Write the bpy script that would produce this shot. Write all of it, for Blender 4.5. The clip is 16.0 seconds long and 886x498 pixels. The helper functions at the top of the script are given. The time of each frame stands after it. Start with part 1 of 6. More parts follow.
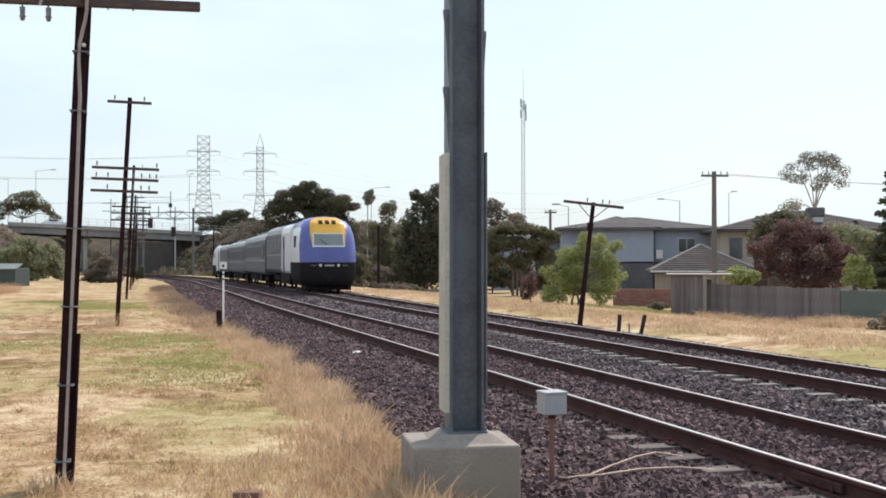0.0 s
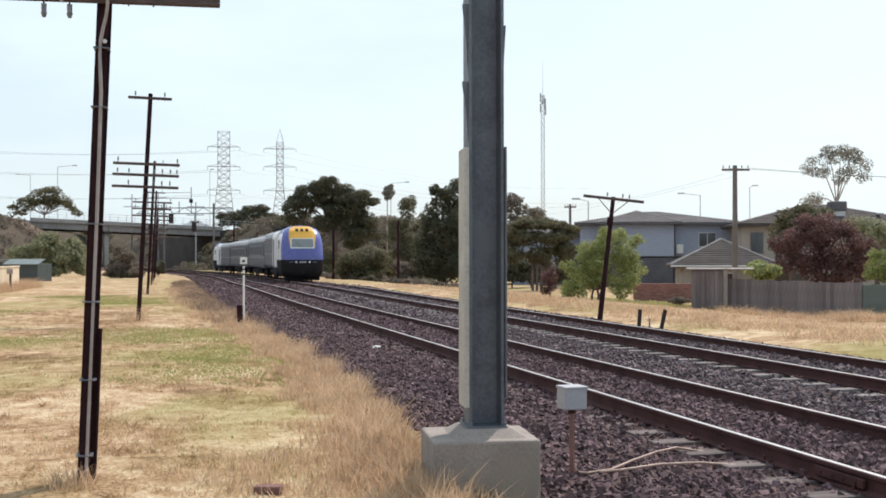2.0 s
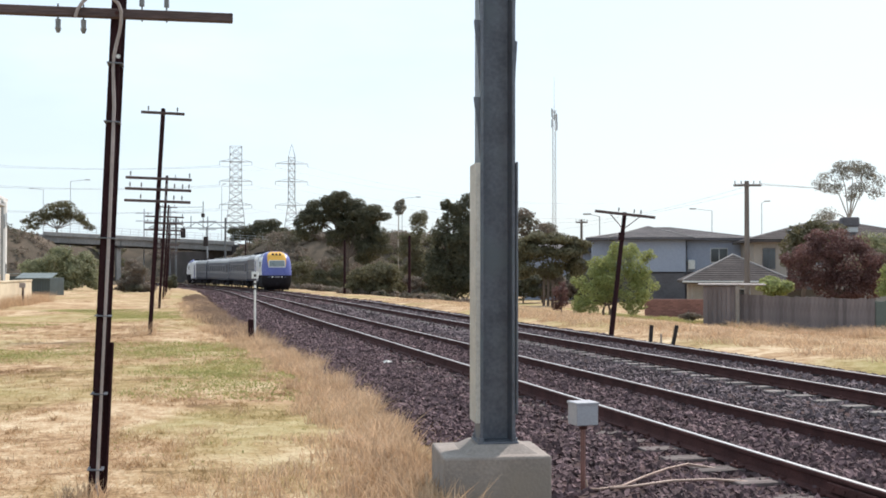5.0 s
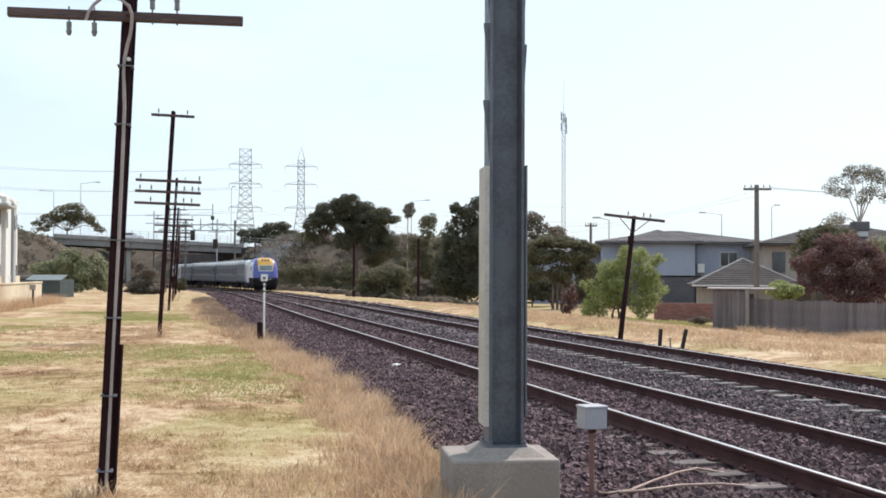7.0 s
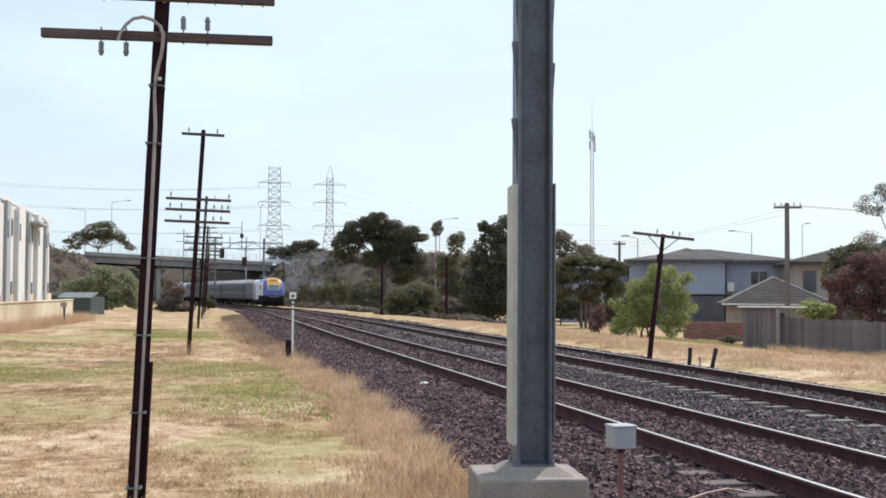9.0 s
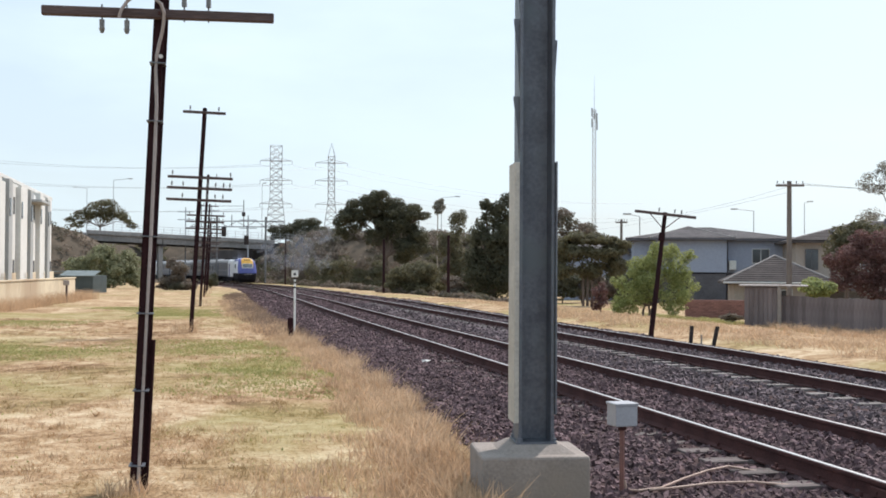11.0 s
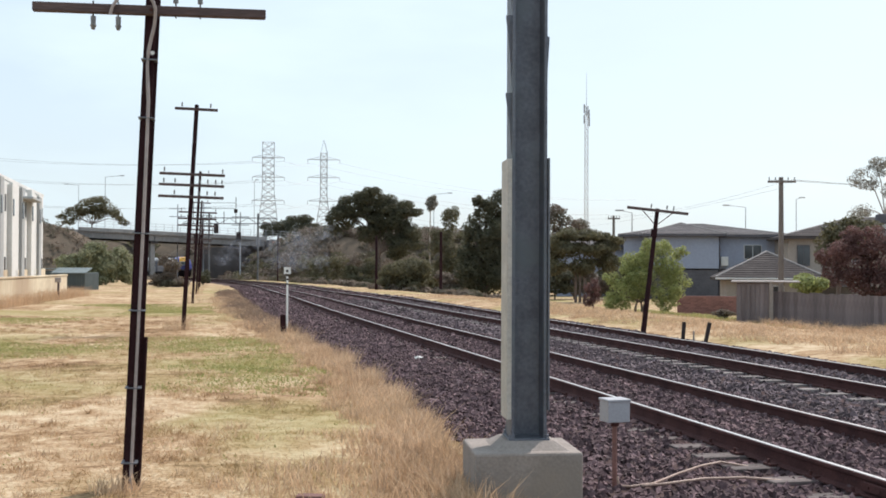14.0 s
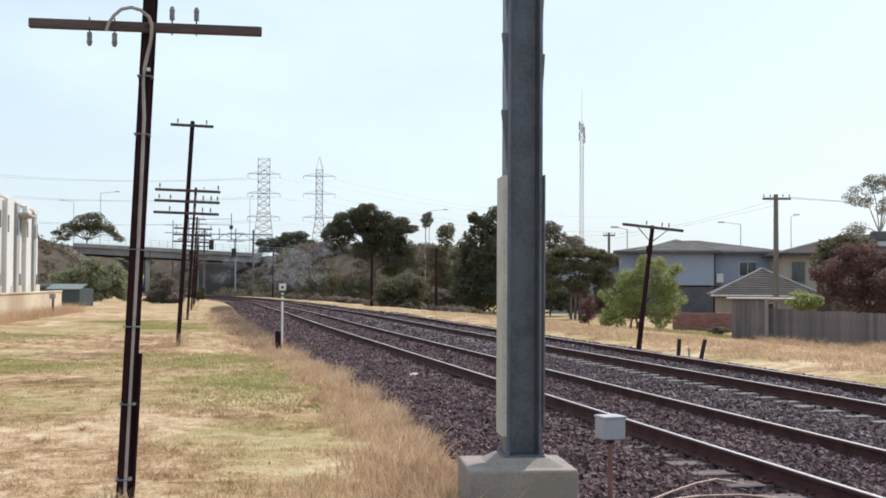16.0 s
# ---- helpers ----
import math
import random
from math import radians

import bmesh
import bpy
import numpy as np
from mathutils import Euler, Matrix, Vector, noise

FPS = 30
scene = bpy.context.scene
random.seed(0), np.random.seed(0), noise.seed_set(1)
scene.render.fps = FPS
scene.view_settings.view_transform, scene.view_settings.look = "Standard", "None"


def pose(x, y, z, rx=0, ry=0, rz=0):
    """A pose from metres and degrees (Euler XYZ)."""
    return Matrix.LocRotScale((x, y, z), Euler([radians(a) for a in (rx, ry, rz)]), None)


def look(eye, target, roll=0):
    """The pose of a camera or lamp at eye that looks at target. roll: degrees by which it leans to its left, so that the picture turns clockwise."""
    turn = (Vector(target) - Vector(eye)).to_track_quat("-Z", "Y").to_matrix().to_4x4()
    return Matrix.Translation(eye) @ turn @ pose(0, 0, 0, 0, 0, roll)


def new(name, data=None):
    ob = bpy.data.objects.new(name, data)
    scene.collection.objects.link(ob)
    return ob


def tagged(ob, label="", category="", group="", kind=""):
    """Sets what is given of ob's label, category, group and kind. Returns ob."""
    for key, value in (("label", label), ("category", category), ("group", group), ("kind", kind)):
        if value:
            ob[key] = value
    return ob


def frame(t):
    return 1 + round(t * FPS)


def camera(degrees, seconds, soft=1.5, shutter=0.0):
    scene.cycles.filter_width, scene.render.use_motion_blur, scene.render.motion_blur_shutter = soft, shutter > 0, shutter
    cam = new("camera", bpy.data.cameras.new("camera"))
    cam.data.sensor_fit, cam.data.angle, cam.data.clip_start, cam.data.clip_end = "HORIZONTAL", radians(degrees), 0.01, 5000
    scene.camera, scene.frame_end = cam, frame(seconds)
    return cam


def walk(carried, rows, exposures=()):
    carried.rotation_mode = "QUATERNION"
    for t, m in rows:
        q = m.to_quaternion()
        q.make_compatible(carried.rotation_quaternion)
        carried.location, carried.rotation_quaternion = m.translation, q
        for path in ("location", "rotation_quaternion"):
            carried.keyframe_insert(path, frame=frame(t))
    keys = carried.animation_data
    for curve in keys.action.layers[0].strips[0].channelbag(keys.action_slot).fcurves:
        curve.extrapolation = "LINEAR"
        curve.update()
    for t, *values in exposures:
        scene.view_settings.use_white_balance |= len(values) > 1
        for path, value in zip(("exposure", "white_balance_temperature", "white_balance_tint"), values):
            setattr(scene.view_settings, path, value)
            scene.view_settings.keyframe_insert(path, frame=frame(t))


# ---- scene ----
# ---- camera: hand-held from one spot, turning only ----
EYE = (0.0, 0.0, 1.73)
TURNS = [
    (0.0, 90.516, -0.000, 0.000),
    (0.5, 90.589, 0.060, 0.339),
    (1.0, 90.621, 0.081, 0.365),
    (1.5, 90.454, 0.101, 0.736),
    (2.0, 90.255, 0.081, 0.996),
    (2.5, 90.118, 0.021, 1.322),
    (3.0, 90.127, 0.104, 1.653),
    (3.5, 90.275, 0.054, 1.767),
    (4.0, 90.595, -0.050, 1.538),
    (6.5, 91.136, -0.158, 1.835),
    (7.0, 91.171, -0.237, 2.018),
    (7.5, 91.415, -0.335, 2.184),
    (8.0, 91.857, -0.190, 2.493),
    (8.5, 92.126, -0.149, 3.009),
    (9.0, 92.086, -0.330, 3.441),
    (9.5, 91.584, -0.416, 3.466),
    (12.0, 90.886, -0.239, 3.606),
    (12.5, 90.813, -0.182, 3.601),
    (13.0, 90.777, -0.246, 3.511),
    (13.5, 90.718, -0.258, 3.353),
    (14.0, 90.808, -0.236, 3.157),
    (14.5, 91.060, -0.034, 3.117),
    (15.0, 91.324, -0.053, 3.077),
    (15.5, 91.464, -0.200, 3.000),
    (16.0, 91.650, -0.307, 2.922),
]
cam = camera(42.81, 16.0, soft=1.75)
walk(cam, [(t, pose(*EYE, rx, ry, rz)) for t, rx, ry, rz in TURNS],
     exposures=[(t, e, k, 15) for t, e, k in ((0.0, 0.33, 6500), (3.0, 0.35, 6500), (4.5, 0.41, 6450), (6.5, 0.44, 6300), (7.3, 0.40, 6300), (9.0, 0.31, 6250), (9.7, 0.29, 6250), (12.0, 0.32, 6400), (14.0, 0.31, 6400), (16.0, 0.29, 6350))])

# ---- daylight: high sun beyond the tracks, a little to the right ----
SUN_TO = Vector((0.62, 0.82, 1.25)).normalized()
world = bpy.data.worlds.new("world")
scene.world = world
world.use_nodes = True
wn, wl = world.node_tree.nodes, world.node_tree.links
wn.clear()
sky = wn.new("ShaderNodeTexSky")
sky.sky_type, sky.sun_disc = "NISHITA", False
sky.sun_elevation = math.asin(SUN_TO.z)
sky.sun_rotation = math.atan2(SUN_TO.x, SUN_TO.y)
sky.air_density, sky.dust_density, sky.ozone_density = 1.0, 2.2, 1.2
wco = wn.new("ShaderNodeTexCoord")
wmap = wn.new("ShaderNodeMapping")
wmap.inputs["Scale"].default_value = (1.2, 1.2, 4.0)
wnoise = wn.new("ShaderNodeTexNoise")
wnoise.inputs["Scale"].default_value, wnoise.inputs["Detail"].default_value = 3.0, 6.0
wramp = wn.new("ShaderNodeMapRange")
wramp.inputs["From Min"].default_value, wramp.inputs["From Max"].default_value = 0.42, 0.72
wramp.inputs["To Min"].default_value, wramp.inputs["To Max"].default_value = 0.62, 0.95
wmix = wn.new("ShaderNodeMix")
wmix.data_type = "RGBA"
wmix.inputs["B"].default_value = (6.1, 7.4, 7.75, 1)
wbg = wn.new("ShaderNodeBackground")
wbg.inputs["Strength"].default_value = 0.115
wout = wn.new("ShaderNodeOutputWorld")
wl.new(wco.outputs["Generated"], wmap.inputs["Vector"])
wl.new(wmap.outputs["Vector"], wnoise.inputs["Vector"])
wl.new(wnoise.outputs["Fac"], wramp.inputs["Value"])
wl.new(wramp.outputs["Result"], wmix.inputs["Factor"])
wl.new(sky.outputs["Color"], wmix.inputs["A"])
wl.new(wmix.outputs["Result"], wbg.inputs["Color"])
wl.new(wbg.outputs["Background"], wout.inputs["Surface"])
sun = new("sun", bpy.data.lights.new("sun", "SUN"))
sun.data.energy, sun.data.angle, sun.data.color = 3.5, radians(0.6), (1.0, 0.93, 0.83)
sun.matrix_world = look((0, 0, 60), Vector((0, 0, 60)) - SUN_TO)


# ---- materials ----
def mat(name, a, b=None, scale=4.0, fine=40.0, rough=0.7, metal=0.0, bump=0.15, spread=0.25, stretch=(1, 1, 1), c=None, per=0.0, gloss=None):
    """Two-scale noise between colours a and b (and patches of c), fine relief; per: variation from object to object."""
    m = bpy.data.materials.new(name)
    m.use_nodes = True
    n, l = m.node_tree.nodes, m.node_tree.links
    p = n["Principled BSDF"]
    b = b or tuple(v * (1 - spread) for v in a)
    co, mp = n.new("ShaderNodeTexCoord"), n.new("ShaderNodeMapping")
    mp.inputs["Scale"].default_value = stretch
    l.new(co.outputs["Object"], mp.inputs["Vector"])
    n1, n2 = n.new("ShaderNodeTexNoise"), n.new("ShaderNodeTexNoise")
    for k, s in ((n1, scale), (n2, fine)):
        k.inputs["Scale"].default_value, k.inputs["Detail"].default_value = s, 5.0
        l.new(mp.outputs["Vector"], k.inputs["Vector"])
    add = n.new("ShaderNodeMath")
    add.operation = "ADD"
    l.new(n1.outputs["Fac"], add.inputs[0]), l.new(n2.outputs["Fac"], add.inputs[1])
    rg = n.new("ShaderNodeMapRange")
    rg.inputs["From Min"].default_value, rg.inputs["From Max"].default_value = 0.72, 1.28
    l.new(add.outputs[0], rg.inputs["Value"])
    mx = n.new("ShaderNodeMix")
    mx.data_type = "RGBA"
    mx.inputs["A"].default_value, mx.inputs["B"].default_value = (*a, 1), (*b, 1)
    l.new(rg.outputs["Result"], mx.inputs["Factor"])
    out = mx.outputs["Result"]
    if c:
        n3 = n.new("ShaderNodeTexNoise")
        n3.inputs["Scale"].default_value, n3.inputs["Detail"].default_value = scale * 0.31, 3.0
        l.new(mp.outputs["Vector"], n3.inputs["Vector"])
        r3 = n.new("ShaderNodeMapRange")
        r3.inputs["From Min"].default_value, r3.inputs["From Max"].default_value = 0.50, 0.62
        l.new(n3.outputs["Fac"], r3.inputs["Value"])
        m3 = n.new("ShaderNodeMix")
        m3.data_type = "RGBA"
        m3.inputs["B"].default_value = (*c, 1)
        l.new(r3.outputs["Result"], m3.inputs["Factor"]), l.new(out, m3.inputs["A"])
        out = m3.outputs["Result"]
    if per:
        info, geo = n.new("ShaderNodeObjectInfo"), n.new("ShaderNodeNewGeometry")
        ad = n.new("ShaderNodeMath")
        ad.operation = "ADD"
        l.new(info.outputs["Random"], ad.inputs[0]), l.new(geo.outputs["Random Per Island"], ad.inputs[1])
        fr = n.new("ShaderNodeMath")
        fr.operation = "FRACT"
        l.new(ad.outputs[0], fr.inputs[0])
        r4 = n.new("ShaderNodeMapRange")
        r4.inputs["To Min"].default_value, r4.inputs["To Max"].default_value = 1 - per, 1 + per
        l.new(fr.outputs[0], r4.inputs["Value"])
        hs = n.new("ShaderNodeHueSaturation")
        l.new(r4.outputs["Result"], hs.inputs["Value"]), l.new(out, hs.inputs["Color"])
        out = hs.outputs["Color"]
    l.new(out, p.inputs["Base Color"])
    p.inputs["Metallic"].default_value = metal
    rr = n.new("ShaderNodeMapRange")
    rr.inputs["To Min"].default_value, rr.inputs["To Max"].default_value = max(0.03, rough - 0.1), min(1, rough + 0.1)
    l.new(n1.outputs["Fac"], rr.inputs["Value"]), l.new(rr.outputs["Result"], p.inputs["Roughness"])
    if bump:
        bp = n.new("ShaderNodeBump")
        bp.inputs["Strength"].default_value, bp.inputs["Distance"].default_value = bump, 0.02
        l.new(n2.outputs["Fac"], bp.inputs["Height"]), l.new(bp.outputs["Normal"], p.inputs["Normal"])
    if gloss is not None:
        p.inputs["Specular IOR Level"].default_value = gloss
    return m


def leafy(name, a, b, per=0.35, c=None):
    m = mat(name, a, b, scale=0.9, fine=9.0, rough=0.65, bump=0.0, per=per, c=c)
    n, l = m.node_tree.nodes, m.node_tree.links
    p, o = n["Principled BSDF"], n["Material Output"]
    tr, ms = n.new("ShaderNodeBsdfTranslucent"), n.new("ShaderNodeMixShader")
    ms.inputs["Fac"].default_value = 0.45
    l.new(p.inputs["Base Color"].links[0].from_socket, tr.inputs["Color"])
    l.new(p.outputs[0], ms.inputs[1]), l.new(tr.outputs[0], ms.inputs[2]), l.new(ms.outputs[0], o.inputs["Surface"])
    return m


def grassy(name, bright, thin):
    """Dry mown grass: rust, straw and cream mottling with drifts of green, in world space."""
    m = bpy.data.materials.new(name)
    m.use_nodes = True
    n, l = m.node_tree.nodes, m.node_tree.links
    p, o = n["Principled BSDF"], n["Material Output"]
    co = n.new("ShaderNodeTexCoord")
    big, mid, fin, grn = (n.new("ShaderNodeTexNoise") for _ in range(4))
    for k, sc, de, di in ((big, 0.5, 6, 0.8), (mid, 3.4, 8, 0.5), (fin, 22.0, 6, 0.3), (grn, 0.16, 5, 0.6)):
        k.inputs["Scale"].default_value, k.inputs["Detail"].default_value, k.inputs["Distortion"].default_value = sc, de, di
        l.new(co.outputs["Object"], k.inputs["Vector"])
    a1, a2 = n.new("ShaderNodeMath"), n.new("ShaderNodeMath")
    a1.operation, a2.operation = "ADD", "MULTIPLY_ADD"
    l.new(big.outputs["Fac"], a1.inputs[0]), l.new(mid.outputs["Fac"], a1.inputs[1])
    l.new(fin.outputs["Fac"], a2.inputs[0]), l.new(a1.outputs[0], a2.inputs[2])
    a2.inputs[1].default_value = 0.75
    mr = n.new("ShaderNodeMapRange")
    mr.inputs["From Min"].default_value, mr.inputs["From Max"].default_value = 1.10, 1.64
    l.new(a2.outputs[0], mr.inputs["Value"])
    rp = n.new("ShaderNodeValToRGB")
    cr = rp.color_ramp
    cr.elements[0].position, cr.elements[0].color = 0.0, (0.25 * bright, 0.15 * bright, 0.085 * bright, 1)
    cr.elements[1].position, cr.elements[1].color = 1.0, (0.76 * bright, 0.61 * bright, 0.425 * bright, 1)
    e = cr.elements.new(0.42)
    e.color = (0.50 * bright, 0.335 * bright, 0.195 * bright, 1)
    l.new(mr.outputs["Result"], rp.inputs["Fac"])
    g = n.new("ShaderNodeMapRange")
    g.inputs["From Min"].default_value, g.inputs["From Max"].default_value, g.inputs["To Max"].default_value = 0.48, 0.64, 0.66
    l.new(grn.outputs["Fac"], g.inputs["Value"])
    mx = n.new("ShaderNodeMix")
    mx.data_type = "RGBA"
    mx.inputs["B"].default_value = (0.335 * bright, 0.32 * bright, 0.115 * bright, 1)
    l.new(g.outputs["Result"], mx.inputs["Factor"]), l.new(rp.outputs["Color"], mx.inputs["A"])
    l.new(mx.outputs["Result"], p.inputs["Base Color"])
    p.inputs["Roughness"].default_value, p.inputs["Specular IOR Level"].default_value = 0.95, 0.08
    if thin:
        tr, ms = n.new("ShaderNodeBsdfTranslucent"), n.new("ShaderNodeMixShader")
        ms.inputs["Fac"].default_value = 0.4
        l.new(mx.outputs["Result"], tr.inputs["Color"])
        l.new(p.outputs[0], ms.inputs[1]), l.new(tr.outputs[0], ms.inputs[2]), l.new(ms.outputs[0], o.inputs["Surface"])
    else:
        bp = n.new("ShaderNodeBump")
        bp.inputs["Strength"].default_value, bp.inputs["Distance"].default_value = 0.9, 0.05
        l.new(fin.outputs["Fac"], bp.inputs["Height"]), l.new(bp.outputs["Normal"], p.inputs["Normal"])
    return m


STRAW = leafy("dry_grass_blades", (0.40, 0.265, 0.16), (0.62, 0.455, 0.31), 0.3)
LAWN = grassy("mown_grass_blades", 0.92, True)
GREENBLADE = leafy("green_grass_blades", (0.225, 0.235, 0.075), (0.39, 0.36, 0.15), 0.2)
WEEDS = leafy("dead_brown_weeds", (0.15, 0.105, 0.08), (0.27, 0.19, 0.14), 0.2)
GRASS = grassy("dry_mown_grass", 0.76, False)
BANK = mat("scrubby_earth_bank", (0.12, 0.097, 0.077), (0.07, 0.06, 0.047), scale=0.3, fine=3.0, rough=0.95, bump=0.8, c=(0.14, 0.11, 0.085), gloss=0.05)
BALLAST = mat("ballast_bed", (0.09, 0.056, 0.055), (0.037, 0.024, 0.024), scale=3.0, fine=22.0, rough=0.95, bump=1.0, c=(0.085, 0.058, 0.055), gloss=0.1)
STONE = mat("ballast_stone", (0.165, 0.11, 0.118), (0.058, 0.037, 0.040), scale=2.0, fine=30.0, rough=0.85, bump=0.3, per=0.55, gloss=0.2)
STONE_PALE = mat("pale_ballast_stone", (0.18, 0.14, 0.15), (0.062, 0.047, 0.052), scale=2.0, fine=30.0, rough=0.85, bump=0.3, per=0.6, gloss=0.2)
RUST = mat("rusty_rail_steel", (0.095, 0.04, 0.037), (0.048, 0.022, 0.022), scale=3.0, fine=50.0, rough=0.85, bump=0.3, gloss=0.2)
BRIGHT = mat("polished_rail_head", (0.72, 0.67, 0.64), (0.5, 0.46, 0.44), scale=2.0, fine=60.0, rough=0.34, metal=1.0, bump=0.03, stretch=(1, 0.1, 1))
SLEEPER_T = mat("weathered_sleeper_timber", (0.15, 0.122, 0.118), (0.045, 0.035, 0.034), scale=3.0, fine=18.0, rough=0.9, bump=0.6, stretch=(0.2, 3.5, 1), per=0.3)
SLEEPER_C = mat("concrete_sleeper", (0.20, 0.178, 0.172), (0.12, 0.106, 0.102), scale=5.0, fine=40.0, rough=0.85, bump=0.2, per=0.15)
CONCRETE = mat("footing_concrete", (0.30, 0.26, 0.235), (0.20, 0.172, 0.155), scale=3.0, fine=45.0, rough=0.9, bump=0.25, c=(0.25, 0.212, 0.18))
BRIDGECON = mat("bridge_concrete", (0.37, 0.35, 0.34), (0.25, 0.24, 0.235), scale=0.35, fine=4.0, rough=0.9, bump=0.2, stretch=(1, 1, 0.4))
# bridge concrete with the shade under the deck put into its colour
DARKCON = mat("shaded_concrete", (0.062, 0.053, 0.053), (0.035, 0.03, 0.03), scale=0.4, fine=4.0, rough=0.95, bump=0.2)
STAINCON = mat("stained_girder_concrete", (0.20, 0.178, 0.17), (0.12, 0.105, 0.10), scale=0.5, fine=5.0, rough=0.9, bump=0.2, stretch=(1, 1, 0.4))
# a step darker than the deck and parapet concrete
GIRDERCON = mat("mid_grey_girder_concrete", (0.30, 0.285, 0.28), (0.20, 0.19, 0.185), scale=0.5, fine=5.0, rough=0.9, bump=0.2, stretch=(1, 1, 0.4))
GRAFFITI = mat("faded_blue_spray_paint", (0.22, 0.27, 0.29), (0.12, 0.14, 0.15), scale=0.5, fine=3.0, rough=0.8, bump=0.1, c=(0.30, 0.33, 0.33))
GRAFFITI2 = mat("faded_green_spray_paint", (0.20, 0.30, 0.29), (0.13, 0.2, 0.2), scale=0.8, fine=4.0, rough=0.8, bump=0.1)
GRAFFITIRED = mat("faded_red_spray_paint", (0.42, 0.20, 0.16), (0.30, 0.15, 0.12), scale=0.8, fine=4.0, rough=0.8, bump=0.1)
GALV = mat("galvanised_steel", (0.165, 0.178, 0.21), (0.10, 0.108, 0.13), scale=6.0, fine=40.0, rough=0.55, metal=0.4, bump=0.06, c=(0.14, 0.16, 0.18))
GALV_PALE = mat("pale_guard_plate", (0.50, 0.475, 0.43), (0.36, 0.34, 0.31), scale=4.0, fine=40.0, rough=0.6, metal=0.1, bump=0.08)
OLDRAIL = mat("dark_rail_iron", (0.036, 0.014, 0.017), (0.018, 0.008, 0.010), scale=5.0, fine=60.0, rough=0.85, bump=0.25, gloss=0.12)
ARMWOOD = mat("weathered_crossarm_wood", (0.13, 0.09, 0.085), (0.06, 0.042, 0.042), scale=3.0, fine=30.0, rough=0.9, bump=0.5, stretch=(0.3, 3, 3))
CONDUIT = mat("grey_conduit_plastic", (0.36, 0.31, 0.30), (0.26, 0.23, 0.22), scale=5.0, rough=0.5, bump=0.03)
PORCELAIN = mat("insulator_porcelain", (0.20, 0.20, 0.195), (0.13, 0.13, 0.13), scale=9.0, rough=0.25, bump=0.0)
BOXGREY = mat("grey_painted_box", (0.40, 0.40, 0.43), (0.32, 0.32, 0.35), scale=6.0, fine=50.0, rough=0.45, bump=0.05)
WHITE = mat("white_paint", (0.80, 0.80, 0.78), (0.66, 0.66, 0.64), scale=5.0, rough=0.5, bump=0.05)
BLACK = mat("charred_timber", (0.035, 0.025, 0.025), (0.02, 0.015, 0.015), scale=5.0, rough=0.85, bump=0.4)
REDPAINT = mat("rust_red_stake", (0.26, 0.12, 0.10), (0.17, 0.085, 0.07), scale=6.0, rough=0.7, bump=0.15)
FENCEWOOD = mat("grey_fence_paling", (0.21, 0.175, 0.175), (0.13, 0.105, 0.106), scale=2.0, fine=20.0, rough=0.9, bump=0.4, stretch=(3, 3, 0.3), per=0.22)
FENCEGREEN = mat("green_steel_fence", (0.115, 0.14, 0.125), (0.085, 0.105, 0.095), scale=2.0, rough=0.5, bump=0.05)
ROOFTILE = mat("grey_roof_tile", (0.115, 0.105, 0.112), (0.07, 0.065, 0.07), scale=1.0, fine=8.0, rough=0.8, bump=0.3, per=0.15)
ROOFBROWN = mat("brown_roof_tile", (0.085, 0.073, 0.072), (0.052, 0.045, 0.046), scale=1.0, fine=8.0, rough=0.9, bump=0.3, per=0.15, gloss=0.2)
RIDGE = mat("mortared_ridge_tile", (0.21, 0.20, 0.20), (0.15, 0.14, 0.14), scale=1.0, fine=8.0, rough=0.8, bump=0.2)
WALLBLUE = mat("blue_grey_render", (0.33, 0.37, 0.47), (0.28, 0.31, 0.40), scale=0.4, fine=6.0, rough=0.85, bump=0.08)
WALLDARK = mat("dark_grey_brick", (0.13, 0.125, 0.14), (0.085, 0.08, 0.09), scale=1.0, fine=12.0, rough=0.9, bump=0.3)
WALLBEIGE = mat("beige_render", (0.38, 0.325, 0.285), (0.30, 0.26, 0.225), scale=0.4, fine=6.0, rough=0.85, bump=0.08)
BRICKRED = mat("red_brick", (0.27, 0.13, 0.11), (0.18, 0.09, 0.08), scale=1.0, fine=10.0, rough=0.9, bump=0.3, per=0.2)
WALLPALE = mat("pale_grey_precast_panel", (0.66, 0.66, 0.64), (0.55, 0.55, 0.53), scale=0.3, fine=5.0, rough=0.85, bump=0.06, per=0.05)
WALLGREY = mat("mid_grey_precast_panel", (0.36, 0.37, 0.37), (0.30, 0.31, 0.31), scale=0.3, fine=5.0, rough=0.85, bump=0.06)
CREAMWALL = mat("cream_block_wall", (0.66, 0.57, 0.42), (0.50, 0.42, 0.30), scale=0.6, fine=6.0, rough=0.9, bump=0.3, c=(0.42, 0.32, 0.22), stretch=(1, 1, 0.5))
SHEDGREEN = mat("green_shed_steel", (0.06, 0.08, 0.085), (0.042, 0.058, 0.06), scale=1.5, rough=0.45, bump=0.06)
SHEDROOF = mat("pale_green_shed_roof", (0.13, 0.155, 0.15), (0.085, 0.105, 0.10), scale=1.5, rough=0.4, bump=0.06)
WINDOW = mat("window_glass", (0.03, 0.035, 0.045), (0.02, 0.022, 0.03), scale=1.0, rough=0.12, bump=0.0, gloss=0.8)
FRAMEMETAL = mat("pale_window_frame", (0.55, 0.56, 0.58), (0.48, 0.49, 0.5), rough=0.5, bump=0.02)
STEELGREY = mat("grey_lattice_steel", (0.40, 0.42, 0.45), (0.33, 0.345, 0.37), scale=0.5, rough=0.6, metal=0.3, bump=0.0)
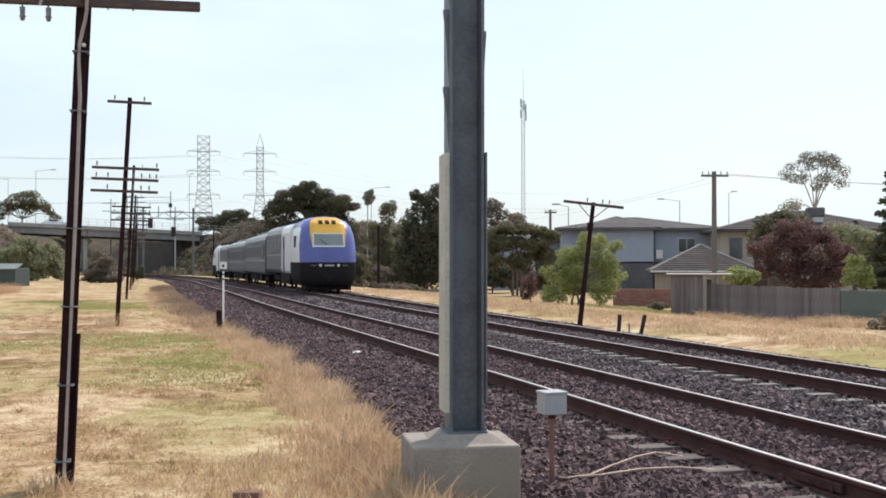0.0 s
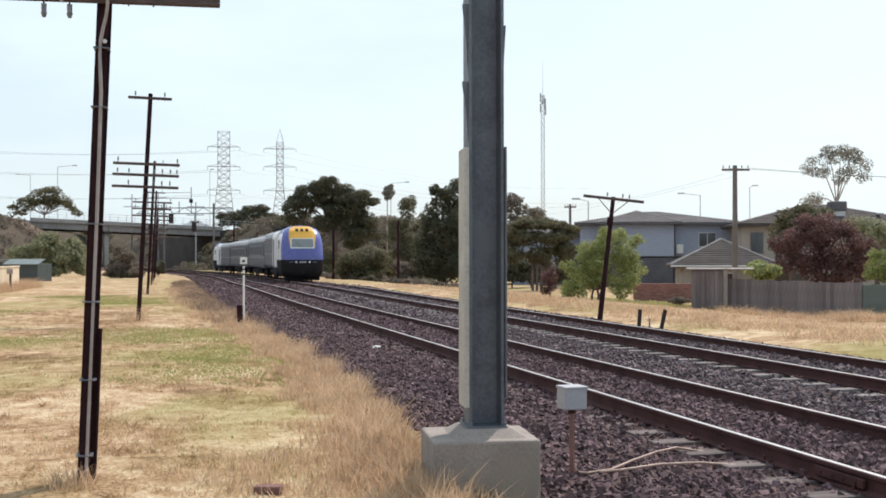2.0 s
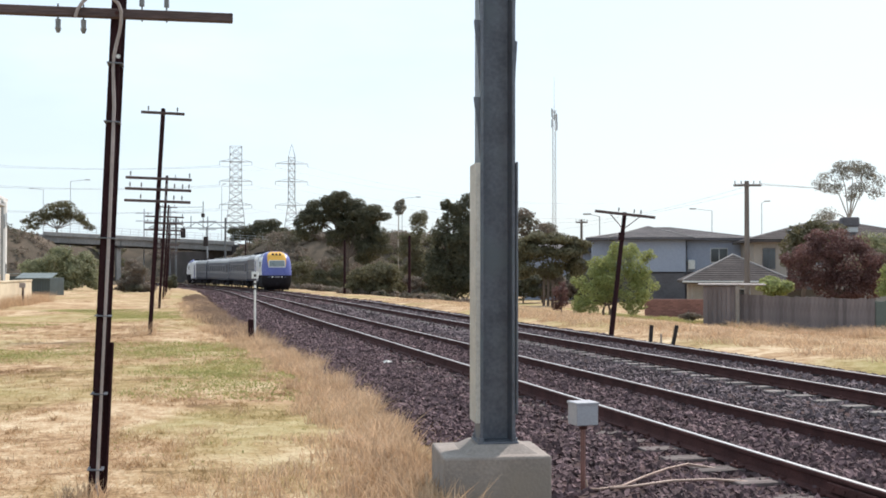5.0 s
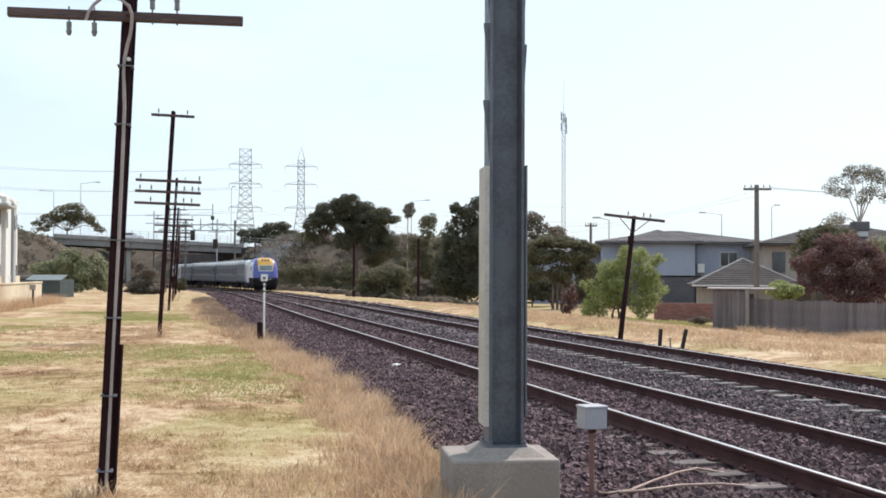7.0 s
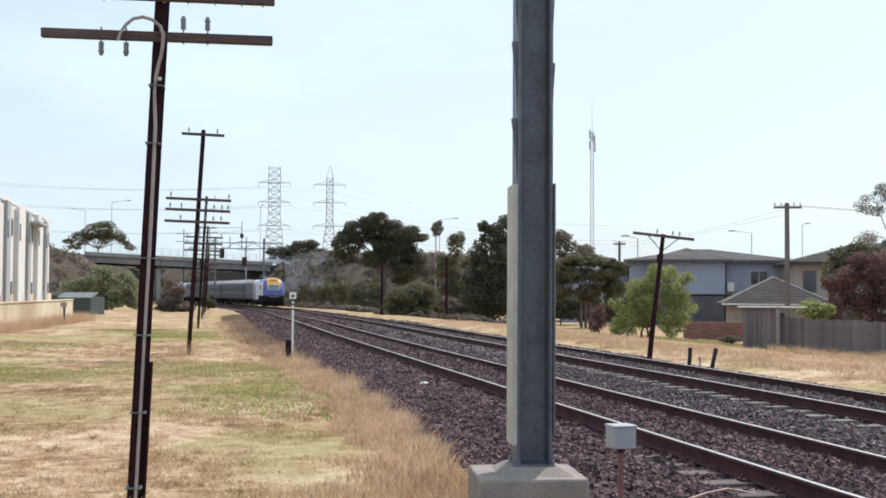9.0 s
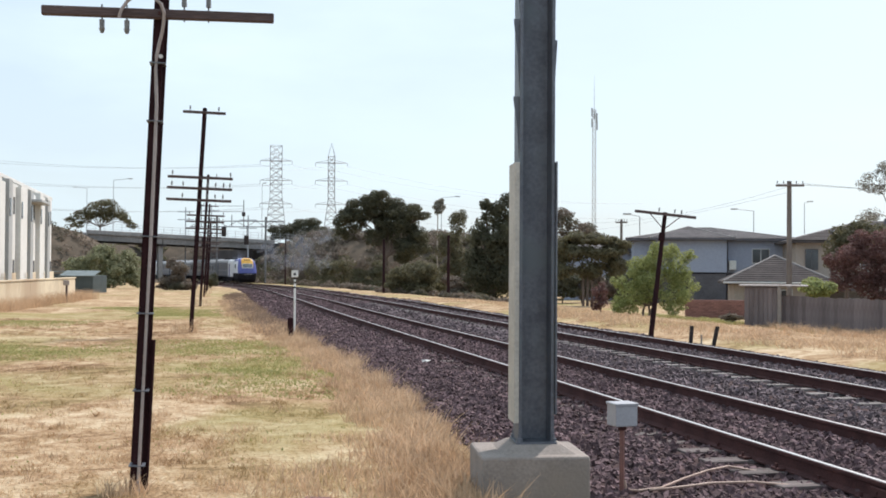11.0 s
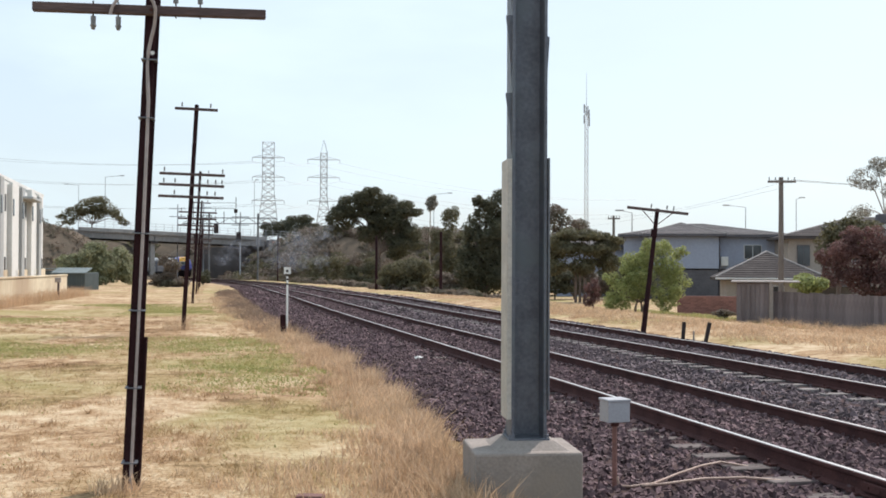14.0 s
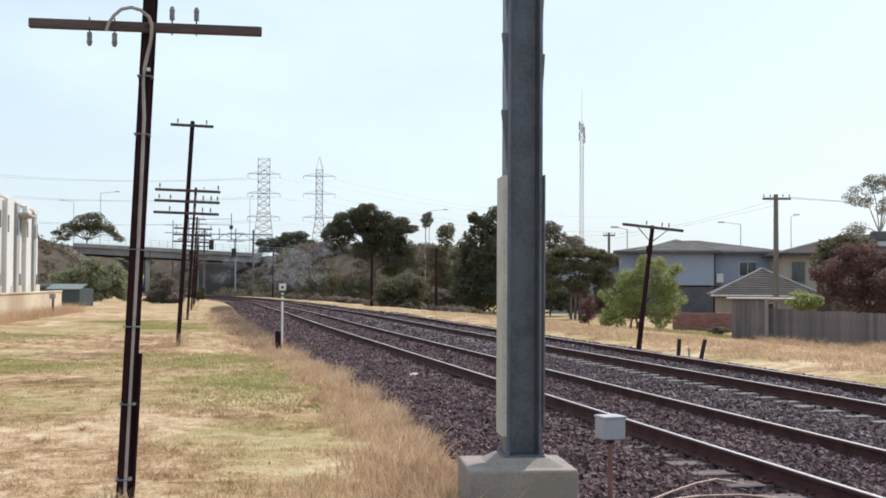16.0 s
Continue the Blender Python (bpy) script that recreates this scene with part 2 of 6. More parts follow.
WIRE = mat("dark_wire", (0.20, 0.21, 0.22), (0.15, 0.15, 0.16), scale=1.0, rough=0.6, bump=0.0)
POLEWOOD = mat("grey_power_pole_wood", (0.20, 0.17, 0.155), (0.13, 0.11, 0.10), scale=2.0, fine=15.0, rough=0.9, bump=0.4, stretch=(3, 3, 0.3))
BARK = mat("tree_bark", (0.16, 0.12, 0.10), (0.09, 0.07, 0.06), scale=2.0, fine=15.0, rough=0.95, bump=0.5, stretch=(2, 2, 0.4))
BARK_PALE = mat("pale_gum_bark", (0.42, 0.38, 0.34), (0.28, 0.24, 0.21), scale=2.0, fine=15.0, rough=0.9, bump=0.3)
LEAF_DARK = leafy("dark_pine_leaf", (0.062, 0.065, 0.042), (0.12, 0.115, 0.065), 0.2)
LEAF_OLIVE = leafy("olive_gum_leaf", (0.095, 0.09, 0.052), (0.17, 0.155, 0.085), 0.22)
LEAF_GREEN = leafy("bright_green_leaf", (0.20, 0.235, 0.075), (0.39, 0.41, 0.165), 0.25)
LEAF_MID = leafy("mid_green_leaf", (0.19, 0.20, 0.11), (0.31, 0.315, 0.185), 0.22)
LEAF_RED = leafy("dark_red_leaf", (0.11, 0.055, 0.055), (0.21, 0.115, 0.105))
LEAF_GREY = leafy("grey_green_leaf", (0.17, 0.165, 0.14), (0.30, 0.28, 0.23))
SCRUB = leafy("dry_scrub_leaf", (0.15, 0.12, 0.095), (0.24, 0.195, 0.155), 0.2, c=(0.11, 0.105, 0.07))
TRAINBLUE = mat("deep_blue_train_paint", (0.10, 0.115, 0.36), (0.08, 0.095, 0.30), scale=0.8, fine=8.0, rough=0.28, bump=0.02)
TRAINYELLOW = mat("warm_yellow_train_paint", (0.72, 0.40, 0.055), (0.62, 0.34, 0.05), scale=0.8, fine=8.0, rough=0.3, bump=0.02)
TRAINSTEEL = mat("ribbed_stainless_steel", (0.10, 0.12, 0.165), (0.072, 0.088, 0.125), scale=0.5, fine=10.0, rough=0.42, metal=0.35, bump=0.05, stretch=(1, 0.1, 6))
TRAINWHITE = mat("white_train_paint", (0.76, 0.77, 0.80), (0.66, 0.67, 0.70), scale=0.6, fine=8.0, rough=0.35, bump=0.02)
TRAINDARK = mat("sooty_underframe", (0.024, 0.021, 0.024), (0.014, 0.012, 0.014), scale=2.0, fine=15.0, rough=0.9, bump=0.3, gloss=0.15)
TRAINROOF = mat("grey_train_roof", (0.36, 0.365, 0.385), (0.27, 0.275, 0.29), scale=0.6, fine=8.0, rough=0.5, bump=0.1)
WINDSCREEN = mat("windscreen_glass", (0.20, 0.235, 0.24), (0.15, 0.18, 0.185), scale=0.8, rough=0.08, bump=0.0, gloss=0.9)
GRILLE = mat("louvred_grille", (0.17, 0.17, 0.19), (0.10, 0.10, 0.11), scale=1.0, fine=30.0, rough=0.6, bump=0.6, stretch=(1, 0.1, 8))
BANDGREY = mat("smoked_window_band", (0.15, 0.17, 0.21), (0.11, 0.125, 0.16), scale=0.6, fine=8.0, rough=0.3, bump=0.02)
COACHGLASS = mat("tinted_coach_glass", (0.05, 0.06, 0.085), (0.035, 0.045, 0.065), scale=0.8, rough=0.45, bump=0.0, gloss=0.3)
CARWHITE = mat("silver_car_paint", (0.62, 0.63, 0.65), (0.55, 0.56, 0.58), rough=0.25, bump=0.0)
ASPHALT = mat("grey_asphalt", (0.06, 0.058, 0.058), (0.04, 0.039, 0.04), scale=0.6, fine=20.0, rough=0.9, bump=0.2)
DEBRIS = mat("crumpled_white_paper", (0.80, 0.79, 0.77), (0.62, 0.6, 0.58), scale=9.0, rough=0.8, bump=0.3)


SMOKE = bpy.data.materials.new("thin_smoke")
SMOKE.use_nodes = True
sn, sl = SMOKE.node_tree.nodes, SMOKE.node_tree.links
stt, sdf, stl, sad, smx = (sn.new(k) for k in ("ShaderNodeBsdfTransparent", "ShaderNodeBsdfDiffuse", "ShaderNodeBsdfTranslucent", "ShaderNodeMixShader", "ShaderNodeMixShader"))
smx.inputs["Fac"].default_value = 0.04
sdf.inputs["Color"].default_value = (0.52, 0.55, 0.64, 1)
stl.inputs["Color"].default_value = (0.46, 0.49, 0.58, 1)
sl.new(sdf.outputs[0], sad.inputs[1]), sl.new(stl.outputs[0], sad.inputs[2])
sl.new(stt.outputs[0], smx.inputs[1]), sl.new(sad.outputs[0], smx.inputs[2]), sl.new(smx.outputs[0], sn["Material Output"].inputs["Surface"])


# ---- building helpers ----
def empty(name, m=None):
    ob = new(name)
    if m is not None:
        ob.matrix_world = m
    return ob


def part(name, bm, material, parent=None, label="", m=None, kind="", smooth=False):
    """One bmesh as ONE mesh object, at the pose m in its parent's space."""
    me = bpy.data.meshes.new(name)
    bm.to_mesh(me)
    bm.free()
    for mm in (material if isinstance(material, (list, tuple)) else [material]):
        me.materials.append(mm)
    if smooth:
        me.polygons.foreach_set("use_smooth", [True] * len(me.polygons))
    ob = new(name, me)
    ob.parent = parent
    if m is not None:
        ob.matrix_basis = m
    return tagged(ob, label, kind=kind)


def shared(name, me, parent, m):
    ob = new(name, me)
    ob.parent, ob.matrix_basis = parent, m
    return ob


def soup(name, verts, faces, material, parent=None, label="", kind="", smooth=False):
    me = bpy.data.meshes.new(name)
    me.from_pydata([tuple(v) for v in verts], [], faces)
    me.materials.append(material)
    if smooth:
        me.polygons.foreach_set("use_smooth", [True] * len(me.polygons))
    ob = new(name, me)
    ob.parent = parent
    return tagged(ob, label, kind=kind)


def box(bm, x, y, z, sx, sy, sz, bev=0.0, m=None):
    """A box centred on x, y, z."""
    r = bmesh.ops.create_cube(bm, size=1.0)
    vs = r["verts"]
    bmesh.ops.scale(bm, vec=(sx, sy, sz), verts=vs)
    if bev:
        es = list({e for v in vs for e in v.link_edges})
        g = bmesh.ops.bevel(bm, geom=es, offset=bev, segments=2, affect="EDGES", profile=0.5)
        vs = list({v for f in g["faces"] for v in f.verts} | {v for v in vs if v.is_valid})
    mm = Matrix.Translation((x, y, z)) @ (m or Matrix())
    bmesh.ops.transform(bm, matrix=mm, verts=vs)
    return vs


def abox(x, y, z, sx, sy, sz, bev=0.0):
    bm = bmesh.new()
    box(bm, x, y, z, sx, sy, sz, bev)
    return bm


def tube(bm, a, b, ra, rb=None, seg=8):
    a, b = Vector(a), Vector(b)
    rb = ra if rb is None else rb
    d = b - a
    r = bmesh.ops.create_cone(bm, cap_ends=True, segments=seg, radius1=ra, radius2=rb, depth=d.length)
    m = Matrix.Translation((a + b) / 2) @ d.to_track_quat("Z", "Y").to_matrix().to_4x4()
    bmesh.ops.transform(bm, matrix=m, verts=r["verts"])


def atube(a, b, ra, rb=None, seg=8):
    bm = bmesh.new()
    tube(bm, a, b, ra, rb, seg)
    return bm


def pipe(bm, pts, r, seg=8):
    """A bent tube through points."""
    pts = [Vector(p) for p in pts]
    rings = []
    for i, p in enumerate(pts):
        d = (pts[min(i + 1, len(pts) - 1)] - pts[max(i - 1, 0)]).normalized()
        q = d.to_track_quat("Z", "Y")
        rr = r[i] if isinstance(r, (list, tuple)) else r
        rings.append([bm.verts.new(p + q @ Vector((rr * math.cos(2 * math.pi * k / seg), rr * math.sin(2 * math.pi * k / seg), 0))) for k in range(seg)])
    for u, v in zip(rings, rings[1:]):
        for k in range(seg):
            bm.faces.new((u[k], u[(k + 1) % seg], v[(k + 1) % seg], v[k]))
    bm.faces.new(rings[0][::-1])
    bm.faces.new(rings[-1])


def extrude_profile(bm, prof, stations):
    """A closed profile (x, z) swept along poses."""
    rings = [[bm.verts.new(m @ Vector((x, 0, z))) for x, z in prof] for m in stations]
    n = len(prof)
    out = []
    for u, v in zip(rings, rings[1:]):
        for k in range(n):
            out.append(bm.faces.new((u[k], u[(k + 1) % n], v[(k + 1) % n], v[k])))
    bm.faces.new(rings[0][::-1])
    bm.faces.new(rings[-1])
    return out


# ---- the railway's line: centre of the far track, by its distance ahead ----
LINE_Y = np.array([-40, -10, 0, 15, 30, 45, 60, 75, 92, 110, 129, 155, 180, 205, 235, 270, 310.0])
LINE_X = np.array([21.9, 13.3, 10.4, 6.05, 1.75, -2.5, -6.5, -10.4, -14.6, -19.3, -24.9, -34.0, -44.8, -57.6, -75.0, -98.0, -129.0])
DROP_Y = np.array([-40, 30, 60, 92, 129, 180, 240, 310.0])
DROP_Z = np.array([0.10, 0.10, 0.03, -0.30, -0.56, -0.78, -0.9, -1.0])


def smooth_table(xs, ys):
    s = np.gradient(ys, xs)

    def value(x):
        x = np.clip(np.asarray(x, float), xs[0], xs[-1])
        i = np.clip(np.searchsorted(xs, x, side="right") - 1, 0, len(xs) - 2)
        h = xs[i + 1] - xs[i]
        u = (x - xs[i]) / h
        return ((2 * u**3 - 3 * u**2 + 1) * ys[i] + (u**3 - 2 * u**2 + u) * h * s[i] + (3 * u**2 - 2 * u**3) * ys[i + 1] + (u**3 - u**2) * h * s[i + 1])
    return value


line_x = smooth_table(LINE_Y, LINE_X)
rail_z = smooth_table(DROP_Y, DROP_Z)
ARC_Y = np.linspace(-40, 310, 3501)
ARC_X = line_x(ARC_Y)
ARC_S = np.concatenate([[0], np.cumsum(np.hypot(np.diff(ARC_X), np.diff(ARC_Y)))])


def on_line(y, side=0.0):
    """Point and heading of the line at distance y, shifted sideways (right positive)."""
    e = 0.5
    dx, dy = float(line_x(y + e) - line_x(y - e)), 2 * e
    k = math.hypot(dx, dy)
    dx, dy = dx / k, dy / k
    return Vector((float(line_x(y)) + dy * side, y - dx * side, float(rail_z(y)))), math.atan2(-dx, dy)


def y_at(s):
    return float(np.interp(s, ARC_S, ARC_Y))


def s_at(y):
    return float(np.interp(y, ARC_Y, ARC_S))


NEAR = -4.03  # the near track lies this far to the left of the far one


def off_line(x, y):
    """Sideways distance from the far track's centre."""
    e = 1.0
    sl = (line_x(y + e) - line_x(y - e)) / (2 * e)
    return (x - line_x(y)) / np.sqrt(1 + sl * sl)


def step(a, b, x):
    u = np.clip((x - a) / (b - a), 0, 1)
    return u * u * (3 - 2 * u)


def ground_z(x, y):
    x, y = np.asarray(x, float), np.asarray(y, float)
    u = off_line(x, y)
    z = rail_z(y) - 0.10 - 0.12 * step(-8.0, -7.0, u) * (1 - step(2.2, 3.2, u)) - 0.62 * step(4.0, 15.0, u)
    z = z + 0.05 * np.sin(x * 0.7 + 1.3 * np.sin(y * 0.31)) * np.sin(y * 0.53 + x * 0.2) * (step(-6.8, -9.0, u) + step(3.2, 6.0, u))
    return z


def gz(x, y):
    return float(ground_z(x, y))


# ---- ground ----
def build_ground():
    ys = np.concatenate([np.arange(-30, 60, 0.75), np.arange(60, 160, 3.0), np.arange(160, 400, 20.0), np.array([500, 800, 1400, 2600, 4200.0])])
    us = np.concatenate([-np.array([3000, 1600, 900, 500, 300, 220, 160, 120, 90, 70, 55.0]), np.arange(-45, 40, 0.75), np.array([45, 60, 80, 110, 150, 220, 320, 500, 900, 1600, 3000.0])])
    verts, faces = [], []
    for y in ys:
        yy = min(y, 300.0)
        x0 = float(line_x(yy))
        for u in us:
            x = x0 + u
            verts.append((x, y, gz(x, yy)))
    n = len(us)
    for i in range(len(ys) - 1):
        for j in range(n - 1):
            a = i * n + j
            faces.append((a, a + 1, a + n + 1, a + n))
    ob = soup("ground", verts, faces, GRASS, None, "dry straw-coloured mown grass with faint green patches", "structure", smooth=True)
    return tagged(ob, category="ground")


def build_ballast():
    """The stone bed of both tracks, with shoulders and a ragged grass edge."""
    ys = np.concatenate([np.arange(-20, 70, 0.5), np.arange(70, 300, 2.0)])
    prof = [(-7.9, -0.36), (-7.05, -0.185), (-5.6, -0.195), (-4.85, -0.19), (-4.7, -0.15), (-3.3, -0.15), (-2.3, -0.20), (-1.4, -0.2), (-0.8, -0.19), (-0.6, -0.15), (1.5, -0.15), (2.0, -0.2), (2.9, -0.40)]
    verts, faces = [], []
    rnd = random.Random(3)
    for y in ys:
        p, h = on_line(y)
        for k, (u, z) in enumerate(prof):
            uu = u + (0.30 * math.sin(y * 0.55) + 0.16 * math.sin(y * 1.7 + 1) + 0.25 - 0.5 * float(step(20, 11, y)) if k < 2 else 0)
            verts.append((p.x + math.cos(h) * uu, p.y + math.sin(h) * uu, p.z + z + rnd.uniform(-0.015, 0.015)))
    n = len(prof)
    for i in range(len(ys) - 1):
        for j in range(n - 1):
            a = i * n + j
            faces.append((a, a + 1, a + n + 1, a + n))
    ob = soup("ballast_bed", verts, faces, BALLAST, None, "dark crushed-stone ballast bed under two tracks", "structure", smooth=True)
    return tagged(ob, category="ballast")


def bed_z(u):
    return float(np.interp(u, [-7.9, -7.05, -5.6, -4.85, -4.7, -3.3, -2.3, -1.4, -0.8, -0.6, 1.5, 2.0, 2.9], [-0.36, -0.185, -0.195, -0.19, -0.15, -0.15, -0.2, -0.2, -0.19, -0.15, -0.15, -0.2, -0.4]))


def build_stones(name, count, lo, hi, ylo, yhi, material, label, seed, size):
    """Loose stones on the bed, denser near the lens."""
    rng = np.random.default_rng(seed)
    y = ylo + (yhi - ylo) * rng.random(count) ** 1.6
    u = lo + (hi - lo) * rng.random(count)
    bare = (((u > -5.30) & (u < -4.75)) | ((u > -1.12) & (u < -0.75))) & (rng.random(count) < 0.5)
    y, u, count = y[~bare], u[~bare], int((~bare).sum())
    base = np.array([(-1, -1, -.7), (1, -1, -.8), (1, 1, -.7), (-1, 1, -.8), (-.8, -.7, .7), (.7, -.9, .8), (.8, .7, .6), (-.7, .8, .9)]) * 0.5
    quad = [(0, 3, 2, 1), (4, 5, 6, 7), (0, 1, 5, 4), (1, 2, 6, 5), (2, 3, 7, 6), (3, 0, 4, 7)]
    e = 0.5
    sl = (line_x(y + e) - line_x(y - e)) / (2 * e)
    k = np.sqrt(1 + sl * sl)
    px, py = line_x(y) + u / k, y - u * sl / k
    pz = rail_z(y) + np.array([bed_z(v) for v in u])
    q = rng.normal(0, 1, (count, 4))
    q /= np.linalg.norm(q, axis=1)[:, None]
    w, i, j, l = q.T
    rot = np.stack([1 - 2 * (j * j + l * l), 2 * (i * j - w * l), 2 * (i * l + w * j), 2 * (i * j + w * l), 1 - 2 * (i * i + l * l), 2 * (j * l - w * i),
                    2 * (i * l - w * j), 2 * (j * l + w * i), 1 - 2 * (i * i + j * j)], 1).reshape(count, 3, 3)
    pts = (base[None] + rng.normal(0, 0.1, (count, 8, 3))) * np.array([1.25, 0.9, 0.75]) * (size * (0.5 + rng.random(count)))[:, None, None]
    pts = np.einsum("nij,nkj->nki", rot, pts) + np.stack([px, py, pz + 0.006], 1)[:, None]
    verts = pts.reshape(-1, 3).tolist()
    faces = (np.array(quad)[None] + 8 * np.arange(count)[:, None, None]).reshape(-1, 4).tolist()
    return tagged(soup(name, verts, faces, material, None, label, "stuff"), category="ballast stones")


RAIL_PROFILE = [(-0.07, -0.16), (0.07, -0.16), (0.07, -0.148), (0.012, -0.125), (0.010, -0.045), (0.035, -0.032), (0.036, -0.008), (0.030, -0.0012), (-0.030, -0.0012), (-0.036, -0.008), (-0.035, -0.032), (-0.010, -0.045), (-0.012, -0.125), (-0.07, -0.148)]


def build_track(side, label, concrete):
    track = empty("railway_track")
    tagged(track, label, "railway track", "pair of tracks")
    ys = list(np.concatenate([np.arange(-20, 120, 1.5), np.arange(120, 301, 3.0)]))
    for g in (-0.7525, 0.7525):
        bm = bmesh.new()
        st = []
        for y in ys:
            p, h = on_line(y, side + g)
            st.append(Matrix.Translation(p) @ Matrix.Rotation(h, 4, "Z"))
        extrude_profile(bm, RAIL_PROFILE, st)
        rail = part("rail", bm, RUST, track, "rusty steel rail")
        bm = bmesh.new()
        extrude_profile(bm, [(-0.021, -0.002), (0.021, -0.002), (0.019, 0.003), (-0.019, 0.003)], st)
        part("rail_head", bm, BRIGHT, rail, "bright worn running surface")
    bm = bmesh.new()
    box(bm, 0, 0, 0, 2.5, 0.24, 0.13, 0.012)
    if concrete:
        for v in bm.verts:
            if v.co.z > 0:
                v.co.y *= 0.8
                v.co.z -= 0.02 * (abs(v.co.x) < 0.5)
    mesh = bpy.data.meshes.new("sleeper")
    bm.to_mesh(mesh)
    bm.free()
    mesh.materials.append(SLEEPER_C if concrete else SLEEPER_T)
    clip_bm = bmesh.new()
    for s in (-1, 1):
        box(clip_bm, s * 0.08, 0, 0, 0.08, 0.14, 0.03, 0.006)
        tube(clip_bm, (s * 0.10, 0, 0), (s * 0.10, 0, 0.05), 0.014, seg=6)
    clip = bpy.data.meshes.new("rail_fastening")
    clip_bm.to_mesh(clip)
    clip_bm.free()
    clip.materials.append(RUST)
    if not concrete:
        for rail_y, g in ((10.0, -0.7525), (10.2, 0.7525)):
            p, h = on_line(rail_y, side + g)
            for dx in (-0.045, 0.045):
                part("fishplate", abox(dx, 0, -0.085, 0.03, 0.62, 0.07, 0.006), RUST, track, "bolted rail joint plate", m=Matrix.Translation(p) @ Matrix.Rotation(h, 4, "Z"))
                for k in range(4):
                    part("fish_bolt", atube((dx * 0.5, -0.22 + 0.147 * k, -0.085), (dx * 1.55, -0.22 + 0.147 * k, -0.085), 0.014, seg=6), RUST, track, m=Matrix.Translation(p) @ Matrix.Rotation(h, 4, "Z"))
    rnd = random.Random(5 + concrete)
    s, k = s_at(2.0), 0
    while k < 200:
        y = y_at(s)
        p, h = on_line(y, side + rnd.uniform(-0.04, 0.04))
        sl = shared("sleeper", mesh, track, Matrix.Translation(p + Vector((0, 0, -0.222 + (rnd.uniform(-0.012, 0.01) - 0.03 * float(step(11.5, 14, y)) if not concrete else 0)))) @ Matrix.Rotation(h + rnd.uniform(-0.012, 0.012), 4, "Z"))
        if k < 70:
            for g in (-0.7525, 0.7525):
                shared("rail_fastening", clip, sl, Matrix.Translation((g, 0, 0.075)))
        s += 0.62 + rnd.uniform(-0.02, 0.02)
        k += 1
    return track


def blades(name, spots, material, label, seed, lean=0.5, width=0.006):
    """Grass: spots are (x, y, height, count, radius)."""
    rng = np.random.default_rng(seed)
    sp = np.repeat(np.array([q[:5] for q in spots], float), [int(q[3]) for q in spots], axis=0)
    n = len(sp)
    a, r = rng.random(n) * 6.28, sp[:, 4] * np.sqrt(rng.random(n))
    bx, by = sp[:, 0] + r * np.cos(a), sp[:, 1] + r * np.sin(a)
    bz = ground_z(bx, by) - 0.015
    hh = sp[:, 2] * (0.5 + 0.7 * rng.random(n))
    lx, ly = rng.normal(0, lean, (2, n)) * hh
    w = width * (0.6 + 0.8 * rng.random(n))
    t = rng.normal(0, 0.6, n)
    wx, wy = w * np.cos(t), w * np.sin(t)
    P = np.stack([np.stack(c, 1) for c in ((bx - wx, by - wy, bz), (bx + wx, by + wy, bz), (bx + lx * 0.4 + wx * 0.7, by + ly * 0.4 + wy * 0.7, bz + hh * 0.6),
                                           (bx + lx * 0.4 - wx * 0.7, by + ly * 0.4 - wy * 0.7, bz + hh * 0.6), (bx + lx, by + ly, bz + hh))], 1)
    verts = P.reshape(-1, 3).tolist()
    faces = []
    for o in range(0, 5 * n, 5):
        faces += [(o, o + 1, o + 2, o + 3), (o + 3, o + 2, o + 4)]
    return tagged(soup(name, verts, faces, material, None, label, "stuff"), category="grass")


# ---- poles, mast and small trackside things ----
def rail_profile_z():
    """Old flat-bottomed rail, standing on end: plan outline."""
    return [(-0.055, -0.06), (0.055, -0.06), (0.055, -0.048), (0.010, -0.035), (0.010, 0.035), (0.035, 0.045), (0.035, 0.06), (-0.035, 0.06), (-0.035, 0.045), (-0.010, 0.035), (-0.010, -0.035), (-0.055, -0.048)]


def insulator(bm, x, z, down=False, big=1.0):
    s = -1 if down else 1
    tube(bm, (x, 0, z - s * 0.09), (x, 0, z + s * 0.10 * big), 0.007, seg=6)
    tube(bm, (x, 0, z + s * 0.025 * big), (x, 0, z + s * 0.10 * big), 0.020 * big, 0.018 * big)
    tube(bm, (x, 0, z + s * 0.09 * big), (x, 0, z + s * 0.125 * big), 0.024 * big, 0.012 * big)


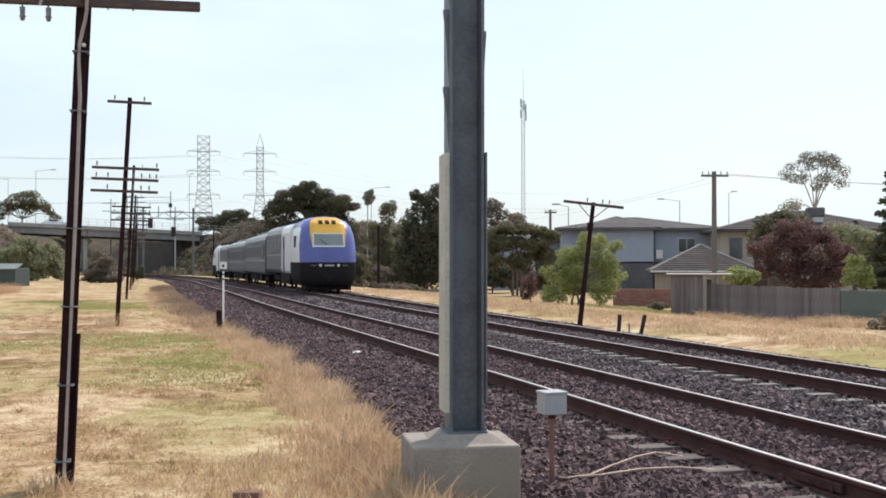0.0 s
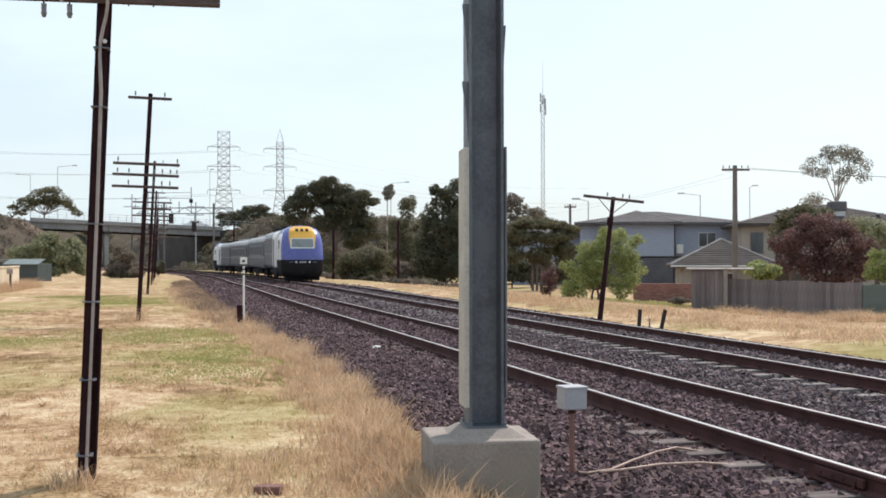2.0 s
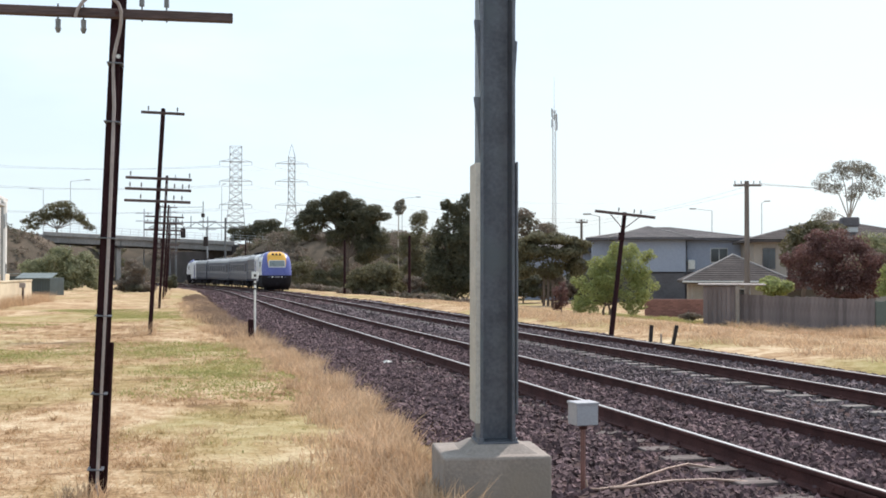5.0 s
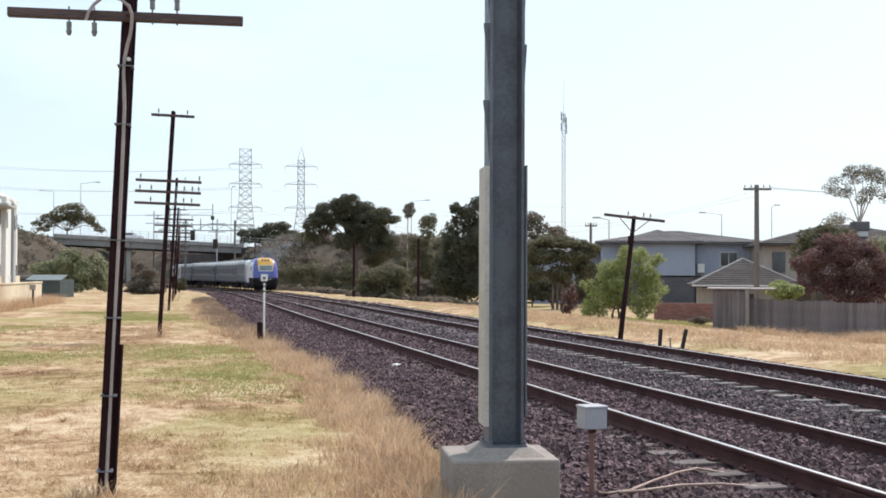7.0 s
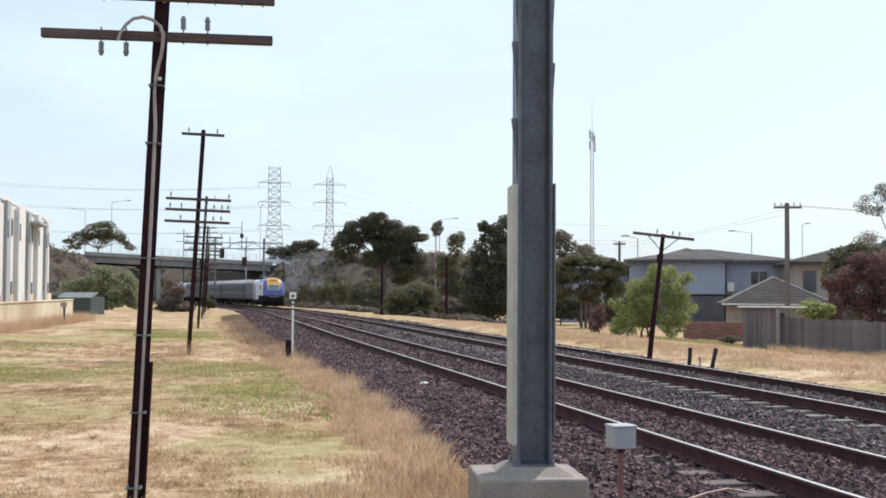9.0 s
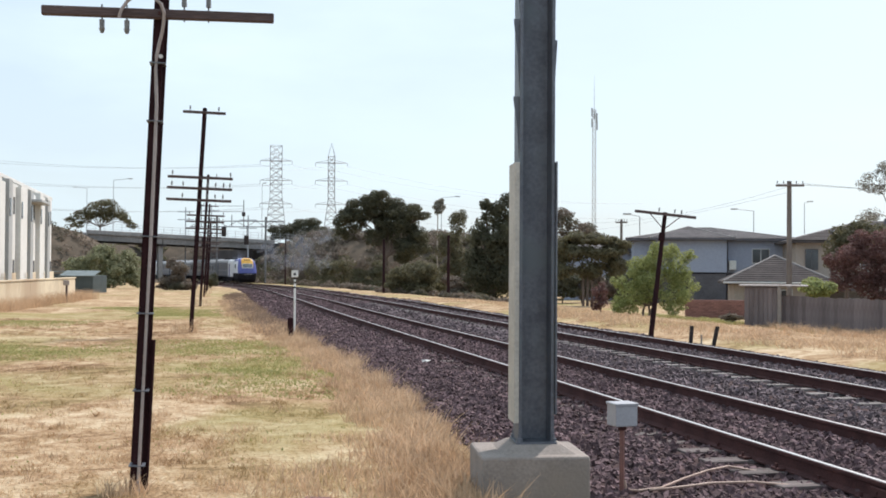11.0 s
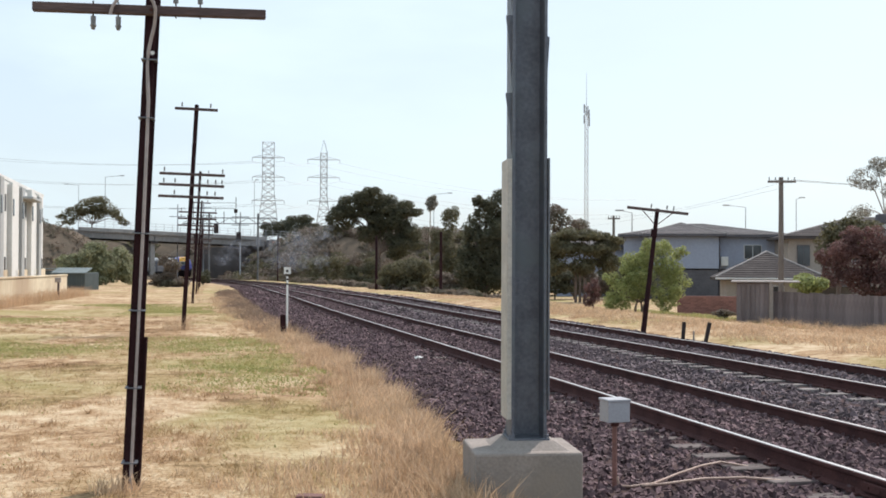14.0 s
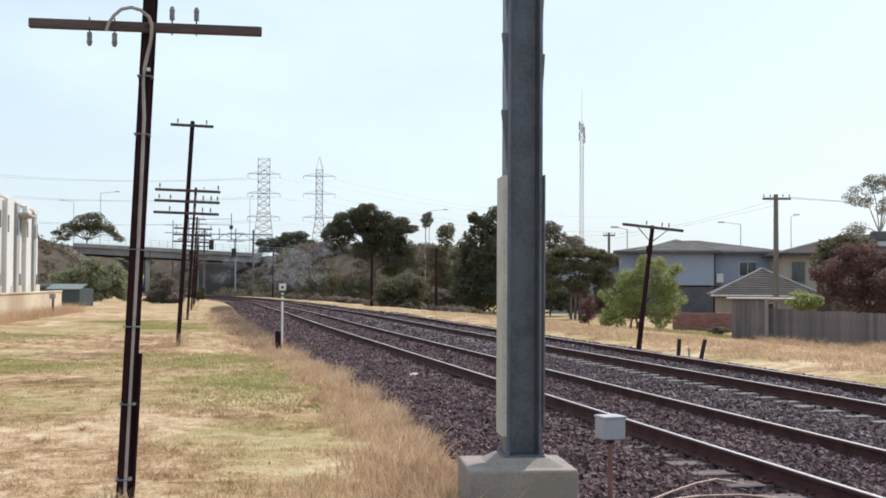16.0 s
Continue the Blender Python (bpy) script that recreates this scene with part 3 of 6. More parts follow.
def telegraph_pole(x, y, arms, top, lean, label, detail=False, tilt=1.6, base_pole=True):
    """A pole of old rail with wooden crossarms; lean to its right in degrees."""
    z = gz(x, y) - 0.05
    pole = empty("telegraph_pole", Matrix.Translation((x, y, z)) @ pose(0, 0, 0, 0, lean, 14))
    tagged(pole, label, "telegraph pole", "old telegraph poles")
    bm = bmesh.new()
    extrude_profile(bm, [(px, pz) for px, pz in rail_profile_z()], [Matrix.Translation((0, 0, zz)) @ Matrix.Rotation(radians(90), 4, "X") for zz in (-0.2, top)])
    part("pole", bm, OLDRAIL, pole, "dark iron rail standing on end")
    for az, half, ins in arms:
        am = pose(0, -0.10, az, 0, tilt, 0)
        arm = part("crossarm", abox(0, 0, 0, 2 * half, 0.07, 0.068, 0.008), ARMWOOD, pole, m=am)
        for ix, down in ins:
            bm = bmesh.new()
            insulator(bm, ix, -0.03 if down else 0.04, down, 1.0)
            part("insulator", bm, PORCELAIN, arm, "dusty grey porcelain insulator")
        bm = bmesh.new()
        tube(bm, (0, -0.06, 0), (0, 0.12, 0), 0.012, seg=6)
        part("bolt", bm, RUST, arm)
    if detail:
        bm = bmesh.new()
        pts = [(0.018, -0.09, -0.2), (0.018, -0.09, 2.0), (0.014, -0.09, 2.6), (0.010, -0.09, 2.95), (0.0, -0.09, 3.08), (-0.010, -0.09, 3.22), (-0.008, -0.095, 3.32), (0.008, -0.105, 3.42), (0.026, -0.12, 3.50), (0.034, -0.14, 3.57), (0.034, -0.16, 3.64), (0.01, -0.17, 3.70), (-0.05, -0.17, 3.745), (-0.12, -0.17, 3.76), (-0.19, -0.17, 3.74), (-0.24, -0.17, 3.69), (-0.275, -0.17, 3.63), (-0.29, -0.16, 3.57)]
        pipe(bm, pts, 0.013)
        part("conduit", bm, CONDUIT, pole, "grey conduit strapped up the pole")
        for bz in (0.24, 0.80, 1.38, 1.96, 2.83, 3.27):
            bm = bmesh.new()
            box(bm, 0.0, -0.02, bz, 0.118, 0.165, 0.009, 0.002)
            part("strap", bm, GALV, pole, "thin pale metal strap")
        bm = bmesh.new()
        tube(bm, (0.072, 0, -0.2), (0.072, 0, 1.18), 0.014)
        part("stay_bar", bm, OLDRAIL, pole)
        # white discs painted on for daylight seen through bolt holes; nothing is pierced
        for hz in (3.325, 3.92, 4.02):
            bm = bmesh.new()
            tube(bm, (0.02, -0.066, hz), (0.02, -0.058, hz), 0.016, seg=10)
            part("daylight_disc", bm, WHITE, pole, "white disc standing in for daylight through a bolt hole")
    return pole


def build_mast():
    """Galvanised steel column with spiked guard plates on a concrete footing."""
    x, y, turn = 0.156, 8.42, 9.0
    g = gz(x, y)
    mast = empty("steel_mast", Matrix.Translation((x, y, g)) @ Matrix.Rotation(radians(turn), 4, "Z"))
    tagged(mast, "galvanised steel column mast bolted to a square concrete footing", "mast")
    bm = bmesh.new()
    box(bm, -0.038, 0, 0.11, 0.78, 0.72, 0.68, 0.02)
    part("footing", bm, CONCRETE, mast, "weathered square concrete footing block")
    bm = bmesh.new()
    low = [bm.verts.new((sx * 0.27, sy * 0.27, 0.448)) for sx, sy in ((-1, -1), (1, -1), (1, 1), (-1, 1))]
    top = [bm.verts.new((sx * 0.175, sy * 0.175, 0.508)) for sx, sy in ((-1, -1), (1, -1), (1, 1), (-1, 1))]
    bm.faces.new(top)
    for k in range(4):
        bm.faces.new((low[k], low[(k + 1) % 4], top[(k + 1) % 4], top[k]))
    part("grout_pad", bm, CONCRETE, mast)
    bm = bmesh.new()
    box(bm, 0, 0, 0.51, 0.30, 0.32, 0.025, 0.003)
    part("base_plate", bm, GALV, mast)
    for sx in (-1, 1):
        for sy in (-1, 1):
            bm = bmesh.new()
            tube(bm, (sx * 0.125, sy * 0.13, 0.5), (sx * 0.125, sy * 0.13, 0.58), 0.012, seg=6)
            tube(bm, (sx * 0.125, sy * 0.13, 0.522), (sx * 0.125, sy * 0.13, 0.548), 0.024, seg=6)
            part("anchor_bolt", bm, GALV, mast)
    # wide-flange column with rolled fillets, web face towards the line of sight
    bm = bmesh.new()
    prof = [(-0.130, -0.130), (-0.106, -0.130), (-0.100, -0.062), (-0.088, -0.050), (0.088, -0.050), (0.100, -0.062), (0.106, -0.130), (0.130, -0.130), (0.130, 0.130), (0.108, 0.130), (0.104, -0.036), (-0.104, -0.036), (-0.108, 0.130), (-0.130, 0.130)]
    extrude_profile(bm, prof, [Matrix.Translation((0, 0, z)) @ Matrix.Rotation(radians(90), 4, "X") for z in (0.52, 5.2)])
    part("column", bm, GALV, mast, "blue-grey galvanised wide-flange column")
    # guard plates on both flanges, the left one in a paler colour
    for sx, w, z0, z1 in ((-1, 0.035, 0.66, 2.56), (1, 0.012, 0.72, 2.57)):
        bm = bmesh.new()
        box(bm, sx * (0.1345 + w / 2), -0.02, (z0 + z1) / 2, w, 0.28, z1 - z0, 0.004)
        part("guard_plate", bm, GALV_PALE if sx < 0 else GALV, mast, "metal guard plate")
    # bent spiked strips above the guards
    for sx in (-1, 1):
        for z0, z1, out in ((2.60, 3.05, 0.042), (3.10, 3.62, 0.04), (3.66, 4.15, 0.04)):
            o = 0.42 if sx > 0 else 0.0
            out = out * 0.45 if sx > 0 else out
            bm = bmesh.new()
            vs = []
            for yy in (-0.10, -0.085):
                vs.append([bm.verts.new((sx * px, yy, pz + o)) for px, pz in ((0.132, z0), (0.132 + out * 0.35, (z0 + z1) / 2), (0.132 + out, z1 - 0.02), (0.132 + out, z1), (0.120, z1), (0.120, z0))])
            bm.faces.new(vs[0])
            bm.faces.new(vs[1][::-1])
            for k in range(6):
                bm.faces.new((vs[0][k], vs[1][k], vs[1][(k + 1) % 6], vs[0][(k + 1) % 6]))
            bmesh.ops.recalc_face_normals(bm, faces=bm.faces)
            part("climbing_guard", bm, GALV, mast, "bent sheet-metal climbing guard")
    return mast


def build_box():
    x, y = 0.885, 9.2
    g = gz(x, y)
    b = empty("trackside_box", Matrix.Translation((x, y, g)) @ Matrix.Rotation(radians(20), 4, "Z"))
    tagged(b, "small grey metal junction box on a rusty stake in ballast", "junction box")
    part("housing", abox(0, 0, 0.66, 0.19, 0.17, 0.165, 0.006), BOXGREY, b)
    part("lid", abox(0, 0, 0.752, 0.205, 0.185, 0.022, 0.006), BOXGREY, b, "pale sunlit lid")
    part("stake", atube((0, 0, -0.25), (0, 0, 0.6), 0.022), REDPAINT, b, "rusty red-brown pipe stake")
    part("collar", atube((0, 0, 0.54), (0, 0, 0.6), 0.035), RUST, b)
    cable = bmesh.new()
    pts = [(x + 0.02, y - 0.03, g + 0.14), (x + 0.03, y - 0.06, g + 0.07), (x + 0.12, y - 0.08, g + 0.07), (x + 0.32, y + 0.02, g + 0.08), (x + 0.55, y + 0.38, g + 0.09), (x + 0.80, y + 0.72, g + 0.10), (x + 1.02, y + 0.95, g + 0.10), (x + 1.3, y + 1.0, g + 0.05)]
    fine = []
    for i in range(len(pts) - 1):
        for k in range(4):
            fine.append(tuple(a + (b2 - a) * k / 4 for a, b2 in zip(pts[i], pts[i + 1])))
    pipe(cable, fine + [pts[-1]], 0.010)
    other = bmesh.new()
    pipe(other, [(x + 0.1, y - 0.05, g + 0.06), (x + 0.4, y - 0.0, g + 0.08), (x + 0.75, y + 0.22, g + 0.085), (x + 1.1, y + 0.30, g + 0.085), (x + 1.4, y + 0.32, g + 0.06)], 0.011)
    tan = mat("tan_cable_sheath", (0.40, 0.27, 0.22), (0.28, 0.19, 0.15), rough=0.6)
    tagged(part("cable", other, tan, None, "tan cable lying over sleeper ends"), category="cable")
    c = part("cable", cable, tan, None, "tan cable running over the ballast")
    tagged(c, category="cable")


def build_marker():
    x, y = -5.48, 28.2
    mk = empty("marker_post", Matrix.Translation((x, y, gz(x, y))) @ Matrix.Rotation(radians(8), 4, "Z"))
    tagged(mk, "slim white marker post with a small white sign", "marker post")
    part("post", atube((0, 0, -0.1), (0, 0, 1.5), 0.026), WHITE, mk)
    part("sign", abox(0, -0.02, 1.64, 0.17, 0.05, 0.17, 0.006), WHITE, mk, "small square white sign")
    part("sign_mark", abox(0.0, -0.049, 1.63, 0.06, 0.004, 0.06), BLACK, mk)
    for z in (1.28, 1.40, 1.50):
        part("band", atube((0, 0, z), (0, 0, z + 0.04), 0.029), BLACK, mk, "black painted band")
    st = part("stub_post", abox(0, 0, 0.2, 0.13, 0.12, 0.68, 0.015), OLDRAIL, None, "short red-brown stub post beside the marker", m=Matrix.Translation((-5.42, 27.4, gz(-5.42, 27.4))))
    tagged(st, category="post")
    for px, py, ln in ((4.18, 26.9, 4), (4.72, 26.9, 12)):
        bm = bmesh.new()
        box(bm, 0, 0, 0.05, 0.085, 0.09, 0.72, 0.012)
        st = part("stub_post", bm, BLACK, None, "leaning blackened timber stub beside the track", m=Matrix.Translation((px, py, gz(px, py) + 0.12)) @ pose(0, 0, 0, 0, ln, 0))
        tagged(st, category="post", group="trackside stubs")
    bm = bmesh.new()
    tube(bm, (4.43, 26.9, gz(4.43, 26.9) - 0.1), (4.43, 26.9, gz(4.43, 26.9) + 0.32), 0.02)
    tagged(part("marker_peg", bm, CONCRETE, None, "short pale marker peg in dry grass"), category="peg")


def leaning_pole():
    x, y = 3.72, 30.8
    z = gz(x, y)
    p = empty("telegraph_pole", Matrix.Translation((x, y, z)) @ pose(0, 0, 0, 0, 6.4, 0))
    tagged(p, "leaning dark pole with one wooden crossarm beyond the tracks", "telegraph pole", "old telegraph poles")
    part("pole", atube((0, 0, -0.3), (0, 0, 3.42), 0.075, 0.055), OLDRAIL, p)
    arm = part("crossarm", abox(0, -0.09, 3.36, 1.64, 0.07, 0.075, 0.006), ARMWOOD, p)
    for ix in (-0.18, 0.24, 0.42):
        bm = bmesh.new()
        insulator(bm, ix, 3.40)
        part("insulator", bm, PORCELAIN, arm, m=Matrix.Translation((0, -0.09, 0)))
    for sx in (-1, 1):
        part("brace", atube((sx * 0.4, -0.06, 3.33), (0, -0.06, 2.95), 0.012, seg=6), RUST, p)
    part("bracket", abox(-0.03, -0.09, 2.75, 0.16, 0.1, 0.22, 0.01), OLDRAIL, p)


def power_pole(px, depth, top_z, arm_half, label, r=0.16, ydrop=0.0, arm_z=None):
    x = (px - 784) / 2000 * depth
    z = gz(x, depth) - 0.2
    p = empty("power_pole", Matrix.Translation((x, depth, z)))
    tagged(p, label, "power pole", "street power poles")
    h = top_z - z
    part("pole", atube((0, 0, 0), (0, 0, h), r, r * 0.75, 10), POLEWOOD, p)
    a = arm_z or h - 0.25
    arm = part("crossarm", abox(0, -r, a, 2 * arm_half, 0.1, 0.12, 0.01), POLEWOOD, p)
    for k in (-0.9, -0.45, 0.45, 0.9):
        bm = bmesh.new()
        insulator(bm, arm_half * k, a + 0.05, big=1.6)
        part("insulator", bm, PORCELAIN, arm, m=Matrix.Translation((0, -r, 0)))
    return p


# ---- trees ----
def crown_mesh(blobs, count, leaf, seed, droop=0.0):
    """Small bent leaf clumps through the outer part of several uneven lobes."""
    rng = np.random.default_rng(seed)
    lobes = []
    for cx, cy, cz, rx, ry, rz in blobs:
        lobes.append((cx, cy, cz, rx * 0.86, ry * 0.86, rz * 0.86))
        for _ in range(7):
            d = rng.normal(0, 1, 3)
            d /= np.linalg.norm(d)
            k = 0.34 + 0.22 * rng.random()
            lobes.append((cx + d[0] * rx * 0.74, cy + d[1] * ry * 0.74, cz + d[2] * rz * 0.72, rx * k, ry * k, rz * k * 0.85))
    blobs = lobes
    lob = np.array(blobs)
    vol = (lob[:, 3] * lob[:, 4] * lob[:, 5]) ** 0.67
    q = lob[rng.choice(len(lob), size=count, p=vol / vol.sum())]

    def unit(v):
        return v / np.linalg.norm(v, axis=1)[:, None]
    d = unit(rng.normal(0, 1, (count, 3)))
    r = (0.4 + 0.6 * rng.random(count) ** 0.4) * (0.9 + 0.18 * np.sin(3.1 * d[:, 0] + 5 * d[:, 2] + seed) * np.sin(4.3 * d[:, 1] + 2 * d[:, 2]))
    c = q[:, :3] + q[:, 3:] * d * r[:, None]
    n = unit(d * 0.95 + rng.normal(0, 0.5, (count, 3)) + np.array([0, 0, 0.25]))
    a = unit(np.cross(n, rng.normal(0, 1, (count, 3))))
    b = np.cross(n, a)
    s = (leaf * (0.5 + 0.9 * rng.random(count)))[:, None]
    drop = np.array([0, 0, droop]) * s
    pts = np.stack([c - a * s * 0.5, c + b * s * 0.3 - n * s * 0.1, c + a * s * 0.5 - drop, c - b * s * 0.3 - n * s * 0.12], 1)
    base = 4 * np.arange(count)[:, None]
    faces = np.concatenate([base + np.array([0, 1, 2]), base + np.array([0, 2, 3])]).tolist()
    return pts.reshape(-1, 3).tolist(), faces


def tree(kind, px, depth, base_y, blobs, leaf, count, leafmat, bark, label, seed, trunk_r=0.25, trunks=1, base_z=None, lean=0.0, category="tree", group=""):
    """blobs: (dx, dy, z, rx, ry, rz) in metres from the foot."""
    x = (px - 784) / 2000 * depth
    z = 1.73 - (base_y - 459) * depth / 2000 if base_z is None else base_z
    t = empty(kind, Matrix.Translation((x, depth, z)))
    tagged(t, label, category, group)
    rnd = random.Random(seed)
    bm = bmesh.new()
    for k in range(trunks):
        bx = (k - (trunks - 1) / 2) * trunk_r * 2.5
        tops = sorted(blobs, key=lambda b: b[2])
        hub = Vector((bx + lean, 0, min(b[2] - b[5] * 0.5 for b in blobs) if blobs[0][2] > 1.0 else 0.4))
        pipe(bm, [(bx, 0, -0.8), (bx + rnd.uniform(-.1, .1), 0, hub.z * 0.4), hub], [trunk_r, trunk_r * 0.8, trunk_r * 0.6], 8)
        for b in tops[k::trunks]:
            e = Vector((b[0], b[1], b[2]))
            mid = hub.lerp(e, 0.5) + Vector((rnd.uniform(-.2, .2), rnd.uniform(-.2, .2), 0.15 * (e - hub).length))
            pipe(bm, [hub, mid, e], [trunk_r * 0.45, trunk_r * 0.3, trunk_r * 0.08], 6)
            for _ in range(4):
                q = e + Vector((rnd.uniform(-1, 1) * b[3], rnd.uniform(-1, 1) * b[4], rnd.uniform(-.8, .8) * b[5])) * 0.75
                pipe(bm, [mid.lerp(e, rnd.uniform(0.2, 0.9)), q], [trunk_r * 0.12, trunk_r * 0.04], 5)
    part("trunk", bm, bark, t)
    v, f = crown_mesh(blobs, int(count * 1.6), leaf * 0.77, seed)
    soup("crown", v, f, leafmat, t)
    return t


# ---- train ----
def car_section(w, h0, h1, roof):
    """Half-rounded body outline (x, z), clockwise from low left."""
    hw = w / 2
    pts = [(-hw * 0.94, h0), (hw * 0.94, h0), (hw, h0 + 0.18), (hw, h1)]
    n = 10
    for k in range(1, n):
        a = math.pi * k / n
        pts.append((hw * math.cos(a) * (1 - 0.0 * math.sin(a)), h1 + roof * math.sin(a) ** 0.8))
    pts += [(-hw, h1), (-hw, h0 + 0.18)]
    return pts


def bogie(parent, y):
    b = part("bogie", abox(0, y, 0.62, 2.2, 2.9, 0.32, 0.05), TRAINDARK, parent, "sooty black bogie")
    for dy in (-1.2, 1.2):
        for sx in (-1, 1):
            bm = bmesh.new()
            tube(bm, (sx * 0.70, y + dy, 0.46), (sx * 0.80, y + dy, 0.46), 0.46, seg=20)
            tube(bm, (sx * 0.80, y + dy, 0.46), (sx * 0.98, y + dy, 0.46), 0.14, seg=10)
            part("wheel", bm, TRAINDARK, b, "dark steel wheel")
        for sx in (-1, 1):
            part("spring", atube((sx * 0.95, y + dy * 0.5, 0.5), (sx * 0.95, y + dy * 0.5, 0.95), 0.13), TRAINDARK, b)


def coach(label):
    c = empty("passenger_coach")
    tagged(c, label, "train coach", "coaches of the train")
    L = 19.4
    bm = bmesh.new()
    extrude_profile(bm, car_section(2.90, 0.95, 3.20, 0.62), [Matrix.Translation((0, y, 0)) for y in (-L / 2, L / 2)])
    body = part("body", bm, TRAINSTEEL, c, "ribbed stainless steel coach body", smooth=False)
    bm = bmesh.new()
    extrude_profile(bm, [(x * 1.004, z + 0.006) for x, z in car_section(2.90, 0.95, 3.20, 0.62) if z >= 3.19], [Matrix.Translation((0, y, 0)) for y in (-L / 2, L / 2)])
    part("roof", bm, TRAINROOF, c, "dull grey curved roof")
    for sx in (-1, 1):
        part("waist_stripe", abox(sx * 1.456, 0, 1.86, 0.02, L - 0.4, 0.07), TRAINROOF, c, "pale grey waist stripe")
        part("window_band", abox(sx * 1.453, 0, 2.45, 0.014, L - 5.4, 0.96, 0.004), BANDGREY, c, "smoked grey-blue window band")
        for k in range(7):
            part("window", abox(sx * 1.462, -6.0 + k * 2.0, 2.45, 0.014, 1.45, 0.72, 0.004), COACHGLASS, c, "dark tinted window")
        for k in range(6):
            part("rib", abox(sx * 1.455, 0, 1.05 + 0.075 * k, 0.02, L - 0.6, 0.025), TRAINSTEEL, c)
        for dy in (-L / 2 + 1.1, L / 2 - 1.1):
            d = part("door", abox(sx * 1.44, dy, 2.05, 0.04, 0.92, 2.05, 0.01), TRAINSTEEL, c, "recessed end door")
            part("door_window", abox(sx * 1.464, dy, 2.5, 0.012, 0.5, 0.8, 0.004), WINDOW, d)
    for dy in (-L / 2 - 0.25, L / 2 + 0.25):
        part("gangway", abox(0, dy, 2.2, 1.5, 0.5, 2.5, 0.05), TRAINDARK, c, "black rubber gangway bellows")
    for k in range(4):
        part("roof_unit", abox(0, -6.6 + k * 4.4, 3.84, 1.3, 1.8, 0.14, 0.04), TRAINROOF, c)
    for k, w in enumerate((2.2, 1.4, 2.6, 1.8)):
        part("equipment_box", abox(0, -3.7 + 2.5 * k, 0.68, 2.5, w * 0.8, 0.55, 0.04), TRAINDARK, c)
    bogie(c, -6.8)
    bogie(c, 6.8)
    return c


CAB = [(-0.88, 0.42), (0.88, 0.42), (0.97, 0.85), (1.0, 1.58), (1.0, 2.1), (0.985, 2.6), (0.95, 3.0), (0.88, 3.4), (0.74, 3.70), (0.45, 3.90), (0.0, 3.96),
       (-0.45, 3.90), (-0.74, 3.70), (-0.88, 3.4), (-0.95, 3.0), (-0.985, 2.6), (-1.0, 2.1), (-1.0, 1.58), (-0.97, 0.85)]


def cab_rake(z):
    """How far the nose leans back at a height."""
    return max(0.0, z - 1.6) * 0.30 + max(0.0, z - 3.0) * 0.35 + max(0.0, z - 3.6) * 1.3 + max(0.0, 1.0 - z) * 0.3


def cab_half(z):
    return 1.45 * float(np.interp(z, [0.42, 0.85, 1.58, 2.1, 2.6, 3.0, 3.4, 3.7, 3.9], [0.88, 0.97, 1.0, 1.0, 0.985, 0.95, 0.88, 0.74, 0.45]))


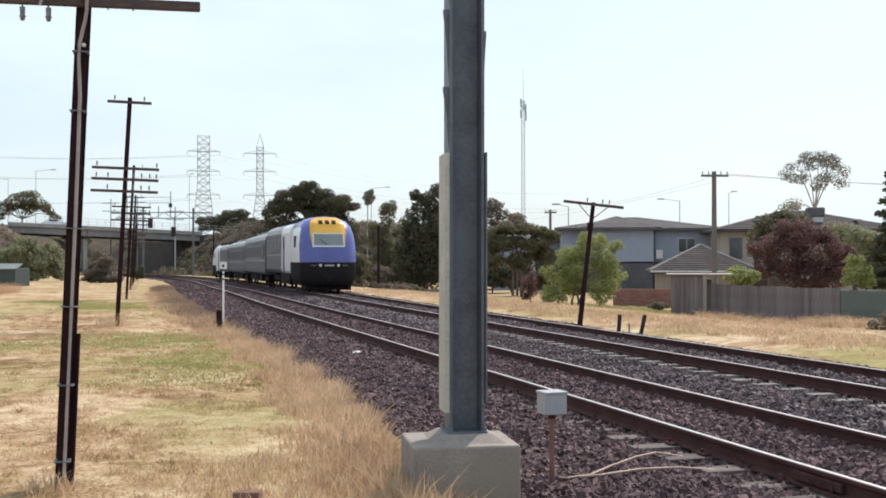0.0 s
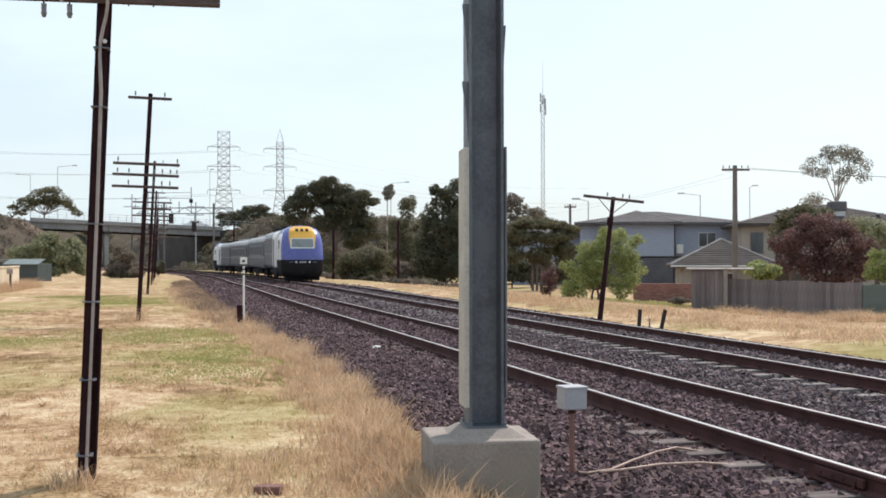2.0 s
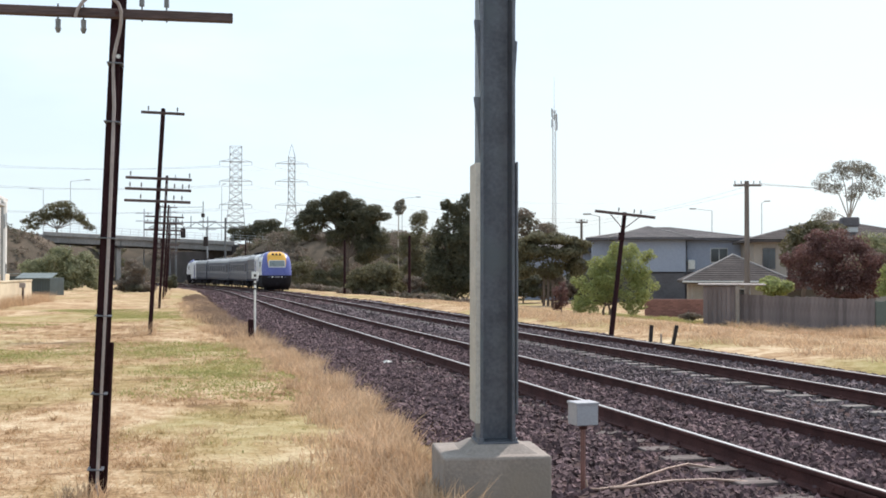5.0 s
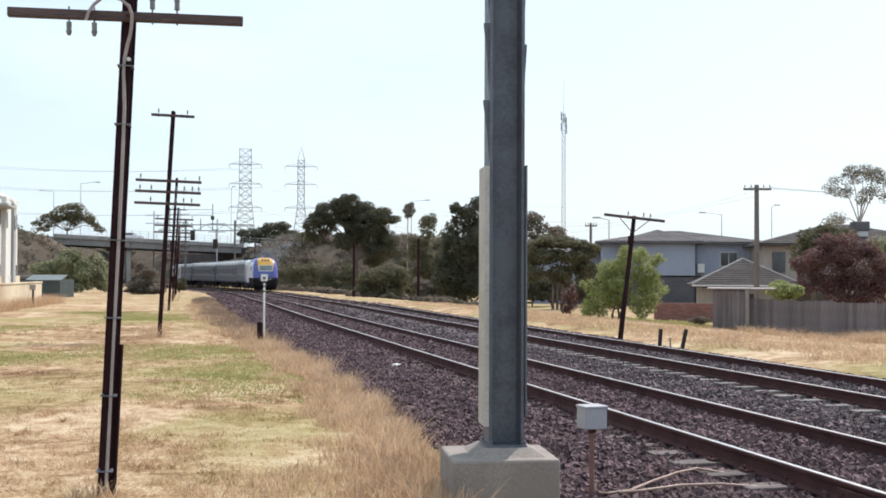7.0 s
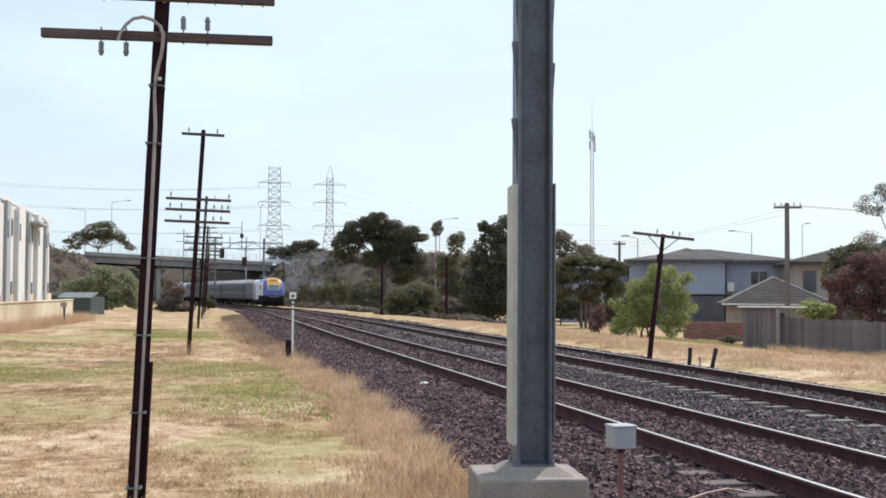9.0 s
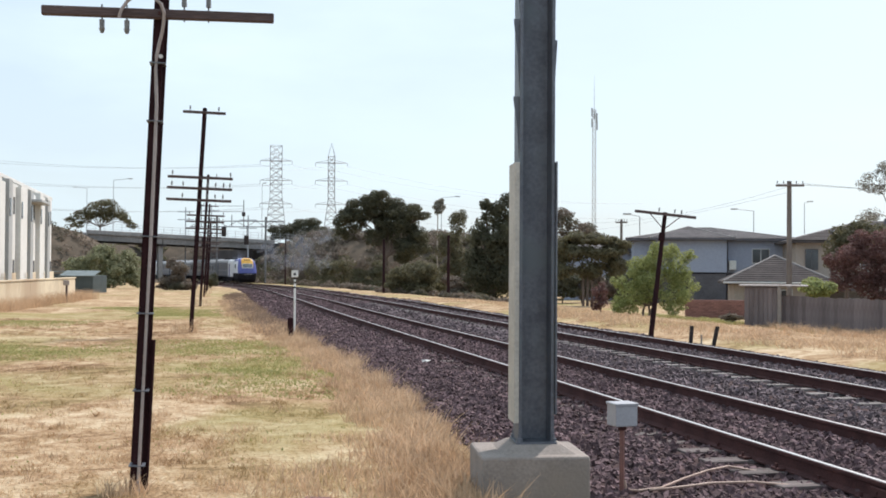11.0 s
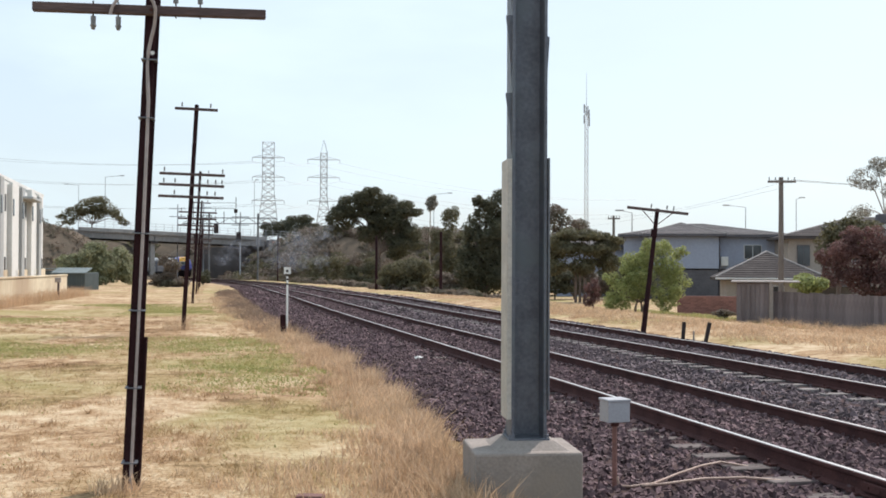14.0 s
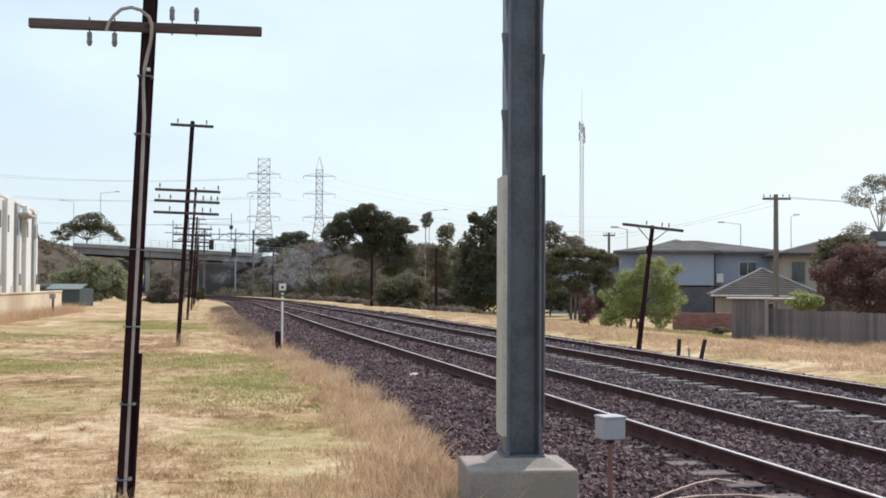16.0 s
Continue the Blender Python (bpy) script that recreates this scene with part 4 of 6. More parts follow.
def power_car(label):
    """Round-nosed power car; the nose points to -y."""
    c = empty("power_car")
    tagged(c, label, "locomotive", "power cars of the train")
    L = 17.0
    n0 = -L / 2
    sec = car_section(2.88, 0.95, 3.20, 0.66)
    for name, y0, y1, m, lab in (("cab_body", n0 + 4.4, n0 + 8.6, TRAINWHITE, "white painted body behind the cab"), ("engine_body", n0 + 8.62, -n0, TRAINSTEEL, "grey louvred engine-room body")):
        bm = bmesh.new()
        extrude_profile(bm, sec, [Matrix.Translation((0, y, 0)) for y in (y0, y1)])
        part(name, bm, m, c, lab)
    bm = bmesh.new()
    extrude_profile(bm, [(x * 1.004, z + 0.006) for x, z in sec if z >= 3.19], [Matrix.Translation((0, y, 0)) for y in (n0 + 8.6, L / 2)])
    part("roof", bm, TRAINROOF, c, "grey roof with exhaust fittings")
    bm = bmesh.new()
    rings = []
    for f, dy in ((0.25, 0), (0.5, 0), (0.7, 0), (0.85, 0), (0.94, 0), (1.0, 0), (1.0, 0.6), (1.0, 1.6), (1.0, 3.0), (1.0, 4.4)):
        k = max(0.0, 1 - dy / 3.4)
        rings.append([bm.verts.new((x * 1.45 * f, n0 + cab_rake(z) * k + 0.5 * f ** 5 * k + dy, z)) for x, z in CAB])
    n = len(CAB)
    for u, v in zip(rings, rings[1:]):
        for j in range(n):
            bm.faces.new((u[j], u[(j + 1) % n], v[(j + 1) % n], v[j]))
    bm.faces.new(rings[-1])
    for j in range(1, (n - 1) // 2 + 1):
        q = [rings[0][j], rings[0][j + 1], rings[0][(n + 1 - j - 1) % n], rings[0][(n + 1 - j) % n]]
        q = [v for i, v in enumerate(q) if v not in q[:i]]
        if len(q) > 2:
            bm.faces.new(q[::-1])
    bmesh.ops.recalc_face_normals(bm, faces=bm.faces)
    for f in bm.faces:
        mid = f.calc_center_median()
        f.material_index = 1 if mid.z < 1.58 else 2 if mid.y > n0 + cab_rake(mid.z) + 0.62 and mid.z < 3.45 else 0
        f.smooth = True
    part("cab_shell", bm, [TRAINBLUE, TRAINDARK, TRAINWHITE], c, "deep blue rounded cab with white flanks and sooty black apron")

    def nose_panel(name, rows, material, lift, label="", cols=10):
        """rows: (z, left x, right x), low to high; the panel follows the bowed nose."""
        fine = []
        for (z0, a0, b0), (z1, a1, b1) in zip(rows, rows[1:]):
            for i in range(4):
                t = i / 4
                fine.append((z0 + (z1 - z0) * t, a0 + (a1 - a0) * t, b0 + (b1 - b0) * t))
        fine.append(rows[-1])
        bm = bmesh.new()
        grid = []
        for z, xa, xb in fine:
            line = []
            for i in range(cols + 1):
                x = xa + (xb - xa) * i / cols
                line.append((x, n0 + cab_rake(z) + 0.5 * min(1.0, abs(x) / cab_half(z)) ** 5, z))
            grid.append(line)
        fr = [[bm.verts.new((x, y - lift, z)) for x, y, z in line] for line in grid]
        bk = [[bm.verts.new((x, y + 0.04, z)) for x, y, z in line] for line in grid]
        for r in range(len(fine) - 1):
            for i in range(cols):
                bm.faces.new((fr[r][i], fr[r][i + 1], fr[r + 1][i + 1], fr[r + 1][i]))
        edge = lambda g: g[0] + [l[-1] for l in g[1:-1]] + g[-1][::-1] + [l[0] for l in g[1:-1]][::-1]
        ef, eb = edge(fr), edge(bk)
        for i in range(len(ef)):
            bm.faces.new((ef[i], eb[i], eb[(i + 1) % len(ef)], ef[(i + 1) % len(ef)]))
        bmesh.ops.recalc_face_normals(bm, faces=bm.faces)
        return part(name, bm, material, c, label)

    nose_panel("yellow_hood", [(2.42, -0.84, 0.84), (3.0, -0.92, 0.92), (3.5, -0.90, 0.90), (3.75, -0.78, 0.78), (3.9, -0.5, 0.5)], TRAINYELLOW, 0.014, "yellow upper nose panel")
    nose_panel("screen_surround", [(2.36, -0.82, 0.82), (3.06, -0.80, 0.80)], TRAINWHITE, 0.026, "white windscreen surround")
    nose_panel("windscreen", [(2.44, -0.76, 0.76), (3.02, -0.73, 0.73)], WINDSCREEN, 0.038, "large flat windscreen")
    nose_panel("wiper", [(2.46, -0.12, -0.06), (2.78, -0.50, -0.46)], BLACK, 0.055, "black windscreen wiper", 1)
    for x in (-0.34, 0.0, 0.34):
        nose_panel("marker_recess", [(3.54, x - 0.11, x + 0.11), (3.74, x - 0.11, x + 0.11)], TRAINDARK, 0.03, "dark square light recess", 2)
    nose_panel("number_bars", [(1.38, -0.24, 0.24), (1.47, -0.24, 0.24)], BOXGREY, 0.018, "row of pale illegible characters", 4)
    for x in (-0.46, 0.46):
        nose_panel("headlight", [(1.37, x - 0.06, x + 0.06), (1.49, x - 0.06, x + 0.06)], WHITE, 0.02, "small pale headlight", 2)
    for x in (-0.80, 0.80):
        nose_panel("tail_bars", [(1.39, x - 0.14, x + 0.14), (1.46, x - 0.14, x + 0.14)], TRAINSTEEL, 0.02, "dull grey lettering bar", 2)
    for sx in (-1, 1):
        part("side_window", abox(sx * 1.44, n0 + 2.5, 2.65, 0.02, 0.7, 0.6, 0.004), WINDOW, c, "dark cab side window")
        part("cab_door", abox(sx * 1.448, n0 + 7.4, 2.0, 0.02, 0.75, 2.05, 0.006), TRAINBLUE, c, "blue crew door")
        part("door_window", abox(sx * 1.462, n0 + 7.4, 2.6, 0.014, 0.42, 0.6, 0.004), WINDOW, c)
        part("white_panel", abox(sx * 1.446, n0 + 5.4, 2.05, 0.014, 1.9, 1.9, 0.004), TRAINWHITE, c)
        for k in range(4):
            part("side_grille", abox(sx * 1.448, n0 + 9.8 + k * 1.9, 2.62, 0.03, 1.6, 0.95, 0.01), GRILLE, c, "dark louvred side grille")
        part("rubbing_strip", abox(sx * 1.45, n0 + 12.8, 1.98, 0.03, 8.2, 0.06, 0.01), TRAINROOF, c)
        part("side_skirt", abox(sx * 1.40, n0 + 6.5, 0.78, 0.05, 3.6, 0.4, 0.01), TRAINDARK, c)
        part("step_plate", abox(sx * 1.05, n0 + 0.75, 0.36, 0.3, 0.5, 0.4, 0.03), TRAINDARK, c)
    part("apron", abox(0, n0 + 0.95, 0.34, 2.3, 0.7, 0.34, 0.06), TRAINDARK, c, "sooty lower apron plate")
    part("coupler", abox(0, n0 + 0.25, 0.72, 0.28, 0.6, 0.26, 0.04), TRAINDARK, c)
    for k, (y, l) in enumerate(((n0 + 6.4, 3.6), (n0 + 10.6, 1.6), (n0 + 13.4, 1.8))):
        part("exhaust_box", abox(0, y, 3.84, 1.9, l, 0.26, 0.05), TRAINDARK, c, "sooty roof exhaust box")
    part("fuel_tank", abox(0, 0.3, 0.62, 2.4, 4.6, 0.6, 0.06), TRAINDARK, c)
    bogie(c, -5.4)
    bogie(c, 5.4)
    return c


TRAIN = [(power_car("blue and white train power car with a yellow nose"), 8.5, 0)]
gap = 17.0
for _k in range(2):
    TRAIN.append((coach("stainless steel passenger coach with smoked window band"), gap + 0.6 + 9.7, 0))
    gap += 20.0
TRAIN.append((power_car("blue and white leading power car at the head of the train"), gap + 0.6 + 8.5, 180))

# distance ahead of the rear nose, by time
NOSE = [(0.0, 57.0), (1.0, 66.4), (2.0, 77.0), (3.0, 88.6), (4.0, 99.3), (5.2, 111.6), (6.5, 124.6), (7.5, 133.8), (8.5, 143.0), (9.5, 153.2), (10.7, 167.0), (11.8, 180.0), (12.2, 184.5), (13.0, 196.0), (14.5, 217.0), (16.0, 238.0)]
nose_s = smooth_table(np.array([t for t, y in NOSE]), np.array([s_at(y) for t, y in NOSE]))


def car_pose(t, back, turn):
    s = float(nose_s(t)) + back
    y = y_at(s)
    if s > ARC_S[-1]:
        p, h = on_line(309.0)
        d = Vector((-math.sin(h), math.cos(h), 0))
        p = p + d * (s - s_at(309.0))
    else:
        a, _ = on_line(y_at(s - 6.0))
        b, _ = on_line(y_at(min(s + 6.0, ARC_S[-1])))
        p, _ = on_line(y)
        h = math.atan2(-(b.x - a.x), b.y - a.y)
    return Matrix.Translation(p) @ Matrix.Rotation(h + radians(turn), 4, "Z")


# ---- bridge and embankments ----
def build_bridge():
    """Square crossing of the line; local x runs up the deck to the right bank, y away from the lens."""
    b = empty("road_bridge", Matrix.Translation((-43.8, 202.0, 0.0)) @ pose(0, 0, 0, 0, 1.93, 35.9))
    tagged(b, "concrete road bridge over the railway with mesh railing", "bridge")
    part("deck", abox(-16.2, 6.2, 6.0, 33.6, 12.0, 0.3, 0.04), BRIDGECON, b, "pale concrete bridge deck")
    part("parapet", abox(-16.2, 0.05, 6.36, 33.6, 0.3, 0.64, 0.03), BRIDGECON, b, "pale concrete parapet")
    part("parapet", abox(-16.2, 12.2, 6.36, 33.6, 0.3, 0.64, 0.03), BRIDGECON, b, "pale concrete parapet")
    for k in range(6):
        for x0, x1 in ((-33.0, -20.05), (-19.95, 0.5)):
            # girders behind the front one take the shade-coloured concrete
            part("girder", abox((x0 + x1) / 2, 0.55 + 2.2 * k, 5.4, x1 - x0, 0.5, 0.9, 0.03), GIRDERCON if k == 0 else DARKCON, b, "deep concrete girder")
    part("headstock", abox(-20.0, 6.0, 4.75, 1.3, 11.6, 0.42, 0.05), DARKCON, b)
    for k in range(3):
        part("pier", abox(0, 0, 1.3, 0.8, 0.9, 6.6, 0.08), BRIDGECON, b, "round-edged concrete pier", m=pose(-20.0, 1.2 + 4.6 * k, 0, 0, -1.93, 0))
    # abutment darkened by colour for the shade below the deck
    ab = part("abutment", abox(0.9, 6.2, 1.9, 1.2, 12.4, 7.9, 0.05), DARKCON, b, "abutment wall in shade-dark colour, marked with paint")
    part("painted_patch", abox(0.285, 5.8, 0.55, 0.02, 10.6, 2.2, 0.004), GRAFFITI, ab, "faded pale blue painted patch")
    for k, (y, z, w, h) in enumerate(((2.2, 0.7, 1.6, 1.3), (4.6, 0.5, 1.9, 1.5), (7.1, 0.8, 1.5, 1.2), (9.3, 0.6, 1.8, 1.4))):
        part("painted_shape", abox(0.265, y, z, 0.015, w, h, 0.004), (TRAINWHITE, GRAFFITI2)[k % 2], ab, "faded painted shape")
    part("abutment", abox(-33.4, 6.2, 1.9, 1.2, 12.4, 7.9, 0.05), STAINCON, b)
    part("backfill", abox(5.0, 6.4, 2.2, 6.8, 11.4, 7.2, 0.05), STAINCON, b)
    part("wing_wall", abox(3.4, 0.3, 2.6, 3.8, 0.5, 7.4, 0.05), STAINCON, b, "stained sloping wing wall")
    part("painted_patch", abox(2.7, 0.03, 5.3, 1.9, 0.03, 1.5, 0.01), GRAFFITIRED, b, "faded red painted patch")
    # shade on this wall is likewise put in as dark concrete
    part("retaining_wall", abox(0.9, 22.5, 1.6, 1.0, 20.0, 7.0, 0.05), DARKCON, b, "retaining wall beyond the deck, shade put into its colour")
    for k in range(32):
        part("railing_post", atube((-33 + 1.45 * k, 0.05, 6.4), (-33 + 1.45 * k, 0.05, 7.9), 0.03, seg=6), STEELGREY, b)
    for z in (6.95, 7.4, 7.85):
        part("railing_rail", atube((-33.2, 0.05, z), (12.2, 0.05, z), 0.022, seg=6), STEELGREY, b)
    return b


DECK = Matrix.Translation((-43.8, 202.0, 0.0)) @ Matrix.Rotation(radians(35.9), 4, "Z")


def road_z(x):
    """Height of the road along the bridge's line, level beyond both ends."""
    return 6.16 - 0.0337 * min(1.0, max(-33.0, x))


def build_approaches():
    for x0, x1, label in ((-60.0, -33.6, "asphalt road leading onto the bridge"), (1.2, 52.0, "asphalt road leading off the bridge")):
        r = part("road", abox((x0 + x1) / 2, 6.2, -0.25, x1 - x0, 11.0, 0.5, 0.05), ASPHALT, None, label, m=DECK @ Matrix.Translation((0, 0, road_z((x0 + x1) / 2))), kind="structure")
        tagged(r, category="road")


def bridge_car(label):
    c = empty("car")
    tagged(c, label, "car", "cars on the bridge road")
    bm = bmesh.new()
    prof = [(-2.1, 0.35), (2.1, 0.35), (2.15, 0.75), (1.9, 0.98), (1.05, 1.05), (0.35, 1.55), (-1.3, 1.58), (-1.95, 1.1), (-2.15, 0.95)]
    extrude_profile(bm, prof, [Matrix.Translation((0, y, 0)) for y in (-0.85, 0.85)])
    bmesh.ops.recalc_face_normals(bm, faces=bm.faces)
    part("body", bm, TRAINWHITE, c)
    for sy in (-1, 1):
        part("side_window", abox(-0.55, sy * 0.852, 1.29, 1.5, 0.02, 0.36, 0.008), WINDOW, c)
        for x in (-1.3, 1.3):
            part("wheel", atube((x, sy * 0.66, 0.33), (x, sy * 0.88, 0.33), 0.33, seg=14), BLACK, c)
    part("windscreen", abox(0, 0, 0, 0.02, 1.5, 0.78, 0.006), WINDOW, c, m=pose(0.72, 0, 1.31, 0, -54, 0))
    return c


def mound(name, cx, cy, rx, ry, h, material, label, seed, base=-1.5):
    """A rough earth bank with flattened top."""
    verts, faces = [], []
    n, k = 36, 14
    for i in range(k + 1):
        r = i / k
        for j in range(n):
            a = 2 * math.pi * j / n
            x, y = cx + rx * r * math.cos(a), cy + ry * r * math.sin(a)
            z = base + (h - base) * float(step(1.0, 0.45, r)) + 0.35 * noise.noise((x * 0.25, y * 0.25, seed))
            verts.append((x, y, z))
    for i in range(k):
        for j in range(n):
            a, b = i * n + j, i * n + (j + 1) % n
            faces.append((a, b, b + n, a + n))
    return tagged(soup(name, verts, faces, material, None, label, "structure", smooth=True), category="embankment")


def scrub(name, cx, cy, rx, ry, zf, count, leaf, material, label, seed, hmax=1.2, clumps=150):
    rng = np.random.default_rng(seed)
    blobs = []
    for _ in range(clumps):
        a, r = rng.random() * 6.28, math.sqrt(rng.random())
        x, y = cx + rx * r * math.cos(a), cy + ry * r * math.sin(a)
        s = hmax * (0.4 + 0.7 * rng.random())
        blobs.append((x, y, zf(x, y) + s * 0.3, s * 1.3, s * 1.3, s * 0.9))
    v, f = crown_mesh(blobs, count, leaf, seed)
    return tagged(soup(name, v, f, material, None, label, "stuff"), category="scrub")


# ---- lattice towers and masts ----
def lattice(bm, h, wb, wt, levels, r):
    prev = None
    for i in range(levels + 1):
        z = h * i / levels
        w = (wb + (wt - wb) * min(1, i / levels / 0.62)) / 2
        cur = [Vector((sx * w, sy * w, z)) for sx, sy in ((-1, -1), (1, -1), (1, 1), (-1, 1))]
        if prev:
            for k in range(4):
                tube(bm, prev[k], cur[k], r, seg=4)
                tube(bm, prev[k], cur[(k + 1) % 4], r * 0.6, seg=4)
                tube(bm, prev[(k + 1) % 4], cur[k], r * 0.6, seg=4)
                tube(bm, cur[k], cur[(k + 1) % 4], r * 0.6, seg=4)
        prev = cur


def pylon(px, depth, top_y, arms_y, arm_half, flat, label):
    s = depth / 2000
    x = (px - 784) * s
    base = -2.0
    top = 1.73 + (459 - top_y) * s
    p = empty("pylon", Matrix.Translation((x, depth, base)) @ Matrix.Rotation(radians(12), 4, "Z"))
    tagged(p, label, "pylon", "lattice pylons")
    h = top - base
    bm = bmesh.new()
    lattice(bm, h * (0.999 if flat else 0.9), 13.0, 5.0 if flat else 3.0, 17, 0.135)
    if not flat:
        for sx, sy in ((-1, -1), (1, -1), (1, 1), (-1, 1)):
            tube(bm, (sx * 1.6, sy * 1.6, h * 0.9), (0, 0, h), 0.1, seg=4)
    part("tower", bm, STEELGREY, p, "grey steel lattice tower")
    for ay in arms_y:
        az = 1.73 + (459 - ay) * s - base
        bm = bmesh.new()
        for sx in (-1, 1):
            for yy in (-1, 1):
                tube(bm, (0, yy * 1.4, az), (sx * arm_half, 0, az), 0.11, seg=4)
            tube(bm, (0, 0, az + 1.6), (sx * arm_half, 0, az), 0.09, seg=4)
        arm = part("crossarm", bm, STEELGREY, p)
        for sx in (-1, 1):
            part("insulator", atube((sx * arm_half, 0, az), (sx * arm_half, 0, az - 1.6), 0.12, seg=6), STEELGREY, arm)
    return p


def build_antenna():
    s = 420 / 2000
    x = (926 - 784) * s
    a = empty("radio_mast", Matrix.Translation((x, 420, -2)))
    tagged(a, "tall thin pale lattice radio mast", "radio mast")
    h = 1.73 + (459 - 178) * s + 2
    bm = bmesh.new()
    lattice(bm, h, 1.5, 1.2, 26, 0.09)
    part("tower", bm, FRAMEMETAL, a)
    part("aerial", atube((0, 0, h), (0, 0, h + 12.5), 0.10, 0.04, 6), STEELGREY, a)
    for z, dx in ((h - 1, -0.9), (h - 3, 0.9), (h - 5, -0.9), (h - 6, 1.0), (h - 2, 0.0)):
        part("panel_antenna", abox(dx, -0.8, z, 0.5, 0.4, 3.2, 0.05), STEELGREY, a)
    part("dish", atube((-1.6, -0.6, h * 0.26), (-1.6, -1.1, h * 0.26), 1.0, seg=16), STEELGREY, a)


def wires(name, ends, sag, r, label, m=WIRE):
    w = empty(name)
    for a, b in ends:
        bm = bmesh.new()
        a, b = Vector(a), Vector(b)
        pipe(bm, [a.lerp(b, k / 14) - Vector((0, 0, sag * 4 * (k / 14) * (1 - k / 14))) for k in range(15)], r, 4)
        part("wire", bm, m, w)
    return tagged(w, label, "overhead wires")


def street_lamp(px, depth, top_y, arm, label):
    s = depth / 2000
    x = (px - 784) * s
    z = -1.0
    top = 1.73 + (459 - top_y) * s
    p = empty("street_lamp", Matrix.Translation((x, depth, z)))
    tagged(p, label, "street lamp", "street lamps")
    part("pole", atube((0, 0, 0), (0, 0, top - z), 0.09, 0.06), STEELGREY, p)
    part("arm", atube((0, 0, top - z), (arm, 0, top - z + 0.3), 0.045, seg=6), STEELGREY, p)
    part("lantern", abox(arm * 1.1, 0, top - z + 0.3, 1.0, 0.35, 0.2, 0.05), STEELGREY, p)


# ---- houses ----
def hip_roof(bm, x0, x1, y0, y1, z, rise, over=0.5, th=0.18):
    x0, x1, y0, y1 = x0 - over, x1 + over, y0 - over, y1 + over
    w, d = x1 - x0, y1 - y0
    k = min(w, d) / 2
    if w >= d:
        r0, r1 = (x0 + k, (y0 + y1) / 2), (x1 - k, (y0 + y1) / 2)
    else:
        r0, r1 = ((x0 + x1) / 2, y0 + k), ((x0 + x1) / 2, y1 - k)
    low = [bm.verts.new((a, b, z - th)) for a, b in ((x0, y0), (x1, y0), (x1, y1), (x0, y1))]
    c = [bm.verts.new((a, b, z)) for a, b in ((x0, y0), (x1, y0), (x1, y1), (x0, y1))]
    p, q = bm.verts.new((*r0, z + rise)), bm.verts.new((*r1, z + rise))
    if w >= d:
        fs = [(c[0], c[1], q, p), (c[1], c[2], q), (c[2], c[3], p, q), (c[3], c[0], p)]
    else:
        fs = [(c[0], c[1], p), (c[1], c[2], q, p), (c[2], c[3], q), (c[3], c[0], p, q)]
    for f in fs:
        if len(set(f)) > 2:
            bm.faces.new(f)
    for k in range(4):
        bm.faces.new((low[k], low[(k + 1) % 4], c[(k + 1) % 4], c[k]))
    bm.faces.new(low[::-1])


def courses(house, x0, x1, y0, y1, z, rise, material, over=0.5, over_roof=0.012):
    """Tile courses on the front slope: thin overlapping strips cut to the hips."""
    x0, x1, y0, y1 = x0 - over, x1 + over, y0 - over, y1 + over
    k = min(x1 - x0, y1 - y0) / 2
    n = 12
    for i in range(n):
        t0, t1 = i / n, min(1.0, (i + 1.12) / n)
        bm = bmesh.new()
        ring = []
        for dz in (0.0, 0.03):
            for t, up in ((t0, 0.035), (t1, 0.0)):
                for xx in (x0 + k * t + 0.03, x1 - k * t - 0.03):
                    ring.append(bm.verts.new((xx, y0 + k * t, z + rise * t + over_roof + dz + up)))
        for f in ((0, 1, 3, 2), (4, 6, 7, 5), (0, 4, 5, 1), (2, 3, 7, 6), (0, 2, 6, 4), (1, 5, 7, 3)):
            bm.faces.new([ring[j] for j in f])
        bmesh.ops.recalc_face_normals(bm, faces=bm.faces)
        part("tile_course", bm, material, house)
    bm = bmesh.new()
    tube(bm, (x0, y0, z + 0.03), (x0 + k, y0 + k, z + rise + 0.03), 0.1, seg=6)
    part("hip_cap", bm, RIDGE, house, "pale mortared hip capping")
    bm = bmesh.new()
    tube(bm, (x1, y0, z + 0.03), (x1 - k, y0 + k, z + rise + 0.03), 0.1, seg=6)
    part("hip_cap", bm, RIDGE, house, "pale mortared hip capping")
    if x1 - x0 > 2 * k + 0.2:
        bm = bmesh.new()
        tube(bm, (x0 + k, y0 + k, z + rise + 0.03), (x1 - k, y0 + k, z + rise + 0.03), 0.1, seg=6)
        part("ridge_cap", bm, RIDGE, house, "pale mortared ridge capping")


def window(house, x, y, z, w, h, frame_mat=FRAMEMETAL):
    f = part("window", abox(x, y, z, w, 0.12, h, 0.01), frame_mat, house)
    part("pane", abox(x - w * 0.24, y - 0.055, z, w * 0.44, 0.03, h * 0.88), WINDOW, f)
    part("pane", abox(x + w * 0.24, y - 0.055, z, w * 0.44, 0.03, h * 0.88), WINDOW, f)
    return f


